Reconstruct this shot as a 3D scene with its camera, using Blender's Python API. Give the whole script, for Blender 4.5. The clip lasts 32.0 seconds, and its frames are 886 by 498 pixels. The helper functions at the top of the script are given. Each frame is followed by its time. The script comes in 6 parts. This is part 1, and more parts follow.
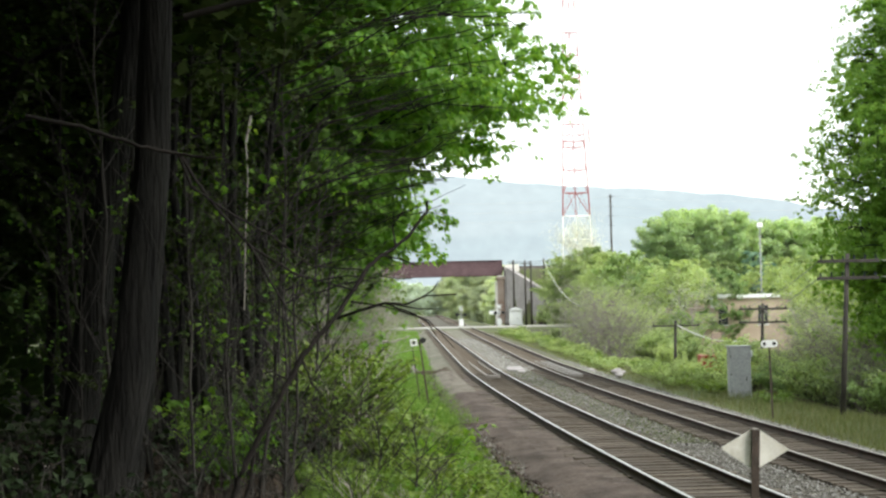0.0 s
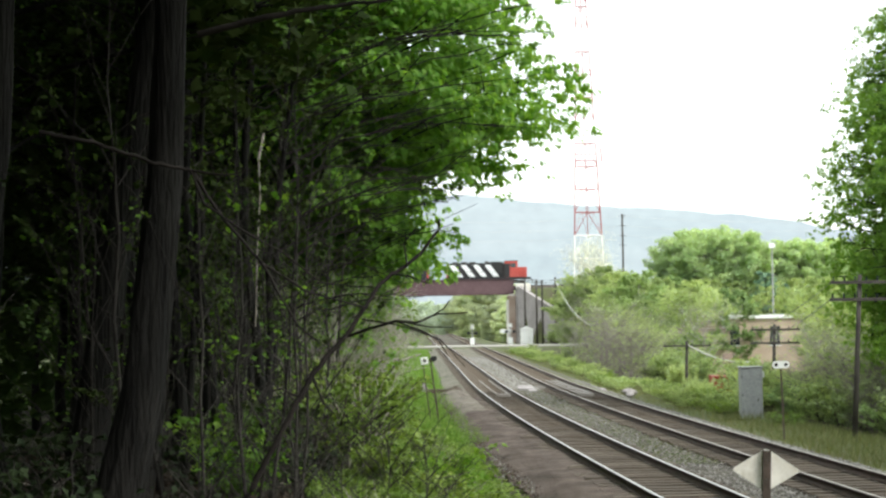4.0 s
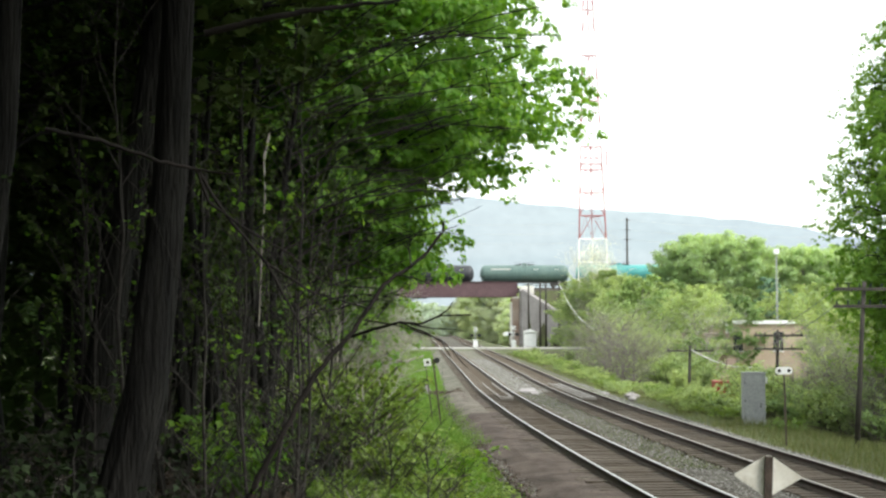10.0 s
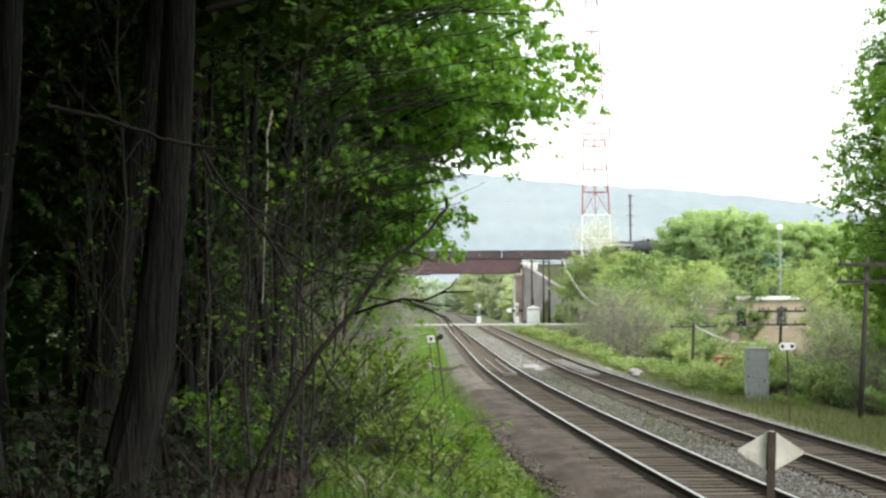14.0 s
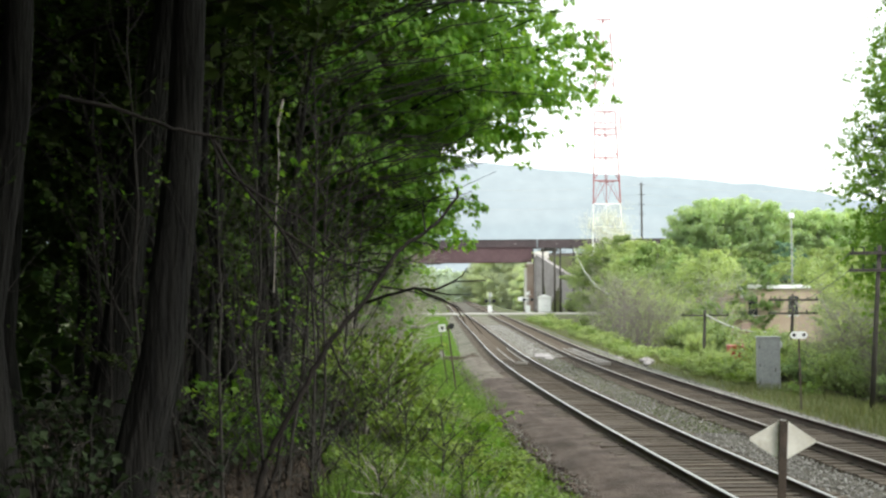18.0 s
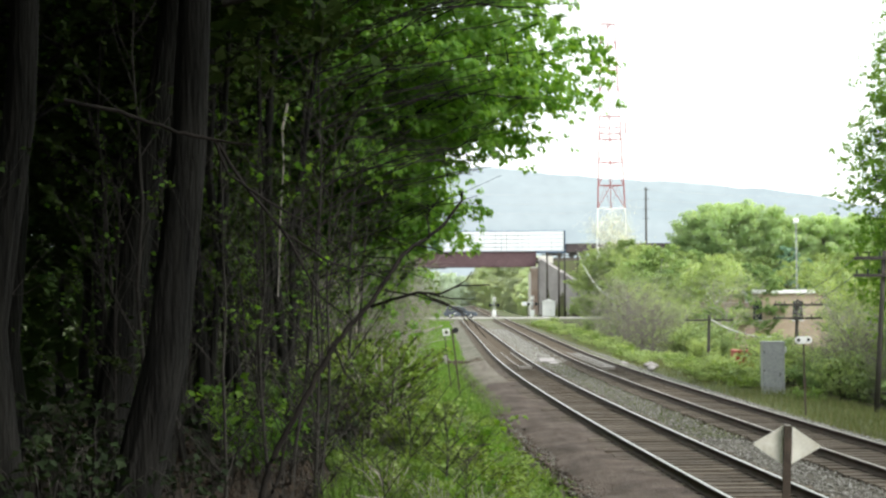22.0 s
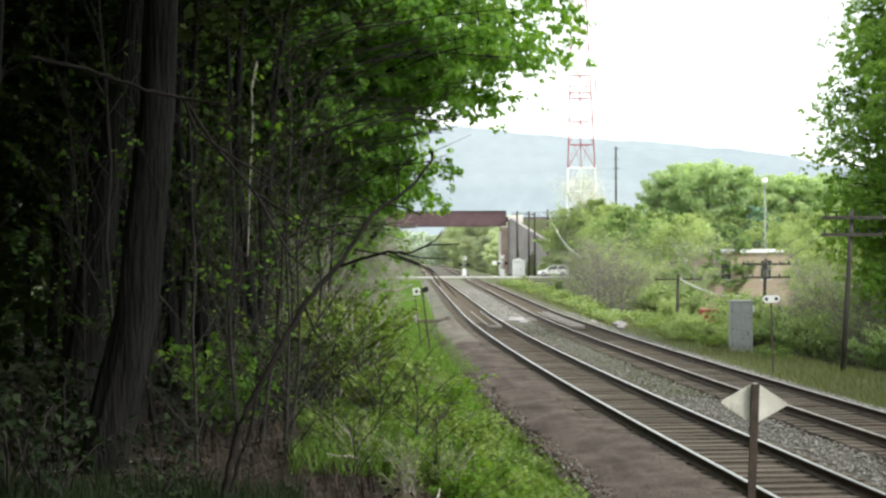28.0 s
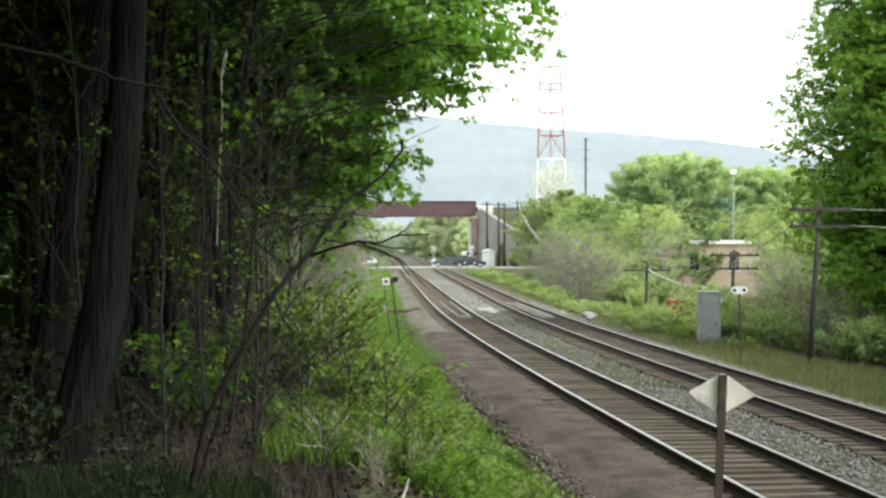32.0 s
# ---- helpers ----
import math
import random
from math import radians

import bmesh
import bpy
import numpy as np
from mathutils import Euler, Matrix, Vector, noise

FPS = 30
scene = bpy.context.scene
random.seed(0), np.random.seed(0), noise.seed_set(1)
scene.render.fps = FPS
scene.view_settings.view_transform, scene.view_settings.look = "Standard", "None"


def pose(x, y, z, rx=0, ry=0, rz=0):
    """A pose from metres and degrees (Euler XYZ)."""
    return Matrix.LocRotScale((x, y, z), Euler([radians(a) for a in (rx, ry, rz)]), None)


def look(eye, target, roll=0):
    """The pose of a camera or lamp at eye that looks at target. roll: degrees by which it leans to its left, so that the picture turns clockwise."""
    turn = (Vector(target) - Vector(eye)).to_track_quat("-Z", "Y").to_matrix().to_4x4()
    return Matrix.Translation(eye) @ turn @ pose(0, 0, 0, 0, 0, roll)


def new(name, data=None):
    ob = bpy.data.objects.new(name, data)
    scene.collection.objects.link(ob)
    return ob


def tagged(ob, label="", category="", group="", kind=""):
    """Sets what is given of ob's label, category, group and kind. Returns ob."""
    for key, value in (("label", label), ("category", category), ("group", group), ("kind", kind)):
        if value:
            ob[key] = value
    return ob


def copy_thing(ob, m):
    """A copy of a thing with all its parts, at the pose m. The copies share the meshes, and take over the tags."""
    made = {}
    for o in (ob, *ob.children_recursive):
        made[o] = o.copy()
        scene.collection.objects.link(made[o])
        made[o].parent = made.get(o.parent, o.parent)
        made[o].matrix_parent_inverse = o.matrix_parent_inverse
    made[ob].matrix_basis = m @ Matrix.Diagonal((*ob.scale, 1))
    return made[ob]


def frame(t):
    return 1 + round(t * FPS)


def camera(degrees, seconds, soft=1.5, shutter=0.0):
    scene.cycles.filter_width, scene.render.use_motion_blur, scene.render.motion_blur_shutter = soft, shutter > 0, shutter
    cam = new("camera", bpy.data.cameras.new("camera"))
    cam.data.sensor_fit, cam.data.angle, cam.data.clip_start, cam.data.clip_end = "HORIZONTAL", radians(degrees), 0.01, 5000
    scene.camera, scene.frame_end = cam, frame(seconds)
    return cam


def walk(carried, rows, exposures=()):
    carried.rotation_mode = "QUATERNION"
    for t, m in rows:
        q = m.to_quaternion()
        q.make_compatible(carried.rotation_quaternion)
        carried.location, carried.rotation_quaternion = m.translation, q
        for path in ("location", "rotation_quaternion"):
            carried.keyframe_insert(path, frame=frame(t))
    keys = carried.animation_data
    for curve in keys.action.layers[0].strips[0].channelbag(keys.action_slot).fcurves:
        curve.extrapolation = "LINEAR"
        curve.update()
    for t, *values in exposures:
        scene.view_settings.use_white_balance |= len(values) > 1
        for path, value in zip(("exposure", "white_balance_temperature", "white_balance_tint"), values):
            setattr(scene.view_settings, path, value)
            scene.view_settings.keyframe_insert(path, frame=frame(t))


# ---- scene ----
cam = camera(34.82, 32.0, soft=2.5)
EYE = 3.2


def aim(pitch, roll, yaw):
    """Pose of the standing camera: degrees up, clockwise lean, degrees to the left."""
    return (Matrix.Translation((0, 0, EYE)) @ pose(0, 0, 0, 0, 0, yaw) @ pose(0, 0, 0, pitch)
            @ pose(0, 0, 0, 0, roll) @ pose(0, 0, 0, 90))


AIMS = (
    (0, 2.286, 1.251, 1.047), (0.5, 2.298, 1.198, 1.169), (1, 2.368, 1.105, 1.337), (1.5, 2.444, 1.104, 1.358),
    (2, 2.546, 1.156, 1.367), (2.5, 2.620, 1.050, 1.369), (3, 2.790, 0.977, 1.406), (3.5, 2.888, 0.897, 1.464),
    (5.5, 3.468, 0.646, 1.428), (6, 3.467, 0.644, 1.308), (6.5, 3.424, 0.619, 1.277), (7, 3.455, 0.425, 1.237),
    (7.5, 3.442, 0.457, 1.270), (8, 3.144, 0.287, 1.456), (8.5, 3.022, 0.228, 1.569), (9, 3.025, 0.315, 1.559),
    (9.5, 3.055, 0.167, 1.602), (10, 3.110, 0.115, 1.673), (10.5, 3.226, 0.303, 1.663), (11, 3.362, 0.157, 1.640),
    (11.5, 3.421, 0.078, 1.702), (12, 3.456, 0.002, 1.773), (12.5, 3.148, 0.157, 1.854), (13, 2.631, 0.165, 1.887),
    (13.5, 2.347, 0.274, 1.796), (14, 2.162, 0.262, 1.808), (14.5, 2.004, 0.178, 1.839), (16.5, 1.380, 0.376, 1.990),
    (17, 1.398, 0.358, 2.154), (17.5, 1.569, 0.485, 2.248), (18, 1.726, 0.352, 2.256), (18.5, 1.752, 0.345, 2.265),
    (19, 1.735, 0.415, 2.321), (19.5, 1.761, 0.271, 2.327), (20, 1.808, 0.288, 2.357), (20.5, 1.835, 0.235, 2.359),
    (21, 1.896, 0.170, 2.393), (21.5, 1.915, 0.113, 2.485), (22, 1.899, 0.245, 2.430), (22.5, 1.625, 0.171, 2.310),
    (23, 1.506, 0.234, 2.195), (23.5, 1.347, 0.220, 1.847), (24, 1.232, 0.205, 1.676), (24.5, 1.140, -0.036, 1.594),
    (25, 1.090, 0.114, 1.479), (25.5, 1.001, 0.102, 1.399), (27.5, 0.310, 0.124, 1.262), (28, 0.241, 0.226, 1.227),
    (28.5, 0.147, 0.342, 1.148), (29, 0.041, 0.175, 0.859), (29.5, -0.045, 0.155, 0.694), (30, -0.118, 0.205, 0.431),
    (30.5, -0.108, 0.181, 0.352), (31, -0.069, 0.219, 0.288), (31.5, -0.077, -0.122, 0.165), (32, -0.160, -0.000, -0.000),
)
walk(cam, [(t, aim(p, r, y)) for t, p, r, y in AIMS], exposures=[(0.0, 1.05), (32.0, 1.05)])

# ---- light: bright overcast sky, a wide weak sun high on the right ----
SUN_ELEV, SUN_ROT = radians(41), radians(122)
world = bpy.data.worlds.new("world")
scene.world = world
world.use_nodes = True
wn = world.node_tree
sky = wn.nodes.new("ShaderNodeTexSky")
sky.sky_type, sky.sun_disc, sky.sun_elevation, sky.sun_rotation = "NISHITA", False, SUN_ELEV, SUN_ROT
cloud = wn.nodes.new("ShaderNodeMix")
cloud.data_type = "RGBA"
cloud.inputs["Factor"].default_value = 0.82
cloud.inputs["B"].default_value = (9.2, 9.7, 9.2, 1)
wn.links.new(sky.outputs["Color"], cloud.inputs["A"])
wn.links.new(cloud.outputs["Result"], wn.nodes["Background"].inputs["Color"])
wn.nodes["Background"].inputs["Strength"].default_value = 0.115
sun = new("sun", bpy.data.lights.new("sun", "SUN"))
sun.data.energy, sun.data.angle, sun.data.color = 1.5, radians(14), (1.0, 0.97, 0.9)
sun.matrix_world = look((0, 0, 60), (-math.sin(SUN_ROT) * math.cos(SUN_ELEV), -math.cos(SUN_ROT) * math.cos(SUN_ELEV), 60 - math.sin(SUN_ELEV)))


# ---- materials ----
def mat(name, cols, rough=0.8, metal=0.0, scale=2.0, fine=25.0, bump=0.15, pick="", leaf=0.0, dist=0.02, spec=0.3, grow=1.0, grit=0.45):
    """Two-scale surface. cols: two colours blended by a broad noise, a third by a random pick per object or per island."""
    m = bpy.data.materials.new(name)
    m.use_nodes = True
    n, l = m.node_tree.nodes, m.node_tree.links
    b = n["Principled BSDF"]
    co = n.new("ShaderNodeTexCoord")
    n1, n2 = n.new("ShaderNodeTexNoise"), n.new("ShaderNodeTexNoise")
    n1.inputs["Scale"].default_value, n1.inputs["Detail"].default_value = scale, 4
    n2.inputs["Scale"].default_value, n2.inputs["Detail"].default_value = fine, 3
    ramp = n.new("ShaderNodeValToRGB")
    ramp.color_ramp.elements[0].position, ramp.color_ramp.elements[1].position = 0.32, 0.68
    ramp.color_ramp.elements[0].color, ramp.color_ramp.elements[1].color = (*cols[0], 1), (*cols[1], 1)
    where = co.outputs["Object"]
    if grow != 1.0:
        along = n.new("ShaderNodeMapping")
        along.inputs["Scale"].default_value = (1, 1, grow)
        l.new(where, along.inputs["Vector"])
        where = along.outputs["Vector"]
    for x in (n1, n2):
        l.new(where, x.inputs["Vector"])
    l.new(n1.outputs["Fac"], ramp.inputs["Fac"])
    out = ramp.outputs["Color"]
    if pick and len(cols) > 2:
        mix = n.new("ShaderNodeMix")
        mix.data_type = "RGBA"
        src = n.new("ShaderNodeNewGeometry").outputs["Random Per Island"] if pick == "island" else n.new("ShaderNodeObjectInfo").outputs["Random"]
        l.new(src, mix.inputs["Factor"])
        l.new(out, mix.inputs["A"])
        mix.inputs["B"].default_value = (*cols[2], 1)
        out = mix.outputs["Result"]
    grain = n.new("ShaderNodeMix")
    grain.data_type, grain.blend_type = "RGBA", "OVERLAY"
    grain.inputs["Factor"].default_value = grit
    l.new(out, grain.inputs["A"])
    l.new(n2.outputs["Fac"], grain.inputs["B"])
    l.new(grain.outputs["Result"], b.inputs["Base Color"])
    b.inputs["Roughness"].default_value, b.inputs["Metallic"].default_value = rough, metal
    b.inputs["Specular IOR Level"].default_value = spec
    if bump:
        bp = n.new("ShaderNodeBump")
        bp.inputs["Strength"].default_value, bp.inputs["Distance"].default_value = bump, dist
        l.new(n2.outputs["Fac"], bp.inputs["Height"])
        l.new(bp.outputs["Normal"], b.inputs["Normal"])
    if leaf:
        hue = n.new("ShaderNodeHueSaturation")
        rnd, vmap, hmap = n.new("ShaderNodeObjectInfo"), n.new("ShaderNodeMapRange"), n.new("ShaderNodeMapRange")
        vmap.inputs["To Min"].default_value, vmap.inputs["To Max"].default_value = 0.8, 1.2
        hmap.inputs["To Min"].default_value, hmap.inputs["To Max"].default_value = 0.512, 0.49
        l.new(rnd.outputs["Random"], vmap.inputs["Value"])
        l.new(rnd.outputs["Random"], hmap.inputs["Value"])
        l.new(vmap.outputs["Result"], hue.inputs["Value"])
        l.new(hmap.outputs["Result"], hue.inputs["Hue"])
        l.new(grain.outputs["Result"], hue.inputs["Color"])
        l.new(hue.outputs["Color"], b.inputs["Base Color"])
        tr, ms = n.new("ShaderNodeBsdfTranslucent"), n.new("ShaderNodeMixShader")
        warm = n.new("ShaderNodeMix")
        warm.data_type, warm.blend_type = "RGBA", "MULTIPLY"
        warm.inputs["Factor"].default_value = 1.0
        warm.inputs["B"].default_value = (1.25, 1.2, 0.55, 1)
        l.new(hue.outputs["Color"], warm.inputs["A"])
        l.new(warm.outputs["Result"], tr.inputs["Color"])
        ms.inputs["Fac"].default_value = leaf
        l.new(b.outputs["BSDF"], ms.inputs[1])
        l.new(tr.outputs["BSDF"], ms.inputs[2])
        l.new(ms.outputs["Shader"], n["Material Output"].inputs["Surface"])
    return m


# Bark set far below its own grey; the wood's deep shade sits in the colour.
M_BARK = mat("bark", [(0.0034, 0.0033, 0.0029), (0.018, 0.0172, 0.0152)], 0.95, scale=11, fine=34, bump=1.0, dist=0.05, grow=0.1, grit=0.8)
M_TWIG = mat("twig", [(0.05, 0.042, 0.036), (0.11, 0.095, 0.08)], 0.9, scale=4, fine=30, bump=0.3)
M_STEM = mat("sapling_bark", [(0.026, 0.024, 0.021), (0.056, 0.052, 0.046)], 0.9, scale=4, fine=30, bump=0.3)
M_THORN = mat("thorn_twig", [(0.15, 0.13, 0.12), (0.23, 0.205, 0.19)], 0.9, scale=2, fine=20, bump=0)
# Twig tone raised to suggest hazy light over the brush along the verge.
M_BRUSH = mat("brush_twig", [(0.3, 0.275, 0.245), (0.46, 0.425, 0.385)], 0.9, scale=2, fine=25, bump=0.2)
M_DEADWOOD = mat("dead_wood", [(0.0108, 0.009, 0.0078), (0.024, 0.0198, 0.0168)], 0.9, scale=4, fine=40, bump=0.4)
M_PALEWOOD = mat("bleached_wood", [(0.45, 0.42, 0.36), (0.6, 0.56, 0.5)], 0.8, scale=5, fine=40, bump=0.3)
M_GREYTWIG = mat("grey_twig", [(0.28, 0.25, 0.23), (0.4, 0.37, 0.34)], 0.9, scale=2, fine=20, bump=0)
M_LEAF = mat("maple_leaf", [(0.1, 0.24, 0.036), (0.145, 0.33, 0.052), (0.2, 0.36, 0.066)], 0.5, scale=1.2, fine=9, bump=0, pick="island", leaf=0.62)
# Shaded copy of the maple leaf: the wood's gloom is put into its green.
M_LEAF_SHADE = mat("shaded_maple_leaf", [(0.024, 0.05, 0.013), (0.04, 0.07, 0.018), (0.056, 0.082, 0.023)], 0.85, scale=1.2, fine=9, bump=0, pick="island", leaf=0.15, spec=0.08)
# Green darkened to carry the deep shade at the foot of the trees.
M_LEAF_DEEPSHADE = mat("deep_shade_leaf", [(0.009, 0.02, 0.007), (0.015, 0.031, 0.009), (0.024, 0.042, 0.012)], 0.75, scale=1.2, fine=9, bump=0, pick="island", leaf=0.25)
M_LEAF_SHRUB = mat("shrub_leaf", [(0.11, 0.19, 0.03), (0.16, 0.265, 0.048), (0.21, 0.3, 0.068)], 0.5, scale=1.2, fine=9, bump=0, pick="island", leaf=0.4)
M_LEAF_OAK = mat("oak_leaf", [(0.095, 0.205, 0.03), (0.14, 0.29, 0.042), (0.175, 0.31, 0.05)], 0.55, scale=0.5, fine=6, bump=0, pick="island", leaf=0.6)
# Scrub greens, spring and thicket, lightened further to suggest haze over the distance.
M_LEAF_SPRING = mat("hazed_spring_leaf", [(0.28, 0.38, 0.17), (0.34, 0.45, 0.21), (0.38, 0.46, 0.25)], 0.6, scale=0.3, fine=4, bump=0, pick="island", leaf=0.5)
M_LEAF_MID = mat("thicket_leaf", [(0.165, 0.27, 0.105), (0.215, 0.33, 0.135), (0.255, 0.35, 0.155)], 0.6, scale=0.3, fine=4, bump=0, pick="island", leaf=0.4)
# Grove green made paler than real leaves; the air's haze is in the colour.
M_LEAF_FAR = mat("haze_paled_leaf", [(0.37, 0.5, 0.3), (0.41, 0.55, 0.33), (0.45, 0.56, 0.37)], 0.7, scale=0.12, fine=2, bump=0, pick="island", leaf=0.55)
M_LEAF_SPRUCE = mat("spruce_needle", [(0.14, 0.24, 0.17), (0.17, 0.28, 0.19), (0.19, 0.3, 0.22)], 0.7, scale=0.2, fine=3, bump=0, pick="island", leaf=0.15)
# No air is modelled: haze and mist beyond the bridge are leaf colour only.
M_LEAF_HAZE = mat("haze_tinted_leaf", [(0.44, 0.52, 0.48), (0.48, 0.55, 0.5), (0.52, 0.57, 0.5)], 0.8, scale=0.1, fine=2, bump=0, pick="island", leaf=0.65)
M_LEAF_MIST = mat("mist_tinted_leaf", [(0.42, 0.50, 0.47), (0.5, 0.57, 0.53), (0.5, 0.58, 0.5)], 0.8, scale=0.1, fine=2, bump=0, pick="island", leaf=0.3)
M_BUD = mat("pale_bud", [(0.6, 0.62, 0.53), (0.68, 0.69, 0.62), (0.74, 0.74, 0.7)], 0.7, scale=0.5, fine=5, bump=0, pick="island", leaf=0.3)
M_GRASS = mat("grass_blade", [(0.1, 0.21, 0.032), (0.15, 0.28, 0.042), (0.17, 0.29, 0.06)], 0.6, scale=0.6, fine=7, bump=0, pick="island", leaf=0.35)
M_DRYGRASS = mat("dry_grass_blade", [(0.09, 0.13, 0.04), (0.125, 0.165, 0.052), (0.19, 0.19, 0.1)], 0.7, scale=0.4, fine=7, bump=0, pick="island", leaf=0.3)
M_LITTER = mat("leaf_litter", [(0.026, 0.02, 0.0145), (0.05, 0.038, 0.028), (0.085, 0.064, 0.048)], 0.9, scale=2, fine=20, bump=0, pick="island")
M_GROUND = mat("turf", [(0.07, 0.066, 0.04), (0.085, 0.11, 0.035)], 0.95, scale=0.35, fine=9, bump=0.5, dist=0.08)
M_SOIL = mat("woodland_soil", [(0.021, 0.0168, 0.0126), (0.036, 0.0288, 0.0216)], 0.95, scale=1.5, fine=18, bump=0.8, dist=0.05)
M_CINDER = mat("cinder_path", [(0.052, 0.039, 0.033), (0.135, 0.104, 0.088)], 0.95, scale=1.1, fine=24, bump=1.0, dist=0.06, grit=1.0)
M_BALLAST = mat("ballast", [(0.058, 0.052, 0.041), (0.118, 0.107, 0.088)], 0.95, scale=1.1, fine=20, bump=1.0, dist=0.05, grit=1.0)
# Pale gravel, lightened further so the far bed looks hazed.
M_PALEBALLAST = mat("pale_ballast", [(0.09, 0.088, 0.064), (0.19, 0.178, 0.145)], 0.95, scale=0.7, fine=14, bump=1.0, dist=0.06, grit=1.0)
M_SAND = mat("sandy_gravel", [(0.11, 0.094, 0.076), (0.19, 0.17, 0.142)], 0.95, scale=0.9, fine=20, bump=0.8, dist=0.05, grit=0.8)
M_STONE = mat("ballast_stone", [(0.0935, 0.085, 0.0748), (0.153, 0.143, 0.128), (0.323, 0.315, 0.297)], 0.9, scale=3, fine=30, bump=0.3, pick="island")
M_CRIB = mat("crib_dust", [(0.046, 0.036, 0.028), (0.095, 0.075, 0.058)], 0.95, scale=1.3, fine=17, bump=1.0, dist=0.06, grit=1.0)
M_TIE = mat("creosoted_wood", [(0.055, 0.044, 0.034), (0.09, 0.073, 0.057), (0.135, 0.111, 0.088)], 0.9, scale=3, fine=22, bump=0.6, pick="object")
M_RAIL = mat("rusty_rail", [(0.045, 0.033, 0.028), (0.075, 0.05, 0.04)], 0.8, scale=3, fine=40, bump=0.2)
M_RAILTOP = mat("polished_rail", [(0.321, 0.312, 0.304), (0.366, 0.357, 0.348)], 0.28, metal=1.0, scale=2, fine=30, bump=0.03)
M_OLDRAIL = mat("dull_rail", [(0.292, 0.267, 0.249), (0.396, 0.37, 0.344)], 0.55, metal=0.5, scale=2, fine=30, bump=0.1)
M_ROAD = mat("concrete_road", [(0.3, 0.29, 0.27), (0.4, 0.385, 0.36)], 0.9, scale=0.3, fine=8, bump=0.2)
M_GIRDER = mat("girder_paint", [(0.0989, 0.0585, 0.0671), (0.133, 0.0826, 0.0903)], 0.75, scale=0.5, fine=6, bump=0.1)
M_PIER = mat("rust_stained_concrete", [(0.258, 0.181, 0.146), (0.361, 0.292, 0.249)], 0.9, scale=0.4, fine=5, bump=0.3)
M_CONCRETE = mat("grey_concrete", [(0.249, 0.228, 0.228), (0.344, 0.32, 0.318)], 0.9, scale=0.4, fine=5, bump=0.3)
M_PALECONC = mat("pale_concrete", [(0.6, 0.57, 0.53), (0.72, 0.69, 0.65)], 0.9, scale=0.6, fine=6, bump=0.2)
M_WHITE = mat("white_paint", [(0.78, 0.79, 0.8), (0.84, 0.84, 0.84)], 0.5, scale=2, fine=12, bump=0.03)
M_SIGNBACK = mat("weathered_aluminium", [(0.6, 0.57, 0.5), (0.86, 0.84, 0.77)], 0.7, metal=0.0, scale=4.5, fine=22, bump=0.05)
M_POST = mat("rusted_post", [(0.0602, 0.0473, 0.0387), (0.103, 0.0774, 0.0645)], 0.85, scale=6, fine=40, bump=0.4)
M_BLACK = mat("black_paint", [(0.018, 0.018, 0.02), (0.032, 0.032, 0.034)], 0.45, scale=1, fine=10, bump=0.02)
M_POLE = mat("weathered_pole", [(0.04, 0.036, 0.032), (0.075, 0.068, 0.06)], 0.9, scale=2, fine=25, bump=0.4)
M_CABINET = mat("galvanised_cabinet", [(0.31, 0.318, 0.327), (0.387, 0.396, 0.404)], 0.55, metal=0.3, scale=2.5, fine=20, bump=0.05)
# Red dulled a little to include haze at the bridge's distance.
M_RED = mat("red_paint", [(0.36, 0.06, 0.05), (0.45, 0.085, 0.07)], 0.5, scale=0.6, fine=8, bump=0.03)
M_TOWERRED = mat("tower_red", [(0.28, 0.075, 0.075), (0.36, 0.12, 0.12)], 0.6, scale=0.5, fine=5, bump=0)
M_BUFF = mat("buff_brick", [(0.4, 0.31, 0.235), (0.48, 0.385, 0.3)], 0.85, scale=0.6, fine=9, bump=0.2)
M_GLASS = mat("dark_window_glass", [(0.02, 0.025, 0.03), (0.03, 0.035, 0.04)], 0.08, scale=1, fine=5, bump=0, spec=0.6)
M_CABLE = mat("cable", [(0.5, 0.5, 0.46), (0.58, 0.58, 0.54)], 0.6, scale=2, fine=10, bump=0)
M_WIRE = mat("wire", [(0.1, 0.1, 0.1), (0.14, 0.14, 0.14)], 0.6, scale=2, fine=10, bump=0)
# Teal and green tank paints greyed slightly, as haze would do.
M_TEAL = mat("teal_paint", [(0.075, 0.3, 0.3), (0.1, 0.36, 0.355)], 0.35, scale=0.5, fine=4, bump=0.02)
M_TANKGREEN = mat("dark_green_paint", [(0.09, 0.145, 0.135), (0.13, 0.19, 0.175)], 0.4, scale=0.5, fine=4, bump=0.02)
M_TANKBLACK = mat("sooty_black_paint", [(0.03, 0.032, 0.038), (0.05, 0.052, 0.058)], 0.45, scale=0.6, fine=6, bump=0.02)
M_GONDOLA = mat("gondola_brown", [(0.07, 0.055, 0.06), (0.11, 0.085, 0.09)], 0.8, scale=0.5, fine=6, bump=0.1)
M_BULKHEAD = mat("dark_blue_paint", [(0.06, 0.1, 0.16), (0.09, 0.14, 0.21)], 0.5, scale=0.6, fine=6, bump=0.03)
M_WRAP = mat("lumber_wrap", [(0.72, 0.74, 0.78), (0.8, 0.81, 0.84)], 0.4, scale=0.8, fine=5, bump=0.1)
M_WRAPLINE = mat("wrap_print", [(0.34, 0.42, 0.5), (0.42, 0.5, 0.58)], 0.5, scale=0.8, fine=5, bump=0)
M_STEEL = mat("dark_steel", [(0.05, 0.045, 0.042), (0.085, 0.078, 0.072)], 0.7, scale=2, fine=20, bump=0.1)
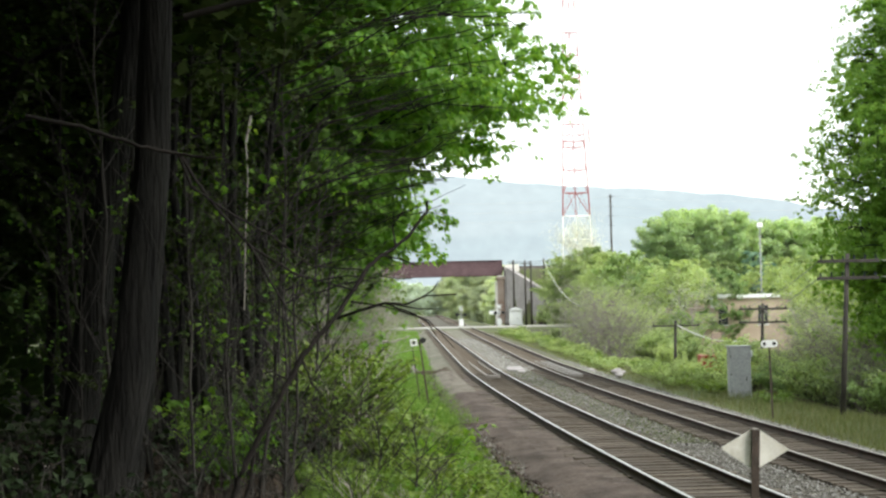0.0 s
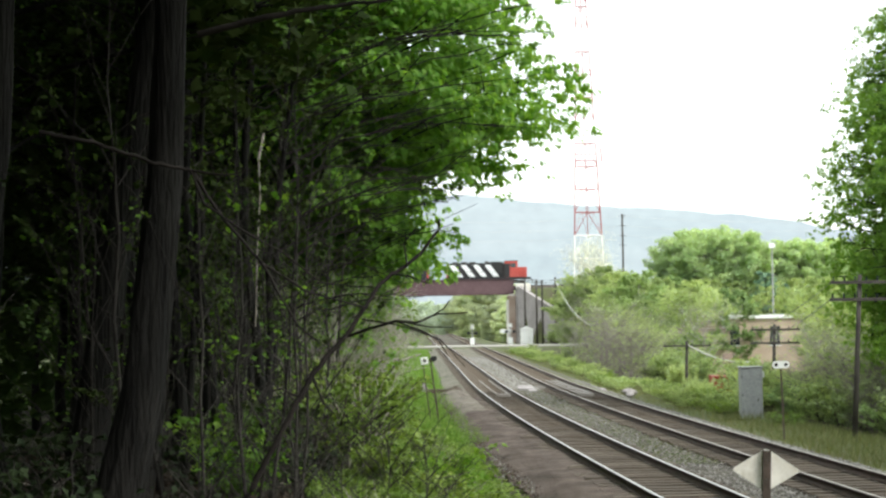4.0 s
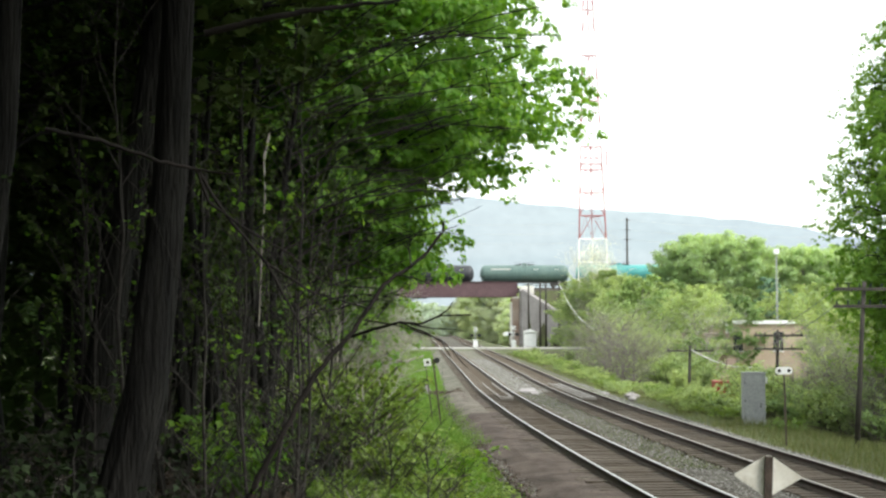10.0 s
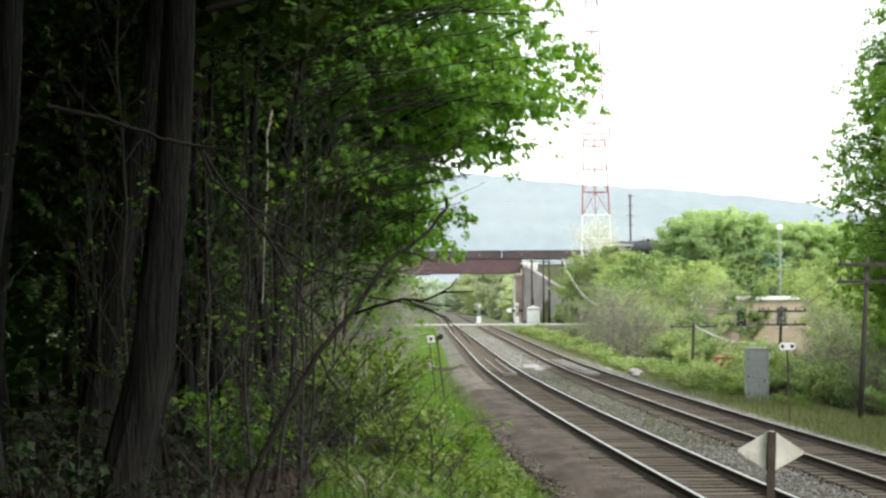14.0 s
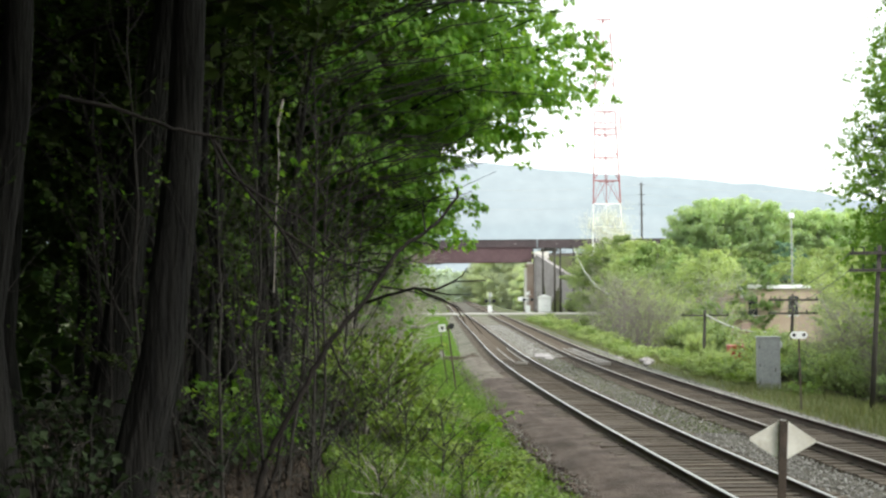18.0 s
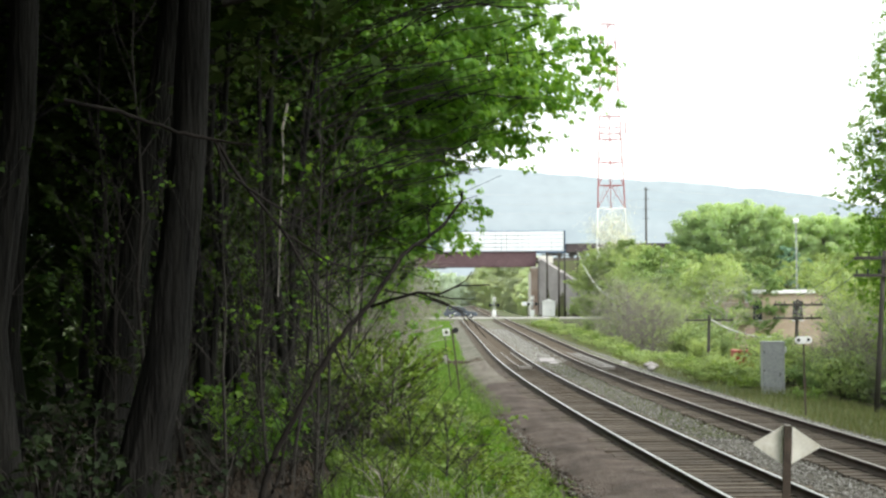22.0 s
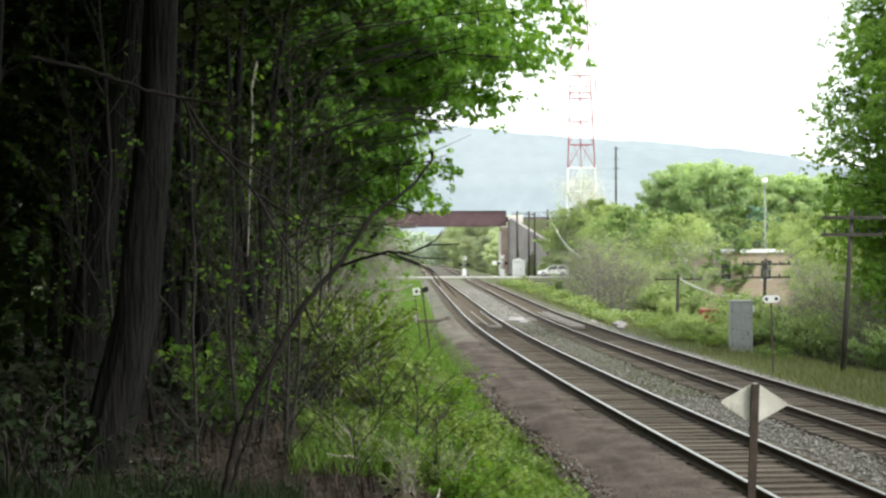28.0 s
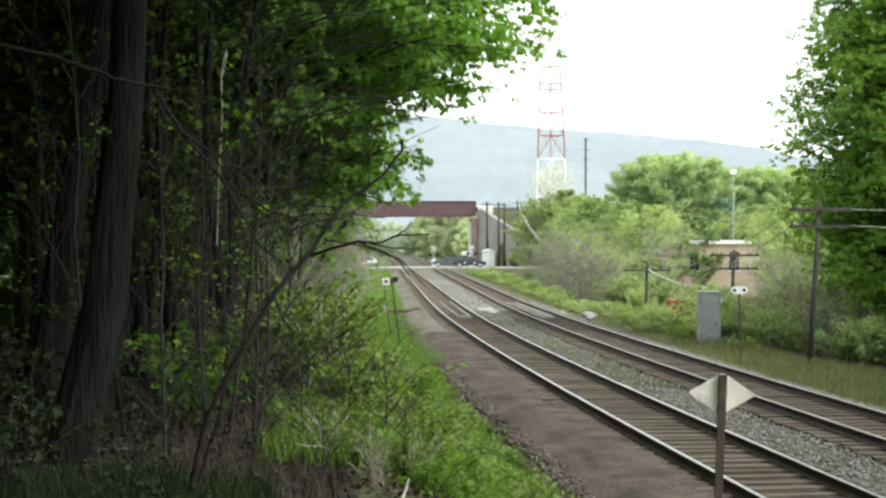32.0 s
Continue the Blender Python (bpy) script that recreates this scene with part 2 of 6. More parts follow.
M_TYRE = mat("tyre_rubber", [(0.02, 0.02, 0.02), (0.03, 0.03, 0.03)], 0.85, scale=3, fine=30, bump=0.1)
M_ALLOY = mat("alloy", [(0.5, 0.5, 0.52), (0.6, 0.6, 0.62)], 0.35, metal=0.8, scale=3, fine=20, bump=0)
M_SLATE = mat("slate_blue_carpaint", [(0.07, 0.085, 0.11), (0.09, 0.105, 0.13)], 0.25, scale=1, fine=10, bump=0, spec=0.6)
M_NAVY = mat("navy_carpaint", [(0.03, 0.035, 0.05), (0.045, 0.05, 0.065)], 0.25, scale=1, fine=10, bump=0, spec=0.6)
M_CARWHITE = mat("white_carpaint", [(0.74, 0.75, 0.76), (0.8, 0.8, 0.8)], 0.25, scale=1, fine=10, bump=0, spec=0.6)
M_SILVER = mat("grey_carpaint", [(0.2, 0.21, 0.22), (0.26, 0.27, 0.28)], 0.3, metal=0.3, scale=1, fine=10, bump=0, spec=0.6)
M_LAMP = mat("headlamp", [(0.7, 0.7, 0.68), (0.8, 0.8, 0.78)], 0.2, scale=3, fine=10, bump=0)


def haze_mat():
    """Wooded escarpment kilometres off: a plain distant backdrop whose pale blue glow stands in for haze."""
    m = mat("haze_glow_woods", [(0.06, 0.075, 0.08), (0.085, 0.1, 0.1)], 1.0, scale=0.004, fine=0.03, bump=0, spec=0.0)
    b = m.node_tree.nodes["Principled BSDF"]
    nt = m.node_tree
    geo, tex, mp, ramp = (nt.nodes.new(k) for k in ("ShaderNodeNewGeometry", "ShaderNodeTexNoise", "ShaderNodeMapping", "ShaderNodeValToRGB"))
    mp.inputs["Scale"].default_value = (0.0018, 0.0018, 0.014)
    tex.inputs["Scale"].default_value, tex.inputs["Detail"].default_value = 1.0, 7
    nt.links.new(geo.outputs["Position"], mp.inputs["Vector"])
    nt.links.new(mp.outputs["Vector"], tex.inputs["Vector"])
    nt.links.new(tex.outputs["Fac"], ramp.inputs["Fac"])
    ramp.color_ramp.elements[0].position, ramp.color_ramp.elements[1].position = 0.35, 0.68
    # Haze tones, given off as emission.
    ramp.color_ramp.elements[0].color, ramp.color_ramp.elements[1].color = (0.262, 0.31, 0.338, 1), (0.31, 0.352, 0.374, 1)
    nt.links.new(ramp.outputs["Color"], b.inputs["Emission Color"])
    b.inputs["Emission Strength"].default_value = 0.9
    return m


M_HAZE = haze_mat()


# ---- mesh helpers ----
def mesh_np(name, verts, faces, smooth=False):
    """Mesh from an (n, 3) array and an (m, 3) or (m, 4) array of corners."""
    verts, faces = np.asarray(verts, dtype=np.float32), np.asarray(faces, dtype=np.int32)
    k = faces.shape[1]
    me = bpy.data.meshes.new(name)
    me.vertices.add(len(verts))
    me.vertices.foreach_set("co", verts.ravel())
    me.loops.add(faces.size)
    me.loops.foreach_set("vertex_index", faces.ravel())
    me.polygons.add(len(faces))
    me.polygons.foreach_set("loop_start", np.arange(0, faces.size, k, dtype=np.int32))
    if smooth:
        me.polygons.foreach_set("use_smooth", np.ones(len(faces), dtype=bool))
    me.update(calc_edges=True)
    return me


def link(name, me, material, parent=None, label="", at=None):
    me.materials.append(material)
    ob = new(name, me)
    if parent:
        ob.parent = parent
    if at:
        ob.matrix_basis = at
    return tagged(ob, label)


def part(name, bm, material, parent, label="", smooth=False, at=None):
    me = bpy.data.meshes.new(name)
    if smooth:
        for f in bm.faces:
            f.smooth = True
    bm.to_mesh(me)
    bm.free()
    return link(name, me, material, parent, label, at)


def empty(name, x=0, y=0, z=0, rz=0):
    ob = new(name)
    ob.matrix_basis = pose(x, y, z, 0, 0, rz)
    return ob


def bm_box(x0, x1, y0, y1, z0, z1, bevel=0.0, bm=None):
    bm = bm or bmesh.new()
    r = bmesh.ops.create_cube(bm, size=1, matrix=Matrix.Translation(((x0 + x1) / 2, (y0 + y1) / 2, (z0 + z1) / 2)) @ Matrix.Diagonal((x1 - x0, y1 - y0, z1 - z0, 1)))
    if bevel:
        es = list({e for v in r["verts"] for e in v.link_edges})
        bmesh.ops.bevel(bm, geom=es, offset=bevel, segments=2, affect="EDGES", profile=0.6)
    return bm


def bm_rod(a, b, r0, r1=None, sides=8, bm=None):
    """A round bar from a to b."""
    bm = bm or bmesh.new()
    a, b = Vector(a), Vector(b)
    d = b - a
    m = Matrix.Translation((a + b) / 2) @ d.to_track_quat("Z", "Y").to_matrix().to_4x4()
    bmesh.ops.create_cone(bm, cap_ends=True, segments=sides, radius1=r0, radius2=r0 if r1 is None else r1, depth=d.length, matrix=m)
    return bm


def bm_prism(profile, x0, x1, bm=None):
    """A (y, z) outline drawn out along x."""
    bm = bm or bmesh.new()
    a = [bm.verts.new((x0, y, z)) for y, z in profile]
    b = [bm.verts.new((x1, y, z)) for y, z in profile]
    bm.faces.new(a[::-1])
    bm.faces.new(b)
    for i in range(len(a)):
        j = (i + 1) % len(a)
        bm.faces.new((a[i], a[j], b[j], b[i]))
    bmesh.ops.recalc_face_normals(bm, faces=bm.faces)
    return bm


def tubes(paths, sides=6):
    """Round tapering tubes along many polylines; each path is (points, radii). Returns verts and quads."""
    vs, fs, base = [], [], 0
    ang = np.linspace(0, 2 * np.pi, sides, endpoint=False)
    for pts, radii in paths:
        p = np.asarray(pts, float)
        d = np.gradient(p, axis=0)
        d /= np.linalg.norm(d, axis=1, keepdims=True) + 1e-9
        up = np.where(np.abs(d[:, 2:3]) > 0.9, np.array([[1.0, 0, 0]]), np.array([[0, 0, 1.0]]))
        u = np.cross(d, up)
        u /= np.linalg.norm(u, axis=1, keepdims=True) + 1e-9
        w = np.cross(d, u)
        r = np.asarray(radii, float)[:, None, None]
        ring = p[:, None, :] + r * (np.cos(ang)[None, :, None] * u[:, None, :] + np.sin(ang)[None, :, None] * w[:, None, :])
        n = len(p)
        vs.append(ring.reshape(-1, 3))
        i, k = np.meshgrid(np.arange(n - 1), np.arange(sides), indexing="ij")
        k2 = (k + 1) % sides
        fs.append((base + np.stack([i * sides + k, i * sides + k2, (i + 1) * sides + k2, (i + 1) * sides + k], -1)).reshape(-1, 4))
        base += n * sides
    return np.concatenate(vs), np.concatenate(fs)


def leaves(rng, centres, size, flat=0.5):
    """One folded leaf at every centre. Returns verts and triangles."""
    n = len(centres)
    s = size * rng.uniform(0.6, 1.35, (n, 1))
    a = rng.normal(size=(n, 3))
    a[:, 2] = a[:, 2] * flat - 0.35
    a /= np.linalg.norm(a, axis=1, keepdims=True)
    b = np.cross(a, rng.normal(size=(n, 3)) * np.array([0.6, 0.6, 1.2]))
    b /= np.linalg.norm(b, axis=1, keepdims=True) + 1e-9
    c = np.cross(a, b)
    v = np.stack([centres - a * s * 0.5, centres + b * s * 0.42 + c * s * 0.12, centres + a * s * 0.5, centres - b * s * 0.42 + c * s * 0.12], 1).reshape(-1, 3)
    i = np.arange(n)[:, None] * 4
    return v, np.concatenate([i + np.array([[0, 1, 2]]), i + np.array([[0, 2, 3]])])


def lobed(rng, centres, radii, n, size, flatten=0.62):
    """Drooping leaves over the upper and outer skin of rounded clumps. Returns verts and triangles."""
    k = rng.choice(len(centres), n, p=radii ** 2 / np.sum(radii ** 2))
    d = rng.normal(size=(n, 3)) + np.array([0, 0, 0.35])
    d /= np.linalg.norm(d, axis=1, keepdims=True)
    ragged = 1 + 0.28 * np.sin(d[:, 0] * 7 + k) * np.cos(d[:, 1] * 6 + 2 * k) + 0.06 * rng.normal(size=n)
    p = centres[k] + d * (radii[k] * rng.uniform(0.25, 1, n) ** 0.33 * ragged)[:, None] * np.array([1, 1, flatten])
    nrm = d * 0.75 + np.array([0, 0, 0.5]) + rng.normal(size=(n, 3)) * 0.45
    nrm /= np.linalg.norm(nrm, axis=1, keepdims=True)
    a = np.array([0, 0, -0.8]) + d * np.array([0.7, 0.7, 0]) + rng.normal(size=(n, 3)) * 0.5
    a -= nrm * np.sum(a * nrm, axis=1, keepdims=True)
    a /= np.linalg.norm(a, axis=1, keepdims=True) + 1e-9
    b = np.cross(nrm, a)
    s = size * rng.uniform(0.6, 1.35, (n, 1))
    v = np.stack([p - a * s * 0.5, p + b * s * 0.42 + nrm * s * 0.1, p + a * s * 0.5, p - b * s * 0.42 + nrm * s * 0.1], 1).reshape(-1, 3)
    i = np.arange(n)[:, None] * 4
    return v, np.concatenate([i + np.array([[0, 1, 2]]), i + np.array([[0, 2, 3]])])


def bent(rng, a, b, n, wob, sag=0.0):
    """A wobbling line from a to b; sag bows it up in the middle."""
    a, b = np.asarray(a, float), np.asarray(b, float)
    t = np.linspace(0, 1, n)[:, None]
    w = np.cumsum(rng.normal(size=(n, 3)) * wob, axis=0)
    w -= w[0] + (w[-1] - w[0]) * t
    p = a + (b - a) * t + w
    p[:, 2] += sag * np.sin(np.pi * t[:, 0])
    return p


def tree(name, label, x, y, z, height, radius, crown0, trunk_r, n_limb, n_twig, n_leaf, leaf_size, bark, leaf_mat, seed,
         spread=0.28, lean=(0, 0), reach=None, category="tree", group="", flat=0.5, rise=0.35, profile=None, tight=0.24, rugged=False, lobe=0.0, flare=1.45):
    """A tree or shrub: tapered trunk, limbs with twigs, and single leaves round the twigs. reach: (azimuth, extra) pulls the crown to one side."""
    rng = np.random.default_rng(seed)
    ob = empty(name, x, y, z)
    top = np.array([lean[0], lean[1], height * 0.93])
    n = 9
    path = bent(rng, (0, 0, -0.15), top, n, height * 0.008)
    t = np.linspace(0, 1, n)
    rad = trunk_r * (1 - 0.88 * t)
    rad[0] *= flare
    if rugged:
        m, sides = 70, 44
        u = np.linspace(0, 1, m)
        q = np.stack([np.interp(u, t, path[:, k]) for k in range(3)], 1)
        v, f = tubes([(q, np.interp(u, t, rad))], sides)
        v = v.reshape(m, sides, 3)
        for i in range(m):
            for k in range(sides):
                a = 2 * math.pi * k / sides
                w = noise.noise(Vector((math.cos(a) * 5.5, math.sin(a) * 5.5, q[i, 2] * 0.9 + seed))) + 0.5 * noise.noise(Vector((math.cos(a) * 11, math.sin(a) * 11, q[i, 2] * 2.5)))
                v[i, k] += (v[i, k] - q[i]) * 0.13 * w
        v = v.reshape(-1, 3)
    else:
        v, f = tubes([(path, rad)], 10)
    link("trunk", mesh_np("trunk", v, f, True), bark, ob)
    limbs, tips, clumps = [], [], []
    for k in range(n_limb):
        h = crown0 + (0.96 - crown0) * ((k + rng.uniform(0, 0.8)) / n_limb)
        i = min(int(h * (n - 1)), n - 2)
        q = path[i] + (path[i + 1] - path[i]) * (h * (n - 1) - i)
        az = k * 2.399 + rng.uniform(-0.4, 0.4)
        rel = (h - crown0) / (1 - crown0)
        pr = (1 - rel) ** 0.55 * (0.55 + 0.45 * min(1, rel * 5)) if profile is None else profile(rel)
        ln = radius * pr * rng.uniform(0.75, 1.1) + 0.12 * radius
        if reach:
            ln *= 1 + reach[1] * max(0.0, math.cos(az - reach[0])) ** 2
        e = q + np.array([math.cos(az) * ln, math.sin(az) * ln, ln * rise * rng.uniform(0.3, 1.6)])
        lp = bent(rng, q, e, 6, ln * 0.03, ln * 0.07)
        r0 = max(trunk_r * 0.42 * (1 - h * 0.6), 0.006)
        limbs.append((lp, np.linspace(r0, r0 * 0.25, 6)))
        for u in ((0.97, 0.72, 0.45) if ln > 2 * lobe else (0.9,)):
            clumps.append((lp[min(int(u * 5), 4)] + (lp[min(int(u * 5), 4) + 1] - lp[min(int(u * 5), 4)]) * (u * 5 - min(int(u * 5), 4)), rng.uniform(0.65, 1.2)))
        for j in range(n_twig):
            u = rng.uniform(0.25, 1.0) ** 0.7
            w = u * 5
            a = lp[min(int(w), 4)] + (lp[min(int(w), 4) + 1] - lp[min(int(w), 4)]) * (w - min(int(w), 4))
            d = rng.normal(size=3) * np.array([1, 1, 0.6])
            d += (e - q) / (ln + 1e-6) * 0.7
            d *= ln * spread * rng.uniform(0.5, 1.2) / np.linalg.norm(d)
            tp = bent(rng, a, a + d, 4, ln * 0.012)
            limbs.append((tp, np.linspace(r0 * 0.3, r0 * 0.08, 4)))
            tips.append((a + d * 0.35, a + d))
    v, f = tubes(limbs, 4)
    link("branchwork", mesh_np("branchwork", v, f), bark, ob)
    if n_leaf:
        tips = np.array(tips)
        k = rng.integers(0, len(tips), n_leaf)
        u = rng.uniform(0, 1.15, (n_leaf, 1))
        c = tips[k, 0] + (tips[k, 1] - tips[k, 0]) * u
        c += rng.normal(size=(n_leaf, 3)) * radius * spread * tight * np.array([1, 1, 0.75])
        if lobe:
            v, f = lobed(rng, np.array([q for q, _ in clumps]), lobe * np.array([q for _, q in clumps]), n_leaf, leaf_size)
        else:
            v, f = leaves(rng, c, leaf_size, flat)
        link("crown", mesh_np("crown", v, f), leaf_mat, ob)
    return tagged(ob, label, category, group)


def lobed_leaf(rng, p, nrm, tip, size, lobes=True):
    """Pointed leaves, with two side lobes or plain, lying across nrm and pointing along tip. Returns verts and triangles."""
    n = len(p)
    nrm = nrm / (np.linalg.norm(nrm, axis=1, keepdims=True) + 1e-9)
    a = tip - nrm * np.sum(tip * nrm, axis=1, keepdims=True)
    a /= np.linalg.norm(a, axis=1, keepdims=True) + 1e-9
    b = np.cross(nrm, a)
    s = size * rng.uniform(0.6, 1.35, (n, 1))
    shape = ((0, -0.5, 0), (-0.5, -0.08, 0.1), (-0.2, 0.1, 0.03), (0, 0.58, -0.08), (0.2, 0.1, 0.03), (0.5, -0.08, 0.1))
    if not lobes:
        v = np.stack([p + s * (b * u + a * w + nrm * h) for u, w, h in ((0, -0.5, 0), (-0.4, 0, 0.1), (0, 0.58, -0.06), (0.4, 0, 0.1))], 1).reshape(-1, 3)
        i = np.arange(n)[:, None] * 4
        return v, np.concatenate([i + np.array([[0, 2, 1]]), i + np.array([[0, 3, 2]])])
    v = np.stack([p + s * (b * u + a * w + nrm * h) for u, w, h in shape], 1).reshape(-1, 3)
    i = np.arange(n)[:, None] * 6
    return v, np.concatenate([i + np.array([[0, k + 1, k]]) for k in (1, 2, 3, 4)])


def sprayed(name, label, x, y, z, height, trunk_r, reach, low, n_limb, n_spray, n_leaf, leaf_size, spray_r, bark, leaf_mat, seed,
            lean=(0, 0), group="", droop=0.3, climb=0.42, cup=0.35, thick=0.24, face=None, lobes=True):
    """A broadleaf tree whose leaves lie in drooping layered sprays at the ends of forked limbs. reach(height, azimuth) is the crown's half width."""
    rng = np.random.default_rng(seed)
    ob = empty(name, x, y, z)
    n = 11
    t = np.linspace(0, 1, n)
    path = bent(rng, (0, 0, -0.15), (lean[0], lean[1], height * 0.95), n, height * 0.006)
    v, f = tubes([(path, trunk_r * (1 - 0.85 * t))], 12)
    link("trunk", mesh_np("trunk", v, f, True), bark, ob)
    limbs, cs, rs, outs = [], [], [], []
    for k in range(n_limb):
        h = low + (height - low) * (k + rng.uniform(0, 0.9)) / n_limb
        az = k * 2.399 + rng.uniform(-0.35, 0.35)
        if face is not None and k % 3 == 1:
            az = face + rng.uniform(-0.95, 0.95)
        ln = reach(h, az) * (rng.uniform(0.9, 1.0) if k % 3 else rng.uniform(0.5, 0.8))
        hr = min(max(h - climb * ln * rng.uniform(0.7, 1.3), 0.16 * height), 0.93 * height)
        q = np.array([np.interp(hr, path[:, 2], path[:, j]) for j in range(3)])
        out = np.array([math.cos(az), math.sin(az), 0.0])
        e = q + out * ln
        e[2] = h
        lp = bent(rng, q, e, 8, ln * 0.018, ln * 0.05)
        r0 = trunk_r * (0.16 + 0.2 * (1 - h / height))
        limbs.append((lp, np.linspace(r0, r0 * 0.2, 8)))
        for j in range(n_spray):
            u = 0.28 + 0.72 * ((j + rng.uniform(0.2, 1.0)) / n_spray) ** 0.75
            w = min(u, 1.0) * 7
            i = min(int(w), 6)
            a = lp[i] + (lp[i + 1] - lp[i]) * (w - i)
            side = np.array([-out[1], out[0], 0]) * rng.normal() * ln * 0.17 * (1.25 - 0.6 * u)
            c = a + side + out * rng.uniform(0, 0.2) + np.array([0, 0, rng.normal() * 0.3])
            limbs.append((bent(rng, a, c, 4, 0.02), np.linspace(r0 * 0.28, r0 * 0.1, 4)))
            cs.append(c)
            rs.append(spray_r * rng.uniform(0.6, 1.25))
            outs.append(out)
    v, f = tubes(limbs, 5)
    link("branchwork", mesh_np("branchwork", v, f), bark, ob)
    cs, rs, outs = np.array(cs), np.array(rs), np.array(outs)
    m = n_leaf // 8
    k = rng.choice(len(cs), m, p=rs ** 2 / np.sum(rs ** 2))
    a = rng.uniform(0, 2 * np.pi, m)
    r = rs[k] * rng.uniform(0, 1, m) ** 0.5 * (1 + 0.25 * np.sin(3 * a + k) + 0.15 * np.sin(5 * a + 2 * k))
    d = np.stack([np.cos(a), np.sin(a), np.zeros(m)], 1)
    along = np.sum(d * outs[k], axis=1)
    tuft = cs[k] + d * r[:, None] + outs[k] * (0.3 * along * r)[:, None]
    tuft[:, 2] += -cup * r * r / rs[k] - droop * along * r + rng.uniform(-1.6, 1.6, m) * thick * rs[k] * (1 - 0.6 * r / rs[k] / 1.4)
    # every tuft is a whorl of leaves that fan out and hang from one bud
    j = np.repeat(np.arange(m), 8)
    n = len(j)
    w = rng.normal(size=(n, 3)) * np.array([1, 1, 0.55]) + outs[k][j] * 0.35 + np.array([0, 0, -0.25])
    w /= np.linalg.norm(w, axis=1, keepdims=True)
    p = tuft[j] + w * leaf_size * rng.uniform(0.45, 1.15, (n, 1))
    nrm = w * 0.5 + outs[k][j] * 0.5 + np.array([0, 0, 0.62]) + rng.normal(size=(n, 3)) * 0.28
    v, f = lobed_leaf(rng, p, nrm, w + np.array([0, 0, -0.45]), leaf_size, lobes)
    link("crown", mesh_np("crown", v, f), leaf_mat, ob)
    return tagged(ob, label, "tree", group)


def weed(name, label, radius, height, n_stem, n_leaf, leaf_size, stem_mat, leaf_mat, seed, group, category="shrub", upright=0.5):
    """A clump of arching stems with broad leaves that crowd towards the tips."""
    rng = np.random.default_rng(seed)
    ob = empty(name)
    stems, pts, dirs = [], [], []
    for k in range(n_stem):
        az, h = k * 2.399 + rng.uniform(-0.5, 0.5), height * rng.uniform(0.55, 1.1)
        r = radius * rng.uniform(0.25, 1.0)
        out = np.array([math.cos(az), math.sin(az), 0])
        p = np.array([out * r * (0.2 + 0.8 * u ** 1.6) + np.array([0, 0, h * (u * (1.5 - 0.5 * u) if u < 0.9 else 1.0) - 0.04]) for u in np.linspace(0, 1, 6)])
        p[1:, :2] += rng.normal(size=(5, 2)) * 0.03 * height
        stems.append((p, np.linspace(0.007, 0.003, 6) * (0.6 + height)))
        for _ in range(max(1, n_leaf // n_stem)):
            u = rng.uniform(0.15, 1.0) ** 0.6 * 5
            i = min(int(u), 4)
            side = rng.normal(size=3) * np.array([1, 1, 0.35])
            side /= np.linalg.norm(side)
            pts.append(p[i] + (p[i + 1] - p[i]) * (u - i) + side * leaf_size * rng.uniform(0.5, 1.5))
            dirs.append(side)
    v, f = tubes(stems, 4)
    tagged(link("stemwork", mesh_np("stemwork", v, f), stem_mat, ob), kind="stuff")
    p, d = np.array(pts), np.array(dirs)
    v, f = lobed_leaf(rng, p, d * 0.5 + np.array([0, 0, upright + 0.4]) + rng.normal(size=p.shape) * 0.35, d + np.array([0, 0, -0.3]), leaf_size)
    link("foliage", mesh_np("foliage", v, f), leaf_mat, ob)
    return tagged(ob, label, category, group)


def again(ob, x, y, z, rz, s, sz=None):
    """A copy of a plant, turned and scaled, at another place."""
    return copy_thing(ob, pose(x, y, z, 0, 0, rz) @ Matrix.Diagonal((s, s, sz or s, 1)))


# ---- the lie of the land ----
def c1(y):
    """Centre line of the nearer track: a wide curve that runs out straight."""
    return 0.03 - 0.045 * (y - 80) + (0.00052 * (80 - y) ** 2 if y < 80 else 0.0)


def c2(y):
    return c1(y) + 3.82 + (0.008 * (y - 80) if y > 80 else 0.0)


def smooth(a, b, x):
    t = min(1.0, max(0.0, (x - a) / (b - a)))
    return t * t * (3 - 2 * t)


ROAD_Y = 207.0
LINE_Y = 256.0
LINE_Z = 10.0


def land(x, y):
    """Height of the ground; 0 is the top of the rails."""
    s, gap = x - c1(y), c2(y) - c1(y)
    bump = noise.noise(Vector((x * 0.35, y * 0.35, 3.1))) * 0.12 + noise.noise(Vector((x * 0.06, y * 0.06, 7.7))) * 0.3
    if s < 0:
        bank = 1.6 - 1.2 * smooth(11, 38, y) - 0.6 * smooth(60, 120, y)
        z = -0.3 - 0.22 * smooth(1.5, 2.3, -s)
        up = smooth(2.8, 6.3, -s)
        z += (bank + 0.5) * up + bump * up
    else:
        r = s - gap
        z = -0.3 - 0.35 * smooth(1.6, 3.0, r)
        z -= 1.6 * smooth(5, 13, r) * smooth(25, 60, y)
        z += bump * smooth(2.2, 5, r)
    k = smooth(188, 200, y) * (1 - smooth(214, 228, y))
    z = z * (1 - k) - 0.12 * k
    if x > 6.8 + max(0.0, (251 - y) * 0.655) or x < -24.3:
        z = max(z, 9.5 - max(0.0, abs(y - LINE_Y) - 3.2) / 1.5)
    return z


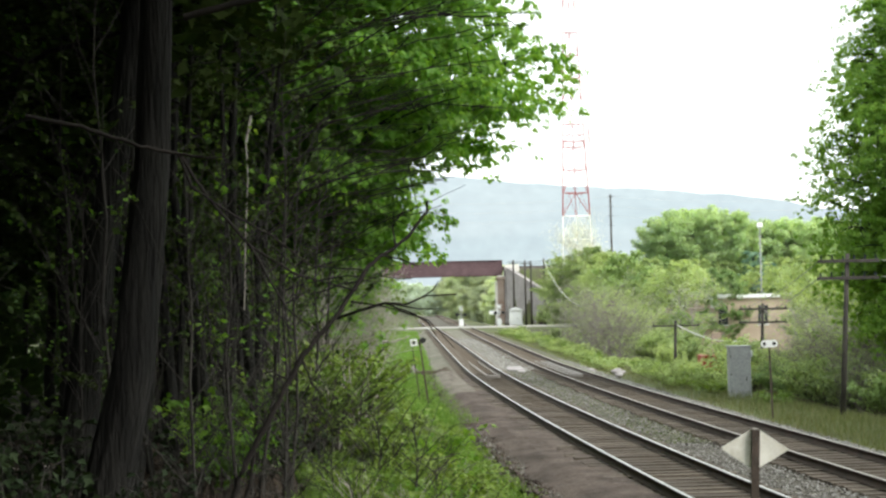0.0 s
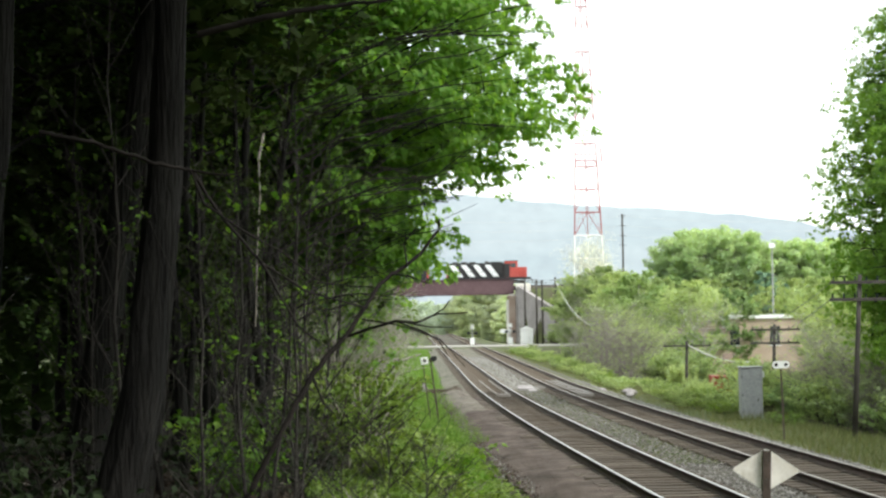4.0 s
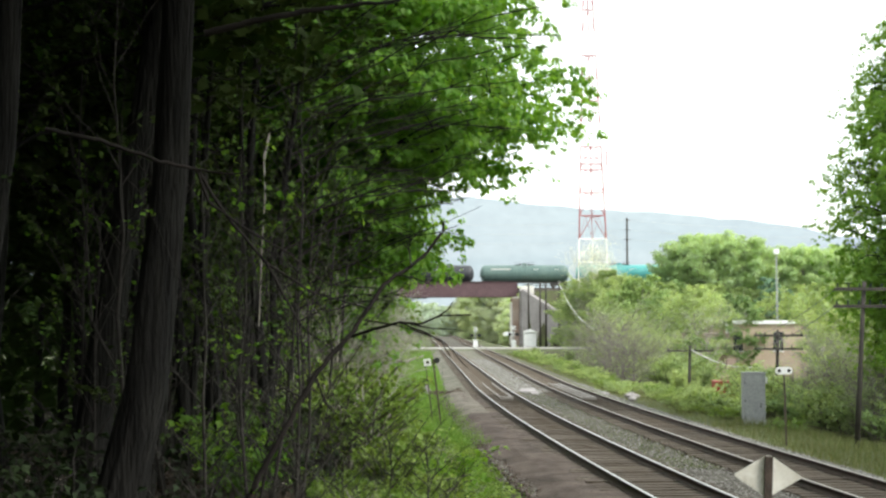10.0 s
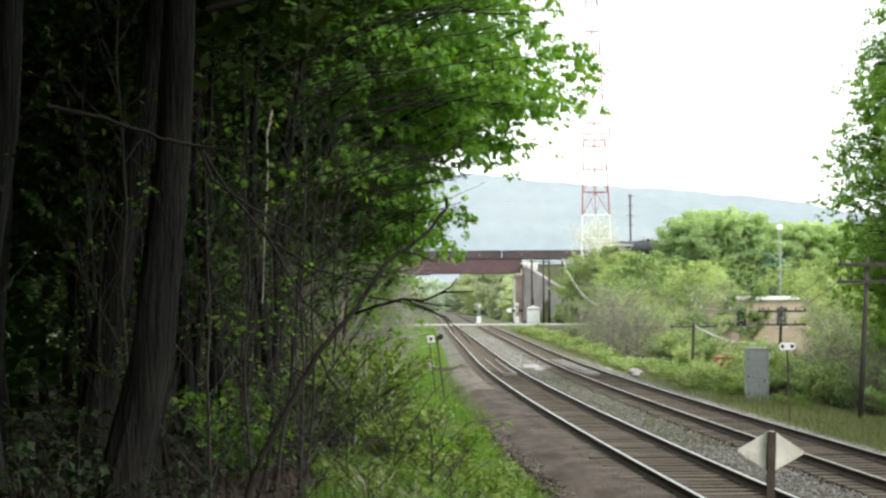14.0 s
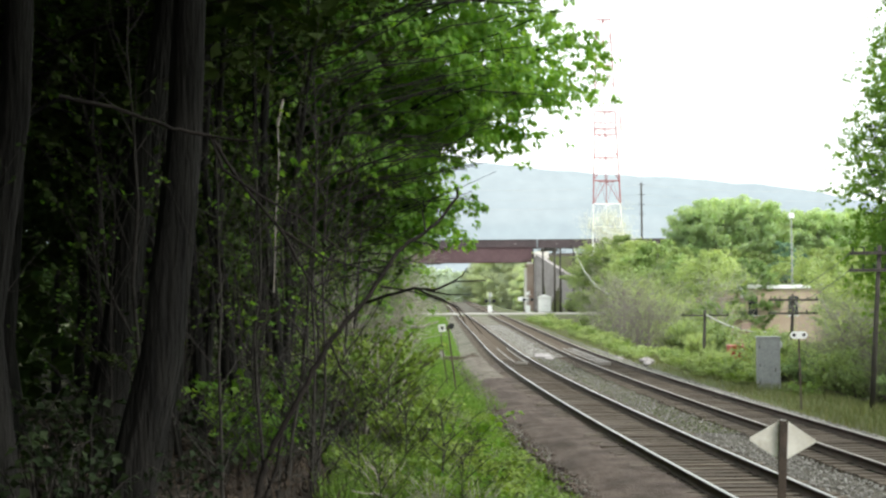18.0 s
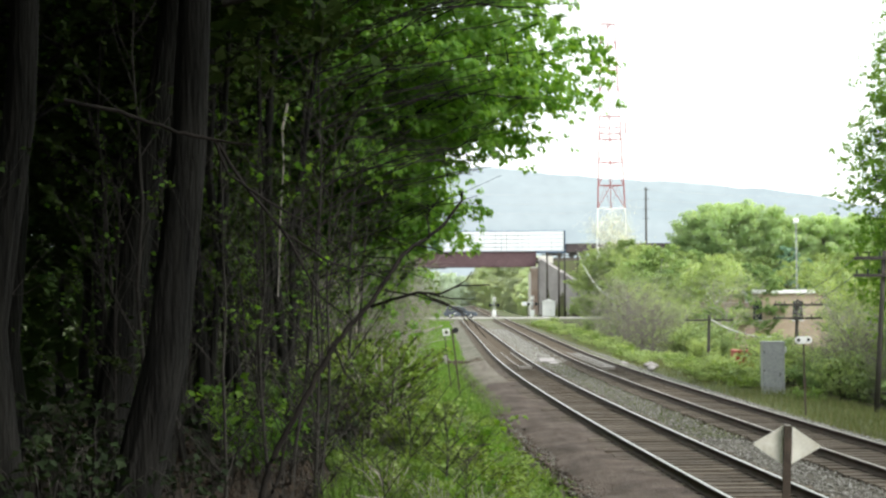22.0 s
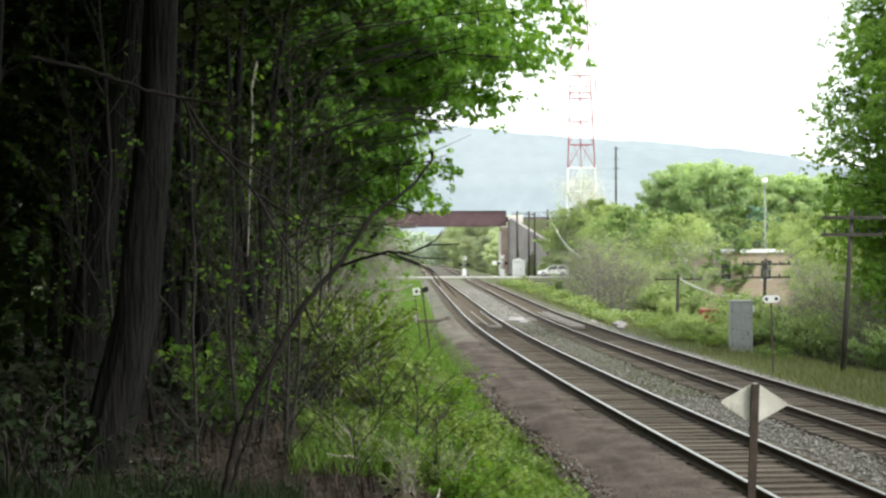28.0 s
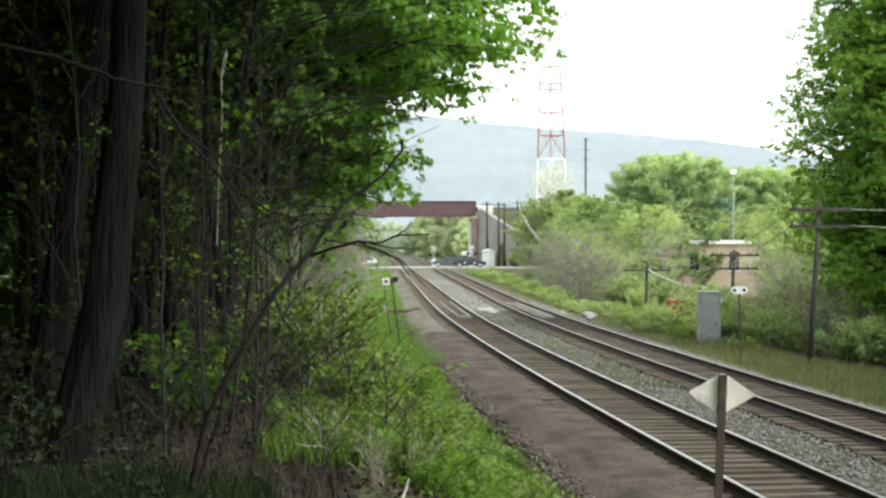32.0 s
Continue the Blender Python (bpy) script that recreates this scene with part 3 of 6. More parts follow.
def make_ground():
    ss = [-3600, -2000, -1000, -500, -250, -120, -80, -60, -45, -35, -28, -24, -20, -17.5, -17, -16.6, -16.2, -15, -13, -11.5, -10, -9, -8] + list(np.arange(-7, -1, 0.4)) + [-0.8, 0, 1, 2, 3, 4]
    ss += list(np.arange(5, 9, 0.5)) + [9.5, 10.5, 12, 13, 14, 14.4, 14.8, 16, 18, 20, 23, 26, 30, 36, 45, 60, 80, 110, 150, 200, 300, 500, 1000, 2000, 3600]
    ys = [-300, -80, -40, -20, -10, -5, 0] + list(np.arange(2, 40, 1.0)) + list(np.arange(40, 120, 3.0)) + list(np.arange(120, 188, 6.0)) + list(np.arange(188, 290, 2.0)) + [295, 310, 340, 380, 450, 600, 900, 1500, 2500, 4600]
    vs = []
    for y in ys:
        for s in ss:
            x = s + c1(y) if y < 400 else s + c1(400)
            vs.append((x, y, land(x, y) if y < 450 and abs(s) < 300 else -1.5))
    n, fs = len(ss), []
    for i in range(len(ys) - 1):
        for j in range(n - 1):
            fs.append((i * n + j, i * n + j + 1, (i + 1) * n + j + 1, (i + 1) * n + j))
    ob = link("ground", mesh_np("ground", vs, fs, True), M_GROUND)
    tagged(ob, "rough turf and weeds with bare earth on a railway bank", "ground", kind="structure")


make_ground()


def strip(name, label, fn, s0, s1, ys, z0, z1, material, category, cross=3, rough=0.0, quick=1.0, clod=0.0):
    """A strip of ground that follows the tracks between two offsets."""
    vs, fs = [], []
    for i, y in enumerate(ys):
        for j in range(cross + 1):
            u = j / cross
            w = rough * noise.noise(Vector((y * 0.5, u * 3, s0))) + clod * (noise.noise(Vector((y * 1.9, u * 7, 1))) + 0.6 * noise.noise(Vector((y * 4.5, u * 17, 2))))
            edge = rough * 6 * noise.noise(Vector((y * 0.35, s0, 5))) * (1 if j in (0,) else 0)
            vs.append((fn(y) + s0 + (s1 - s0) * u + edge, y, z0 + (z1 - z0) * min(1.0, u * quick) + w))
    n = cross + 1
    for i in range(len(ys) - 1):
        for j in range(cross):
            fs.append((i * n + j, i * n + j + 1, (i + 1) * n + j + 1, (i + 1) * n + j))
    ob = link(name, mesh_np(name, vs, fs, True), material)
    return tagged(ob, label, category, kind="structure")


NEAR_Y = list(np.arange(-20, 60, 1.0)) + list(np.arange(60, 200, 4.0))
MID_Y = list(np.arange(74, 200, 3.0))
FAR_Y = list(np.arange(214, 460, 8.0))
strip("path", "reddish brown cinder path beside the track, scuffed earth", c1, -2.95, -0.9, [-20, -10, 0, 6, 10] + list(np.arange(12, 45, 0.16)) + list(np.arange(45, 72, 0.6)), -0.42, -0.172, M_CINDER, "path", 26, 0.03, 1.9, 0.03)
for ys in (NEAR_Y, FAR_Y):
    strip("ballast_bed", "grey crushed-stone ballast under and between two railway tracks", lambda y: (c1(y) + c2(y)) / 2, -3.0, 3.0, ys, -0.225, -0.225, M_BALLAST, "ballast", 8, 0.02)
    strip("ballast_bed", "grey ballast shoulder sloping to the grass verge", c2, 0.95, 3.0, ys, -0.228, -0.62, M_BALLAST, "ballast", 4, 0.03)

strip("ballast_bed", "pale ballast between the tracks, lightened for haze towards the crossing", lambda y: (c1(y) + c2(y)) / 2, -1.05, 1.05, MID_Y, -0.205, -0.205, M_PALEBALLAST, "ballast", 4, 0.02)
strip("ballast_bed", "pale ballast shoulder, lightened for haze towards the crossing", c1, -2.5, -1.25, MID_Y, -0.5, -0.17, M_PALEBALLAST, "ballast", 4, 0.02)


strip("ballast_bed", "pale sandy gravel spread over the end of the path", c1, -2.75, -1.3, list(np.arange(55, 74, 1.0)), -0.4, -0.158, M_SAND, "ballast", 10, 0.03, 1.9)

for fn, y0 in ((c1, -20), (c2, -20)):
    for ys in (NEAR_Y, FAR_Y):
        strip("track_bed", "brown dusty fouled ballast between the ties", fn, -1.3, 1.3, ys, -0.192, -0.192, M_CRIB, "ballast", 8, 0.014)


# ---- railway tracks ----
def rail_mesh(fn, off, ys, top=0.0, w=0.072, h=0.17):
    """A rail's section swept along the track: running head, thin web, wide foot."""
    prof = [(-w / 2, -0.008), (-w / 2 + 0.01, 0), (w / 2 - 0.01, 0), (w / 2, -0.008), (w / 2, -0.038), (0.012, -0.05), (0.012, -h + 0.03), (0.07, -h + 0.012), (0.07, -h), (-0.07, -h), (-0.07, -h + 0.012), (-0.012, -h + 0.03), (-0.012, -0.05), (-w / 2, -0.038)]
    k, vs, fs = len(prof), [], []
    for y in ys:
        a = math.atan((fn(y + 0.5) - fn(y - 0.5)))
        for u, v in prof:
            vs.append((fn(y) + (off + u) * math.cos(a), y - (off + u) * math.sin(a), top + v))
    for i in range(len(ys) - 1):
        for j in range(k):
            fs.append((i * k + j, i * k + (j + 1) % k, (i + 1) * k + (j + 1) % k, (i + 1) * k + j))
    return vs, fs, k


def track(label, fn, y0, y1, y_near0, y_near1, top_mat):
    ob = tagged(empty("railway_track"), label, "railway track", "two tracks through the cutting")
    ys = list(np.arange(y0, y1, 2.0))
    for off in (-0.753, 0.753):
        vs, fs, k = rail_mesh(fn, off, ys)
        me = mesh_np("rail", vs, fs)
        me.materials.append(M_RAIL)
        rail = link("rail", me, top_mat, ob, "steel rail with a bright worn top")
        idx = np.array([1 if j % k in (0, 1, 2) else 0 for j in range(len(fs))], dtype=np.int32)
        me.polygons.foreach_set("material_index", idx)
    tie = []
    for k in range(3):
        rng = random.Random(40 + k)
        b = bm_box(-1.28 - 0.05 * k, 1.3, -0.11, 0.11, -0.175, 0)
        bmesh.ops.subdivide_edges(b, edges=[e for e in b.edges if abs(e.verts[0].co.x - e.verts[1].co.x) > 1], cuts=4)
        for v in b.verts:
            v.co += Vector((rng.uniform(-0.02, 0.02), rng.uniform(-0.012, 0.012), rng.uniform(-0.008, 0.008)))
        me = bpy.data.meshes.new("tie")
        b.to_mesh(me)
        b.free()
        me.materials.append(M_TIE)
        tie.append(me)
    rng, y, rest = random.Random(7), y0, []
    while y < y1:
        a = -math.degrees(math.atan(fn(y + 0.5) - fn(y - 0.5))) + rng.uniform(-0.9, 0.9)
        m = pose(fn(y) + rng.uniform(-0.05, 0.05), y, -0.163 + rng.uniform(-0.018, 0.006), 0, 0, a)
        if y_near0 < y < y_near1:
            t = new("tie", rng.choice(tie))
            t.parent, t.matrix_basis = ob, m
        elif not (ROAD_Y - 6 < y < ROAD_Y + 6):
            rest.append(m)
        y += 0.495
    vs, fs = [], []
    src = np.array([v.co[:] for v in tie[0].vertices])
    quads = [tuple(p.vertices) for p in tie[0].polygons]
    quads = np.array([q for q in quads if len(q) == 4])
    for i, m in enumerate(rest):
        mm = np.array(m)
        vs.append(src @ mm[:3, :3].T + mm[:3, 3])
        fs.append(quads + i * len(src))
    far = link("distant_tie_run", mesh_np("distant_tie_run", np.concatenate(vs), np.concatenate(fs)), M_TIE, ob)
    tagged(far, kind="stuff")
    return ob


track_near = track("main line railway track of shiny rails on weathered wooden ties", c1, -20, 480, 14, 70, M_RAILTOP)
track_far = track("second railway track with dull rusty rails on brown wooden ties", c2, -20, 480, 18, 75, M_OLDRAIL)


def guard_rails(fn, y0, y1, offs, material):
    """Inner guard rails closed by a blunt end block, as laid across a small bridge."""
    ob = tagged(empty("guard_rails"), "pair of pale worn guard rails between the running rails", "guard rail", "guard rails")
    ys = list(np.linspace(y0, y1, 6))
    for o in offs:
        path = np.array([(fn(y) + o, y, -0.06) for y in ys])
        v, f = tubes([(path, np.full(6, 0.04))], 4)
        link("guard_rail", mesh_np("guard_rail", v, f), material, ob)
    part("end_block", bm_box(fn(y0) + offs[0] - 0.05, fn(y0) + offs[-1] + 0.05, y0 - 0.14, y0 + 0.04, -0.16, -0.02, 0.02), material, ob)
    return ob


guard_rails(c1, 64.8, 81, (-0.12, 0.42), M_OLDRAIL)
guard_rails(c2, 64.3, 80, (-0.24, 0.04, 0.3), M_OLDRAIL)

# ---- far escarpment ----
def ridge():
    prof = [(-2600, 370), (-1200, 372), (-500, 368), (-40, 339), (108, 325), (255, 310), (401, 302), (548, 291), (694, 277), (840, 255), (876, 244), (1150, 200), (1500, 130), (2600, 70)]
    xs = np.linspace(-2600, 2600, 150)
    hs = np.interp(xs, [p[0] for p in prof], [p[1] for p in prof])
    rows = [(3450, 0.0), (3500, 0.25), (3560, 0.55), (3620, 0.82), (3680, 1.0), (3900, 1.0)]
    vs, fs = [], []
    for y, k in rows:
        for x, h in zip(xs, hs):
            w = 7 * noise.noise(Vector((x * 0.012, y * 0.01, 0))) + 2.5 * noise.noise(Vector((x * 0.06, y * 0.05, 4)))
            vs.append((x, y, -3 + (h + w) * k))
    n = len(xs)
    for i in range(len(rows) - 1):
        for j in range(n - 1):
            fs.append((i * n + j, i * n + j + 1, (i + 1) * n + j + 1, (i + 1) * n + j))
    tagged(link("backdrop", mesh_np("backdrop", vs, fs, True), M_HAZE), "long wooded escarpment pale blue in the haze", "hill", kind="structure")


ridge()


# ---- level crossing and the railway bridge ----
road = link("road", mesh_np("road", [(x, y, z) for z in (-0.3, -0.012) for x, y in ((-330, ROAD_Y - 5.5), (330, ROAD_Y - 5.5), (330, ROAD_Y + 5.5), (-330, ROAD_Y + 5.5))],
            [(4, 5, 6, 7), (0, 1, 5, 4), (1, 2, 6, 5), (2, 3, 7, 6), (3, 0, 4, 7)]), M_ROAD)
tagged(road, "pale concrete road over the level crossing", "road", kind="structure")


def plate_girder(parent, x0, x1, y, z0, z1):
    g = part("girder", bm_box(x0, x1, y - 0.02, y + 0.02, z0 + 0.04, z1 - 0.04), M_GIRDER, parent, "maroon riveted plate girder")
    for name, z in (("bottom_flange", z0), ("top_flange", z1 - 0.05)):
        part(name, bm_box(x0, x1, y - 0.22, y + 0.22, z, z + 0.05, 0.01), M_GIRDER, g)
    stiff = bm_box(-0.012, 0.012, y - 0.08, y + 0.08, z0 + 0.06, z1 - 0.06)
    first = None
    x = x0 + 0.1
    while x < x1:
        if first is None:
            first = part("stiffener", stiff, M_GIRDER, g, at=pose(x, 0, 0))
        else:
            s = new("stiffener", first.data)
            s.parent, s.matrix_basis = g, pose(x, 0, 0)
        x += 1.55
    return g


bridge = tagged(empty("railway_bridge"), "maroon steel plate-girder railway bridge over the tracks", "bridge")
for y in (LINE_Y - 2.7, LINE_Y + 2.7):
    plate_girder(bridge, -25.0, 5.95, y, 8.35, 11.1)
part("deck", bm_box(-25, 6.4, LINE_Y - 2.4, LINE_Y + 2.4, 9.2, 9.55), M_STEEL, bridge)
for y in (LINE_Y - 0.75, LINE_Y + 0.75):
    part("rail", bm_box(-25, 6.4, y - 0.04, y + 0.04, 9.55, LINE_Z, 0.01), M_RAIL, bridge)
upper = tagged(empty("upper_track"), "railway track on the embankment beside the bridge", "railway track")
for x0, x1 in ((-300, -25.05), (6.45, 300)):
    for y in (LINE_Y - 0.75, LINE_Y + 0.75):
        part("rail", bm_box(x0, x1, y - 0.04, y + 0.04, 9.83, LINE_Z), M_RAIL, upper)
    part("ballast", bm_prism([(LINE_Y - 2.6, 9.4), (LINE_Y - 1.7, 9.83), (LINE_Y + 1.7, 9.83), (LINE_Y + 2.6, 9.4)], x0, x1), M_BALLAST, upper)

pier = tagged(empty("bridge_pier", 5.6, LINE_Y - 2.7, -0.3), "rust-stained concrete bridge pier with a pale bearing block", "bridge pier")
part("column", bm_box(-0.62, 0.62, -0.8, 6.2, 0, 7.9, 0.06), M_PIER, pier)
part("pilaster", bm_box(-1.0, -0.62, -0.5, 5.9, 0, 7.6, 0.04), M_PALECONC, pier)
part("cap", bm_box(-0.85, 0.8, -0.95, 6.35, 7.9, 8.4, 0.05), M_PIER, pier)
part("bearing", bm_box(-0.5, 0.5, -0.95, -0.3, 8.4, 8.62, 0.03), M_PALECONC, pier)
abut = tagged(empty("abutment", 6.3, LINE_Y, -0.3), "grey concrete bridge abutment with a sloping wing wall", "abutment")
part("breast_wall", bm_box(0.0, 0.9, -4.5, 4.5, 0, 9.7, 0.05), M_CONCRETE, abut)
part("seat", bm_box(0.0, 2.6, -4.3, -3.2, 9.2, 10.5, 0.06), M_PALECONC, abut, "pale broken concrete seat")
wing = bmesh.new()
pts = [(0.3, -4.6, 0), (7.4, -15.5, 0), (7.4, -15.5, 4.6), (0.3, -4.6, 9.8)]
a = [wing.verts.new(p) for p in pts]
b = [wing.verts.new((p[0] + 0.5, p[1] + 0.35, p[2])) for p in pts]
wing.faces.new(a)
wing.faces.new(b[::-1])
for i in range(4):
    wing.faces.new((a[i], b[i], b[(i + 1) % 4], a[(i + 1) % 4]))
bmesh.ops.recalc_face_normals(wing, faces=wing.faces)
part("wing_wall", wing, M_CONCRETE, abut)
cope = bmesh.new()
pts = [(0.2, -4.75, 9.8), (7.5, -15.7, 4.6), (7.5, -15.7, 4.85), (0.2, -4.75, 10.05)]
a = [cope.verts.new(p) for p in pts]
b = [cope.verts.new((p[0] + 0.75, p[1] + 0.5, p[2])) for p in pts]
cope.faces.new(a)
cope.faces.new(b[::-1])
for i in range(4):
    cope.faces.new((a[i], b[i], b[(i + 1) % 4], a[(i + 1) % 4]))
bmesh.ops.recalc_face_normals(cope, faces=cope.faces)
part("coping", cope, M_CONCRETE, abut)
abut2 = tagged(empty("abutment", -25.0, LINE_Y, -0.3), "grey concrete bridge abutment at the wooded end", "abutment")
part("breast_wall", bm_box(-0.9, 0.0, -4.5, 4.5, 0, 8.6, 0.05), M_CONCRETE, abut2)
part("back_wall", bm_box(-0.9, -0.1, -4.5, 4.5, 8.6, 9.8, 0.05), M_CONCRETE, abut2)


# ---- red and white lattice mast ----
def mast():
    x0, y0, z0 = 18.0, 232.0, -1.6
    ob = tagged(empty("lattice_mast", x0, y0, z0), "tall red and white steel lattice radio mast", "radio mast")

    def corner(k, z):
        f = max(0.16, 1 - z / 82.0)
        base = ((-2.85, 0.0), (2.95, 0.4), (0.3, 4.6))[k]
        return Vector((-2.85 * (0.5 + 0.5 * f) + (base[0] + 2.85) * f + 0.42 * (1 - f), base[1] * f, z))

    step, n = 3.8, 19
    for i in range(n):
        za, zb = i * step, (i + 1) * step
        m = M_WHITE if i < 5 or i in (9, 13) else M_TOWERRED
        lab = "white mast section" if m is M_WHITE else "faded red mast section"
        sec = part("section", bm_rod(corner(0, za), corner(0, zb), 0.125 - 0.003 * i, sides=6), m, ob, lab)
        for k in range(3):
            j = (k + 1) % 3
            if k:
                part("leg", bm_rod(corner(k, za), corner(k, zb), 0.135 - 0.003 * i if k == 1 else 0.07, sides=6), m, sec)
            part("strut", bm_rod(corner(k, zb), corner(j, zb), 0.1 if k == 0 else 0.055, sides=5), m, sec)
            mid = (corner(k, zb) + corner(j, zb)) / 2
            part("brace", bm_rod(corner(k, za), mid, 0.055 if k == 0 else 0.032, sides=4), m, sec)
            part("brace", bm_rod(corner(j, za), mid, 0.055 if k == 0 else 0.032, sides=4), m, sec)
    deck = part("antenna_platform", bm_rod(corner(0, 31.4), corner(1, 31.4), 0.07, sides=4), M_TOWERRED, ob)
    for k in range(3):
        a, b = corner(k, 31.4), corner((k + 1) % 3, 31.4)
        if k:
            part("platform_beam", bm_rod(a, b, 0.07, sides=4), M_TOWERRED, deck)
        part("platform_rail", bm_rod(a + Vector((0, 0, 1)), b + Vector((0, 0, 1)), 0.05, sides=4), M_TOWERRED, deck)
    part("antenna", bm_rod(corner(1, 31) + Vector((0.8, 0, 0)), corner(1, 33.5) + Vector((0.8, 0, 0)), 0.12, sides=6), M_TOWERRED, deck)


mast()


# ---- poles, hut, signs ----
def pole(name, label, x, y, z, h, r, arms, lean=(0, 0), group="", arm_half=1.45, insul=True, turn=0):
    ob = tagged(empty(name, x, y, z, turn), label, "utility pole", group)
    part("shaft", bm_rod((0, 0, -0.3), (lean[0], lean[1], h), r, r * 0.72, 10), M_POLE, ob, smooth=True)
    for a in arms:
        q = a / h
        arm = part("crossarm", bm_box(lean[0] * q - arm_half, lean[0] * q + arm_half, lean[1] * q - r - 0.09, lean[1] * q - r + 0.01, a - 0.055, a + 0.055, 0.01), M_POLE, ob)
        if insul:
            for k in range(6):
                u = -arm_half + 0.1 + (2 * arm_half - 0.2) * k / 5
                part("insulator", bm_rod((lean[0] * q + u, lean[1] * q - r - 0.04, a + 0.05), (lean[0] * q + u, lean[1] * q - r - 0.04, a + 0.2), 0.035, 0.02, 6), M_GLASS, arm)
    return ob


pole("telegraph_pole", "leaning weathered telegraph pole with two crossarms by a tall tree", 11.92, 46, -0.75, 5.35, 0.1, (4.55, 5.1), lean=(0.35, 0), group="telegraph poles", turn=4, arm_half=1.0)
pole("telegraph_pole", "weathered telegraph pole with two crossarms among bushes", 15.25, 75, -2.1, 5.05, 0.11, (4.05, 4.75), lean=(0.2, 0), group="telegraph poles", turn=4, arm_half=1.3)
pole("telegraph_pole", "short weathered telegraph pole with one crossarm in scrub", 13.6, 95, -2.1, 3.95, 0.13, (3.6,), lean=(0.12, 0), group="telegraph poles", arm_half=1.6, turn=4)
for x, y, h in ((7.35, 236, 11.0), (9.25, 235, 10.9), (10.25, 236, 10.8), (12.4, 235, 11.2)):
    pole("line_pole", "dark slender wooden line pole beside the bridge", x, y, -0.5, h, 0.21, (h - 0.5,), group="poles by the bridge", arm_half=0.9, insul=False)
pole("power_pole", "tall wooden power pole with short crossarms", 32.3, 320, 0, 27.5, 0.28, (27.0, 24.8, 22.6, 20.4), arm_half=0.7, insul=False)
lamp = tagged(empty("flood_light_pole", 37.0, 180, -2), "slender grey pole with a white flood light head", "flood light")
part("shaft", bm_rod((0, 0, 0), (0, 0, 14.3), 0.12, 0.08, 8), M_CABINET, lamp)
part("lamp_head", bm_box(-0.35, 0.35, -0.3, 0.3, 14.2, 14.8, 0.12), M_WHITE, lamp, "white lamp head")


def cable(name, label, a, b, sag, r, material):
    t = np.linspace(0, 1, 14)[:, None]
    p = np.array(a) + (np.array(b) - np.array(a)) * t
    p[:, 2] -= sag * 4 * (t * (1 - t))[:, 0]
    v, f = tubes([(p, np.full(14, r))], 5)
    return tagged(link(name, mesh_np(name, v, f, True), material), label, "cable")


cable("guy_cable", "pale slack cable hanging from the line poles", (12.4, 234.8, 10.3), (11.9, 152, 2.75), 1.3, 0.055, M_CABLE)
cable("slack_cable", "pale slack cable drooping from a short telegraph pole", (13.8, 94.8, 1.55), (18.2, 93, 0.5), 0.45, 0.05, M_CABLE)
for k, dz in enumerate((0.0, 0.7)):
    cable("overhead_wire", "thin dark telegraph wire between leaning poles", (11.3, 45.9, 3.83 + 0.75 * dz), (14.3, 74.9, 2.0 + dz), 0.25, 0.012, M_WIRE)
    cable("overhead_wire", "thin grey telegraph wire running into a tree", (13.3, 45.9, 3.83 + 0.75 * dz), (20, 36, 4.6 + dz), 0.4, 0.012, M_CABLE)
for z in (9.9, 10.3):
    cable("line_wire", "dark wire along the line poles by the bridge", (6.4, 236, z), (13.2, 235, z), 0.1, 0.03, M_WIRE)
for z in (27.0, 24.8, 22.6):
    cable("power_wire", "faint power wire across the hillside", (32.3, 320, z), (-40, 330, z + 3), 2.0, 0.016, M_CABLE)
    cable("power_wire", "faint power wire over the far trees", (32.3, 320, z), (110, 330, z + 1), 2.0, 0.016, M_CABLE)

hut = tagged(empty("signal_hut", 7.4, 231, -0.35), "small white signal hut with a peaked roof", "hut")
part("body", bm_box(-1.02, 1.02, -0.9, 0.9, 0.15, 2.5, 0.02), M_WHITE, hut)
part("roof", bm_prism([(-1.1, 2.48), (-1.1, 2.56), (0, 3.0), (1.1, 2.56), (1.1, 2.48)], -1.1, 1.1), M_WHITE, hut, at=pose(0, 0, 0, 0, 0, 90))
part("base", bm_box(-1.2, 1.2, -1.1, 1.1, 0, 0.15), M_CONCRETE, hut)
hd = part("door", bm_box(-0.4, 0.4, -0.94, -0.9, 0.25, 2.2), M_WHITE, hut)
part("handle", bm_box(0.25, 0.32, -0.97, -0.94, 1.1, 1.25), M_STEEL, hd)


def crossing_signal(x, y, h, label, turn=0):
    ob = tagged(empty("crossing_signal", x, y, -0.15, turn), label, "crossing signal", "crossing signals")
    part("mast", bm_rod((0, 0, 0), (0, 0, h), 0.09, 0.08, 8), M_CABINET, ob)
    part("base", bm_box(-0.35, 0.35, -0.3, 0.3, 0, 1.1, 0.03), M_WHITE, ob)
    for s in (45, -45):
        part("crossbuck", bm_box(-0.42, 0.42, -0.13, -0.1, -0.09, 0.09), M_WHITE, ob, at=pose(0, -0.02 * (s > 0), h - 0.4, 0, s, 0))
    lights = part("light_bar", bm_box(-0.75, 0.75, -0.05, 0.05, h - 1.45, h - 1.35), M_STEEL, ob)
    for u in (-0.6, 0.6):
        part("hood", bm_rod((u, -0.22, h - 1.4), (u, 0.05, h - 1.4), 0.28, 0.28, 12), M_BLACK, lights)
    return ob


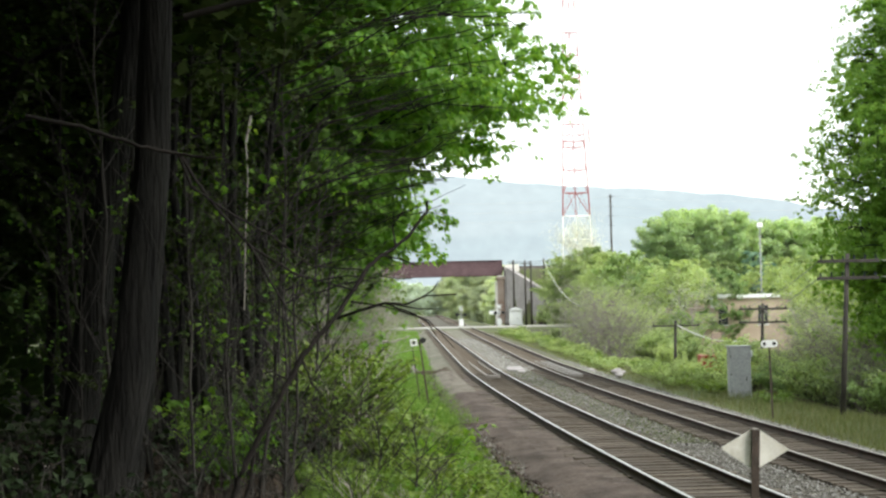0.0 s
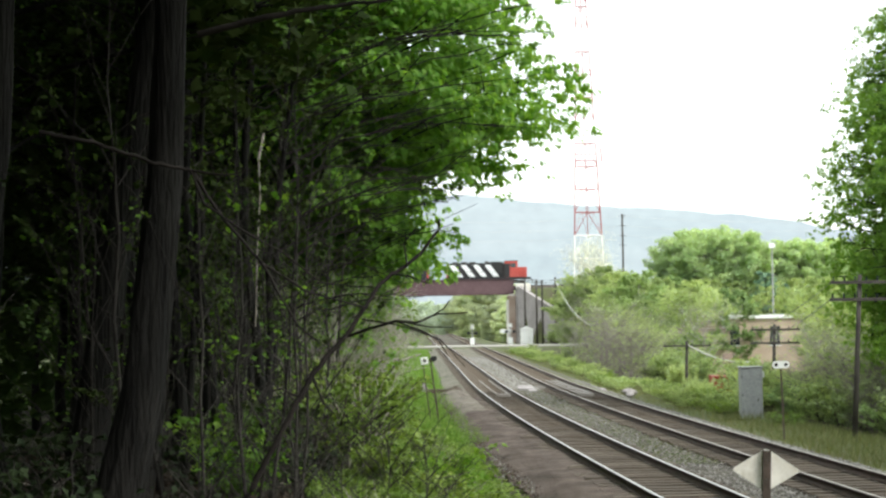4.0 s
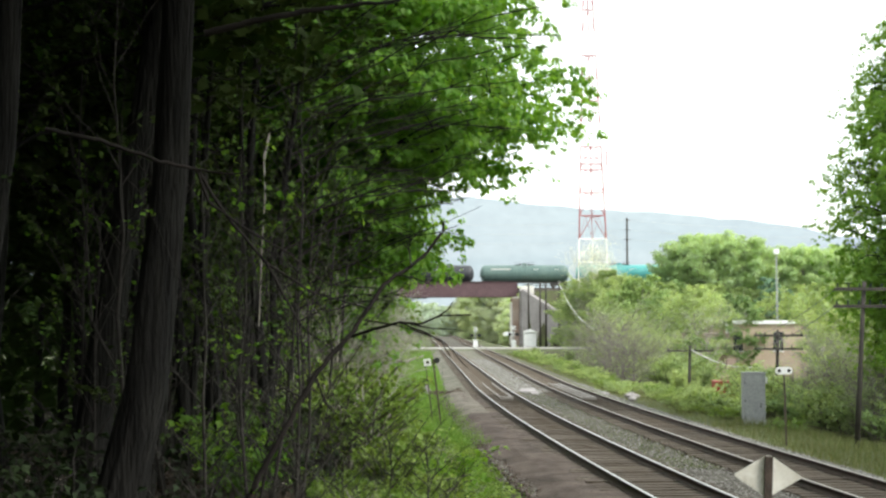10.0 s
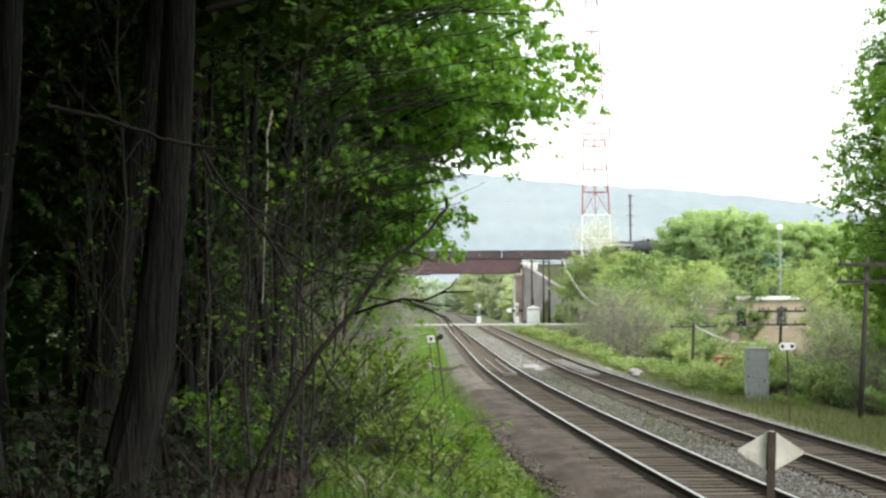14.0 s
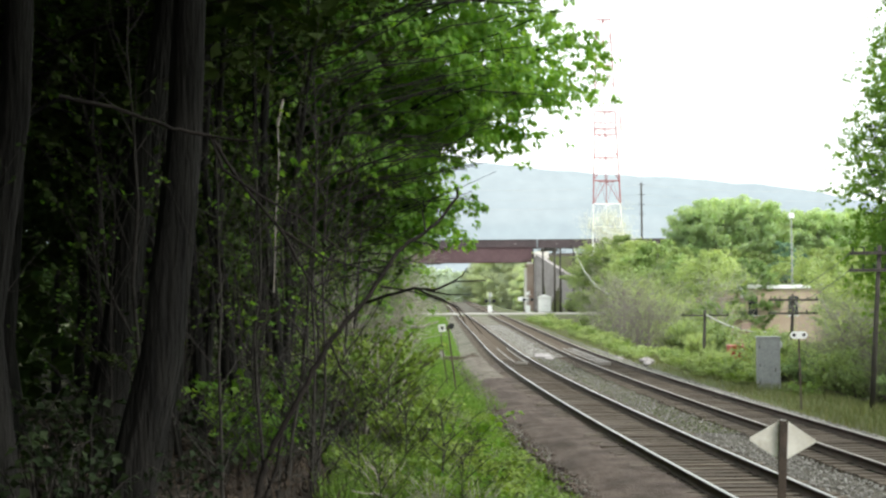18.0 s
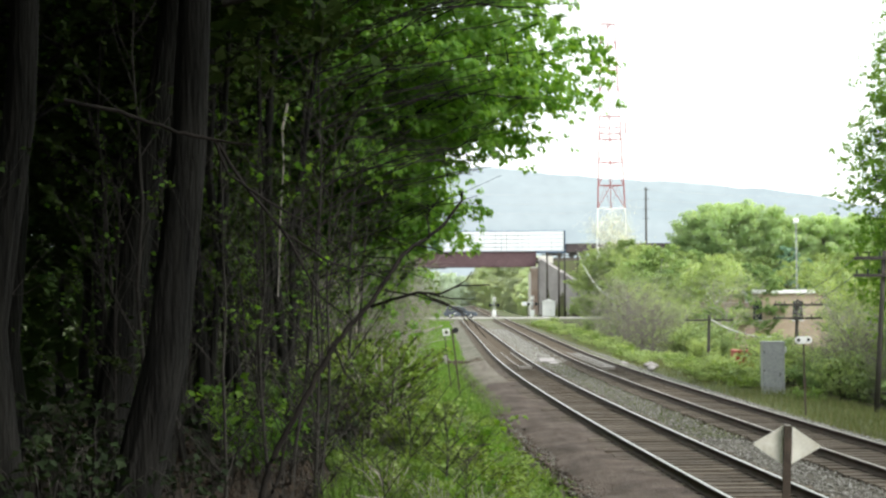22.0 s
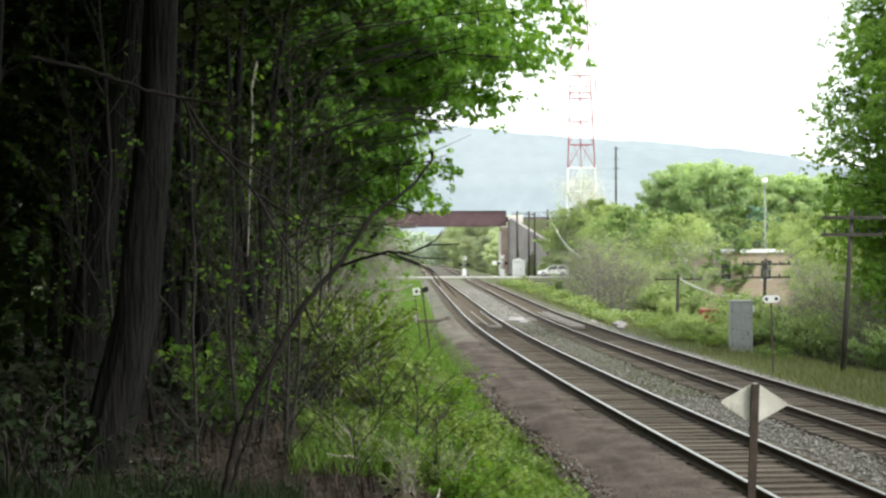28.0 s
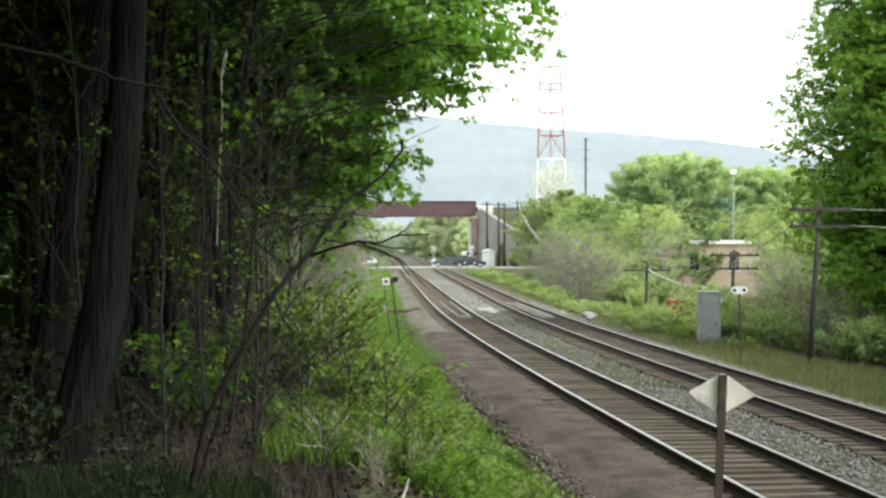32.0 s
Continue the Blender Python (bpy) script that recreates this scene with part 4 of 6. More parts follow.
crossing_signal(4.55, 222, 3.4, "white crossing signal mast beside the bridge pier")
crossing_signal(-1.45, 226, 3.2, "white crossing signal mast on the verge beyond the road", 180)
part("board", bm_box(-0.9, 0.9, -0.05, 0.05, 1.7, 2.3, 0.02), M_WHITE, tagged(empty("road_sign", 3.9, 225.5, -0.1), "small white sign board on a post", "road sign"))
part("post", bm_rod((0, 0, 0), (0, 0, 1.75), 0.05), M_STEEL, bpy.data.objects["road_sign"])


def diamond_sign():
    ob = tagged(empty("diamond_sign", 2.98, 15.5, -0.45), "back of a weathered diamond-shaped sign on a rusted post", "railway sign")
    ob.rotation_euler = (0, radians(2.3), 0)
    w, h, zc = 0.378, 0.236, 2.02
    bm = bmesh.new()
    pts = []
    for (ax, az), (bx, bz) in (((-w, 0), (0, h)), ((0, h), (w, 0)), ((w, 0), (0, -h)), ((0, -h), (-w, 0))):
        for u in (0.06, 0.5, 0.94):
            pts.append((ax + (bx - ax) * u, az + (bz - az) * u))
    front = [bm.verts.new((x, 0.0, zc + z)) for x, z in pts]
    back = [bm.verts.new((x, 0.004, zc + z)) for x, z in pts]
    bm.faces.new(front)
    bm.faces.new(back[::-1])
    for i in range(12):
        bm.faces.new((front[i], back[i], back[(i + 1) % 12], front[(i + 1) % 12]))
    bmesh.ops.recalc_face_normals(bm, faces=bm.faces)
    part("plate", bm, M_SIGNBACK, ob, "bare weathered metal plate")
    u = [(-0.042, -0.05), (0.042, -0.05), (0.042, -0.004), (0.034, -0.004), (0.03, -0.04), (-0.03, -0.04), (-0.034, -0.004), (-0.042, -0.004)]
    bm = bmesh.new()
    a = [bm.verts.new((x, y, 0)) for x, y in u]
    b = [bm.verts.new((x, y, 2.235)) for x, y in u]
    bm.faces.new(a)
    bm.faces.new(b[::-1])
    for i in range(8):
        bm.faces.new((a[i], b[i], b[(i + 1) % 8], a[(i + 1) % 8]))
    bmesh.ops.recalc_face_normals(bm, faces=bm.faces)
    part("post", bm, M_POST, ob, "rusted channel post")
    for z in (1.92, 2.13):
        part("bolt", bm_rod((0, -0.062, z), (0, -0.05, z), 0.011, sides=6), M_STEEL, ob)


diamond_sign()


def flanger_sign(x, y, board, dots, label, lean, turn):
    """A two-dot board on a thin post."""
    ob = tagged(empty("two_dot_sign", x, y, -0.5, turn), label, "railway sign", "two-dot signs")
    ob.rotation_euler = (0, radians(lean), radians(turn))
    h = 2.42
    part("post", bm_box(-0.025, 0.025, -0.02, 0.02, 0, h - 0.12), M_POST, ob)
    bm = bmesh.new()
    for r, y0, y1 in ((0.115, -0.03, -0.022),):
        pts = [(-0.15 + r * math.cos(t), r * math.sin(t)) for t in np.linspace(math.pi / 2, 3 * math.pi / 2, 9)]
        pts += [(0.15 + r * math.cos(t), r * math.sin(t)) for t in np.linspace(-math.pi / 2, math.pi / 2, 9)]
        f = [bm.verts.new((u, y0, h - 0.12 + w)) for u, w in pts]
        b = [bm.verts.new((u, y1, h - 0.12 + w)) for u, w in pts]
        bm.faces.new(f)
        bm.faces.new(b[::-1])
        for i in range(len(pts)):
            bm.faces.new((f[i], b[i], b[(i + 1) % len(pts)], f[(i + 1) % len(pts)]))
    bmesh.ops.recalc_face_normals(bm, faces=bm.faces)
    brd = part("board", bm, board, ob)
    for u, m in zip((-0.15, 0.15), dots):
        part("dot", bm_rod((u, -0.036, h - 0.12), (u, -0.0305, h - 0.12), 0.055, sides=14), m, brd)
    return ob


flanger_sign(9.25, 43.9, M_WHITE, (M_BLACK, M_BLACK), "white two-dot trackside board on a thin post", -1.2, 0)


def split_sign():
    """Two separate targets, one white, one black, on a leaning post."""
    ob = tagged(empty("two_dot_sign", -1.5, 49.8, -0.55), "leaning post with one white and one black target", "railway sign", "two-dot signs")
    ob.rotation_euler = (0, radians(-7), 0)
    part("post", bm_box(-0.03, 0.03, -0.02, 0.02, 0, 2.6), M_POST, ob)
    a = part("white_target", bm_box(-0.34, -0.08, -0.05, -0.025, 2.38, 2.64, 0.02), M_WHITE, ob, "white square target")
    part("dot", bm_rod((-0.2, -0.056, 2.51), (-0.2, -0.0505, 2.51), 0.06, sides=14), M_BLACK, a)
    b = part("black_target", bm_rod((0.13, -0.05, 2.54), (0.13, -0.025, 2.54), 0.1, sides=16), M_BLACK, ob, "black round target")
    part("stub_post", bm_box(-0.3, -0.26, 0, 0.04, 0.3, 2.4), M_POST, ob)
    part("bracket", bm_box(-0.3, 0.15, -0.02, 0.0, 2.44, 2.5), M_POST, ob)


split_sign()

cab = tagged(empty("relay_cabinet", 10.35, 55, -0.85), "tall grey galvanised relay cabinet standing in the grass", "relay cabinet")
part("body", bm_box(-0.41, 0.41, -0.3, 0.3, 0.2, 2.2, 0.015), M_CABINET, cab)
part("roof", bm_box(-0.44, 0.44, -0.34, 0.33, 2.2, 2.25, 0.012), M_CABINET, cab)
cd = part("door", bm_box(-0.37, 0.37, -0.325, -0.302, 0.26, 2.12, 0.008), M_CABINET, cab)
part("handle", bm_box(0.2, 0.24, -0.35, -0.325, 0.9, 1.06, 0.006), M_STEEL, cd)
for z in (0.5, 1.15, 1.85):
    part("hinge", bm_box(-0.395, -0.36, -0.345, -0.32, z - 0.05, z + 0.05, 0.004), M_STEEL, cd)
for u in (-0.28, 0.28):
    part("leg", bm_box(u - 0.04, u + 0.04, -0.2, 0.2, 0, 0.2), M_STEEL, cab)
part("side_box", bm_box(0.415, 0.52, -0.1, 0.12, 1.8, 2.05, 0.015), M_WHITE, cab, "small white junction box")

# small bridge headwall of old timbers, and a pale concrete slab between the tracks
head = tagged(empty("timber_headwall", -1.7, 72.6, -0.84), "dark old timber headwall beside the track", "retaining wall")
for k in range(4):
    part("timber", bm_box(-1.0 - 0.14 * (k % 2), 0.75 + 0.16 * (k % 3), -0.3 + 0.05 * k, 0.25, 0.18 * k, 0.18 * k + 0.17, 0.02), M_TIE, head)
part("wing_slab", bm_box(-0.7, 0.7, -0.12, 0.12, -0.25, 0.3, 0.03), M_CONCRETE, head, "pale sloping concrete slab", at=pose(-1.75, 0.1, 0.5, 0, -32, 12))
slab = tagged(empty("concrete_slab", 2.3, 73.5, -0.225), "pale cast concrete slab lying between the tracks", "concrete slab")
part("block", bm_box(-0.45, 0.35, -1.6, 2.2, 0, 0.1, 0.03), M_CONCRETE, slab)
part("broken_block", bm_box(0.0, 0.4, -3.4, -1.9, 0, 0.07, 0.02), M_CONCRETE, slab)
rng = random.Random(5)
for k in range(7):
    bm = bmesh.new()
    bmesh.ops.create_icosphere(bm, subdivisions=2, radius=0.22)
    for v in bm.verts:
        v.co *= 1 + 0.35 * noise.noise(v.co * 3 + Vector((k, 0, 0)))
        v.co.z *= 0.6
    ob = part("boulder", bm, M_CONCRETE, None)
    ob.matrix_basis = pose(c2(73) + 2.6 + rng.uniform(-0.5, 1.0), 70 + k * 0.9, -0.42, 0, 0, 50 * k)
    tagged(ob, "pale grey boulder on the verge", "rock", "boulders by the track")

# ---- works buildings beyond the scrub ----
shed = tagged(empty("works_building", 29.8, 150, -2.5), "low buff brick works building with a pale flat roof", "building")
part("wall", bm_box(-4.2, 28, 0, 16, 0, 5.8, 0.03), M_BUFF, shed)
part("roof", bm_box(-4.5, 28.3, -0.3, 16.3, 5.8, 6.2, 0.03), M_WHITE, shed, "pale roof edge")
part("annex", bm_box(-8.4, -4.25, -1, 8, 0, 4.6, 0.03), M_BUFF, shed)
part("annex_roof", bm_box(-8.6, -4.2, -1.2, 8.2, 4.6, 4.85, 0.02), M_PIER, shed)
part("corner_pipe", bm_box(-4.4, -4.15, -0.25, -0.05, 0, 6.6), M_WHITE, shed)
for k in range(3):
    w = part("window", bm_box(-3.6 + k * 4.2, -2.6 + k * 4.2, -0.06, -0.005, 3.0, 5.0), M_GLASS, shed)
    part("window_frame", bm_box(-3.7 + k * 4.2, -2.5 + k * 4.2, -0.09, -0.062, 2.9, 3.0), M_WHITE, w)
white_shed = tagged(empty("white_shed", 27.5, 175, -2.5), "white low shed half hidden by bushes", "building")
part("wall", bm_box(-3.4, 3.4, 0, 9, 0, 6.3, 0.03), M_WHITE, white_shed)
part("roof", bm_prism([(-0.3, 6.3), (9.3, 6.3), (4.5, 7.2)], -3.6, 3.6), M_CABINET, white_shed)
for k, (x, w) in enumerate(((39.5, 5.5), (46, 5.0))):
    tr = tagged(empty("box_trailer", x, 138, -2.0), "white box trailer parked beyond the scrub", "trailer", "parked trailers")
    part("box", bm_box(-w / 2, w / 2, 0, 2.4, 1.1, 5.0, 0.05), M_WHITE, tr)
    for u in (-w / 2 + 0.6, w / 2 - 0.6):
        part("wheel", bm_rod((u, -0.02, 0.5), (u, 0.3, 0.5), 0.5, sides=14), M_TYRE, tr)
    part("chassis", bm_box(-w / 2, w / 2, 0.3, 2.1, 0.8, 1.1), M_STEEL, tr)
tar = tagged(empty("red_container", 15.2, 90, -1.42), "small faded red metal skip among bushes", "skip")
part("body", bm_prism([(-0.8, 0.1), (0.8, 0.1), (1.0, 1.05), (-1.0, 1.05)], -0.7, 0.7), M_RED, tar)
part("rim", bm_box(-0.75, 0.75, -1.05, 1.05, 1.05, 1.12, 0.02), M_RED, tar)
bx = tagged(empty("meter_box", 16.25, 94, -2.0), "small brown meter box on a post in scrub", "meter box")
part("box", bm_box(-0.32, 0.32, -0.15, 0.15, 2.2, 3.0, 0.02), M_PIER, bx)
part("post", bm_box(-0.06, 0.06, 0.16, 0.26, 0, 2.9), M_POLE, bx)


# ---- discarded ties on the path ----
def old_tie(x, y, ln, rz):
    bm = bm_box(-ln / 2, ln / 2, -0.11, 0.11, 0, 0.15, 0.015)
    rg = random.Random(int(x * 100 + y * 10))
    for v in bm.verts:
        v.co += Vector((rg.uniform(-0.03, 0.03), rg.uniform(-0.012, 0.012), rg.uniform(-0.012, 0.012)))
    ob = part("old_tie", bm, M_TIE, None)
    ob.matrix_world = pose(x, y, -0.33, 0, 0, rz)
    tagged(ob, "dark rotten railway tie lying beside the track", "railway tie", "discarded ties")


for x, y, ln, rz in ((-1.15, 71.0, 1.0, 26), (-1.05, 73.2, 1.1, -30), (-1.3, 75.4, 1.0, 40), (-1.0, 77.4, 1.1, -20)):
    old_tie(x, y, ln, rz)

# ---- trees and scrub on the far side of the tracks ----
def full(r):
    return (0.5 + 1.0 * r) if r < 0.45 else max(0.15, (1 - r) * 1.75)


def umbrella(r):
    return (0.7 + 0.6 * r) if r < 0.4 else 0.95 * max(0.05, (1 - r) / 0.6) ** 0.5


def oak_reach(h, az):
    return float(np.interp(h, (2.5, 4.5, 6.6, 8.6, 10.1, 11.6, 13.8, 14.6, 16.6, 19), (3.6, 4.4, 5.0, 5.2, 5.25, 4.8, 4.0, 3.5, 2.4, 0.8)))


oak = sprayed("oak_tree", "tall full green oak beside the tracks", 18.5, 54, -1.6, 19, 0.32, oak_reach, 2.6, 200, 7, 230000, 0.125, 0.88, M_BARK, M_LEAF_OAK, 11, group="trees by the line", droop=0.25, climb=0.3, face=-2.7, lobes=False)
tree("oak_tree", "broad green oak behind a leaning telegraph pole", 23.4, 60, -2, 17, 5.5, 0.12, 0.3, 46, 9, 50000, 0.2, M_BARK, M_LEAF_OAK, 12, lobe=1.15, profile=full, tight=0.17, rise=0.2, group="trees by the line")
tree("oak_tree", "dense green oak with low limbs", 22.0, 48, -1.6, 15, 4.6, 0.12, 0.28, 80, 7, 70000, 0.15, M_BARK, M_LEAF_OAK, 13, lobe=0.85, profile=full, tight=0.17, rise=0.2, group="trees by the line")

again(oak, 21.4, 58, -1.8, 137, 0.97)
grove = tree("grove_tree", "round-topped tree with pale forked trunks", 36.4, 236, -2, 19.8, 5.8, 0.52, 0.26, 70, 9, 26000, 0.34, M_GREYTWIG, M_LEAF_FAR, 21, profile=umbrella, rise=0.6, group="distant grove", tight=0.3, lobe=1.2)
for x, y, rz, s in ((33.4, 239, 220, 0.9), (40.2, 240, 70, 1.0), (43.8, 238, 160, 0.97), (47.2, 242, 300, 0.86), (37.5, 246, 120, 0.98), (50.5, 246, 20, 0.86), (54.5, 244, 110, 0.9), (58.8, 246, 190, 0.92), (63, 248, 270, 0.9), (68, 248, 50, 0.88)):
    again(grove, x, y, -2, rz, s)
tree("spruce_tree", "dark blue-green spruce among pale trees", 45.2, 226, -2, 14.5, 3.3, 0.05, 0.22, 44, 10, 12000, 0.3, M_BARK, M_LEAF_SPRUCE, 22, rise=-0.1, tight=0.15)
tree("spruce_tree", "dark blue-green spruce with a broad skirt", 48.2, 228, -2, 12.0, 3.3, 0.05, 0.2, 40, 10, 10000, 0.3, M_BARK, M_LEAF_SPRUCE, 23, rise=-0.1, tight=0.15)

spring = tree("young_tree", "young tree in thin spring leaf, paled further for haze", 20, 135, -2, 9, 3.4, 0.1, 0.1, 30, 9, 8500, 0.2, M_GREYTWIG, M_LEAF_SPRING, 31, profile=full, rise=0.6, tight=0.12, group="scrub trees", spread=0.34)
thick = tree("young_tree", "leafy green young tree in scrub", 26.5, 150, -2, 9, 3.6, 0.05, 0.1, 32, 9, 11000, 0.23, M_GREYTWIG, M_LEAF_MID, 32, profile=full, rise=0.4, tight=0.12, group="scrub trees", spread=0.34)
twiggy = tree("bare_bush", "grey twiggy bush with few leaves", 18, 115, -2, 6, 3.2, 0.02, 0.07, 40, 16, 700, 0.16, M_GREYTWIG, M_LEAF_SPRING, 33, profile=full, rise=1.0, group="scrub bushes", category="bush", spread=0.4)
thorn = tree("thorn_bush", "dense leafless grey-brown thorn bush", 10, 118, -2, 4.6, 2.6, 0.02, 0.06, 60, 30, 500, 0.13, M_THORN, M_LEAF_SPRING, 37, profile=full, rise=1.0, group="scrub bushes", category="bush", spread=0.42)
low = weed("scrub_bush", "low yellow-green scrub bush", 1.9, 2.6, 46, 3000, 0.15, M_TWIG, M_LEAF_SPRING, 34, "scrub bushes", "bush")
lowg = weed("scrub_bush", "low leafy green scrub bush", 1.9, 2.4, 46, 3000, 0.15, M_TWIG, M_LEAF_MID, 35, "scrub bushes", "bush")
low.matrix_basis, lowg.matrix_basis = pose(15, 78, -1.8), pose(17, 70, -1.8)
trackside = weed("trackside_weed", "low clump of leafy yellow-green weeds by the ballast", 0.9, 0.75, 26, 620, 0.1, M_TWIG, M_LEAF_SPRING, 38, "trackside weeds", "weeds")
trackside.matrix_basis = pose(c2(60) + 5, 60, -0.9)
trackside_green = weed("trackside_weed", "low clump of leafy green weeds by the ballast", 0.9, 0.7, 26, 620, 0.1, M_TWIG, M_LEAF_SHRUB, 39, "trackside weeds", "weeds")
trackside_green.matrix_basis = pose(c2(52) + 5.5, 52, -0.9)


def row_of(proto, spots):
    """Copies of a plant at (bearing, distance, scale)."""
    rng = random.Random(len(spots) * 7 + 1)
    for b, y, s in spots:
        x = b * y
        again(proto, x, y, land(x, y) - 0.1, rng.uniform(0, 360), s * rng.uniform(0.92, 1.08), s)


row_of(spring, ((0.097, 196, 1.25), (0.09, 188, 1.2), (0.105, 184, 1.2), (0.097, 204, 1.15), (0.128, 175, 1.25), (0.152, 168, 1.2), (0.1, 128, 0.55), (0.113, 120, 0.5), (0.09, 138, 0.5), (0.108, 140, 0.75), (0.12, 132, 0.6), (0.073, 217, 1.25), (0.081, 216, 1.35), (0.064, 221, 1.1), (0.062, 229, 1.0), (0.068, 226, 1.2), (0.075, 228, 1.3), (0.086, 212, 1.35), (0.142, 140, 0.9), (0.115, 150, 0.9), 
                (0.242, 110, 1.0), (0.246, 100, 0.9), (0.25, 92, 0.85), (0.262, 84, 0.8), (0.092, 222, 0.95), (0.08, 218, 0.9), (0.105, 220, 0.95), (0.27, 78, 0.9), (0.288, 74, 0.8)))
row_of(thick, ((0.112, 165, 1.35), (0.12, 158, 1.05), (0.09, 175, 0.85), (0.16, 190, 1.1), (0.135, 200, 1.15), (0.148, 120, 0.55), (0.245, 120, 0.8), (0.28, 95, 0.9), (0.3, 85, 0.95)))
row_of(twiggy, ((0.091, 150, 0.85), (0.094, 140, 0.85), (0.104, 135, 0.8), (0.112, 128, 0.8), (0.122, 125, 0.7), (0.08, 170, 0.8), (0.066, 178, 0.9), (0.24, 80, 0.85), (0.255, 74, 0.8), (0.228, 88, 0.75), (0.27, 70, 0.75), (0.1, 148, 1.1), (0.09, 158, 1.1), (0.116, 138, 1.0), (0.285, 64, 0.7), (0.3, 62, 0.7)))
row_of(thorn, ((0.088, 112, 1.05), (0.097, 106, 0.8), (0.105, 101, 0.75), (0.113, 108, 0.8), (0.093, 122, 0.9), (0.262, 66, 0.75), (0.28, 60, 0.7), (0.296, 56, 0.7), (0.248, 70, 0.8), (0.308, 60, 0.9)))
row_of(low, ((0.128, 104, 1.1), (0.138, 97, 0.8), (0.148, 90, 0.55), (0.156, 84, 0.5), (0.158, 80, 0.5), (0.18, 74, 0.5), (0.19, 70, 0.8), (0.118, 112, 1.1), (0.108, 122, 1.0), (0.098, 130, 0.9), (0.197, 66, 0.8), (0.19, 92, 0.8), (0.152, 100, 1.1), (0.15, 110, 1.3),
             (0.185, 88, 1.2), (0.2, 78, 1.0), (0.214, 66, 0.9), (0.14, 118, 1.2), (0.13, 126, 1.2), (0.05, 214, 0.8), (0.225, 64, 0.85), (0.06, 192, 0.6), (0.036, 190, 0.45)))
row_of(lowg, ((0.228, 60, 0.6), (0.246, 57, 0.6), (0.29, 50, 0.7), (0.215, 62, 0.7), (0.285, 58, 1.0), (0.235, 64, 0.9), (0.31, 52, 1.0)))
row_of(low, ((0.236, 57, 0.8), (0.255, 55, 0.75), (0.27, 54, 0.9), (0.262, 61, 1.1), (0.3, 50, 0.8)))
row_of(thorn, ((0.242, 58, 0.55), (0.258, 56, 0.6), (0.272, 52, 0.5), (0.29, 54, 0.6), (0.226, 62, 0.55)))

for x, y, s in ((27.4, 228, 1.05), (25.4, 226, 1.0), (30.2, 230, 1.1), (33.6, 231, 1.15), (37.2, 229, 1.3), (41.0, 231, 1.25), (52.5, 232, 1.3), (56.5, 230, 1.2), (60.5, 232, 1.3)):
    again(spring, x, y, -2, 77 * x, s, s * 1.05)
blossom = tree("young_tree", "slender young tree with sparse pale buds", 16.6, 216, -1.3, 17.0, 3.9, 0.15, 0.12, 46, 14, 7000, 0.15, M_GREYTWIG, M_BUD, 36, profile=full, rise=1.3, group="scrub trees", spread=0.5, tight=0.45)
again(blossom, 18.9, 224, -1.3, 130, 0.85)
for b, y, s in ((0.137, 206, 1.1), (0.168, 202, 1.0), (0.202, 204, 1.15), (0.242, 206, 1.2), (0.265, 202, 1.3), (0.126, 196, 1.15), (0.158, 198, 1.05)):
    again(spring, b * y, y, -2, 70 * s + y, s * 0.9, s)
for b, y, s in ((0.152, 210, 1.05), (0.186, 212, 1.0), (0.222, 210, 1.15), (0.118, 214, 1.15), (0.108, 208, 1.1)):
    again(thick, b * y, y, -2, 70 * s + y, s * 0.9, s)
# scrub and weeds on the embankment face and right down to the ballast
erg = random.Random(12)
for k in range(46):
    y = 247.5 - erg.uniform(0, 9)
    x = 16 + 2.0 * k + erg.uniform(-1, 1)
    again(erg.choice((low, spring, spring)), x, y, land(x, y) - 0.2, erg.uniform(0, 360), 0.55 if k % 2 else 0.9, erg.uniform(0.35, 0.5) if k % 2 else 0.8)
for k in range(120):
    y = 58 + 132 * (k / 120) ** 1.25
    x = c2(y) + 3.6 + erg.uniform(0, 2.8)
    again(trackside if k % 3 else trackside_green, x, y, land(x, y) - 0.08, erg.uniform(0, 360), erg.uniform(0.6, 1.25), erg.uniform(0.5, 1.2))

mist = tree("misty_tree", "tree beyond the bridge, mist put into its pale grey-green leaves", -57, 620, -2, 22, 11, 0.05, 0.4, 30, 9, 5000, 1.1, M_GREYTWIG, M_LEAF_MIST, 41, profile=full, group="misty trees")
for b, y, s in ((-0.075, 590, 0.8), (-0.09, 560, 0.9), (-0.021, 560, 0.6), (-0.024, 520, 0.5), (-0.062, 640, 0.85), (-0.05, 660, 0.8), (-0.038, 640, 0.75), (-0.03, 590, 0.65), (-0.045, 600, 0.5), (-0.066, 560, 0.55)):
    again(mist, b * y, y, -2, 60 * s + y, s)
hazy = tree("hazy_tree", "tree beyond the bridge, haze put into its pale green leaves", -3.0, 430, -2, 17, 6.5, 0.05, 0.3, 44, 9, 22000, 0.45, M_GREYTWIG, M_LEAF_HAZE, 42, profile=full, group="hazy trees", tight=0.3, lobe=1.5)
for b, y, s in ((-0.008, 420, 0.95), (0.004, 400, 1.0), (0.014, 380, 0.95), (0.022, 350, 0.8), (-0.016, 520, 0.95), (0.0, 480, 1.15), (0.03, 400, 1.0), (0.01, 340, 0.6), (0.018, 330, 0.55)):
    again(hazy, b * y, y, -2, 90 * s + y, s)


# ---- the dark wood on the near side ----
def hang(r):
    return (0.42 + 1.15 * r) if r < 0.5 else max(0.2, (1 - r) * 2.0)


def on(x, y):
    return land(x, y)


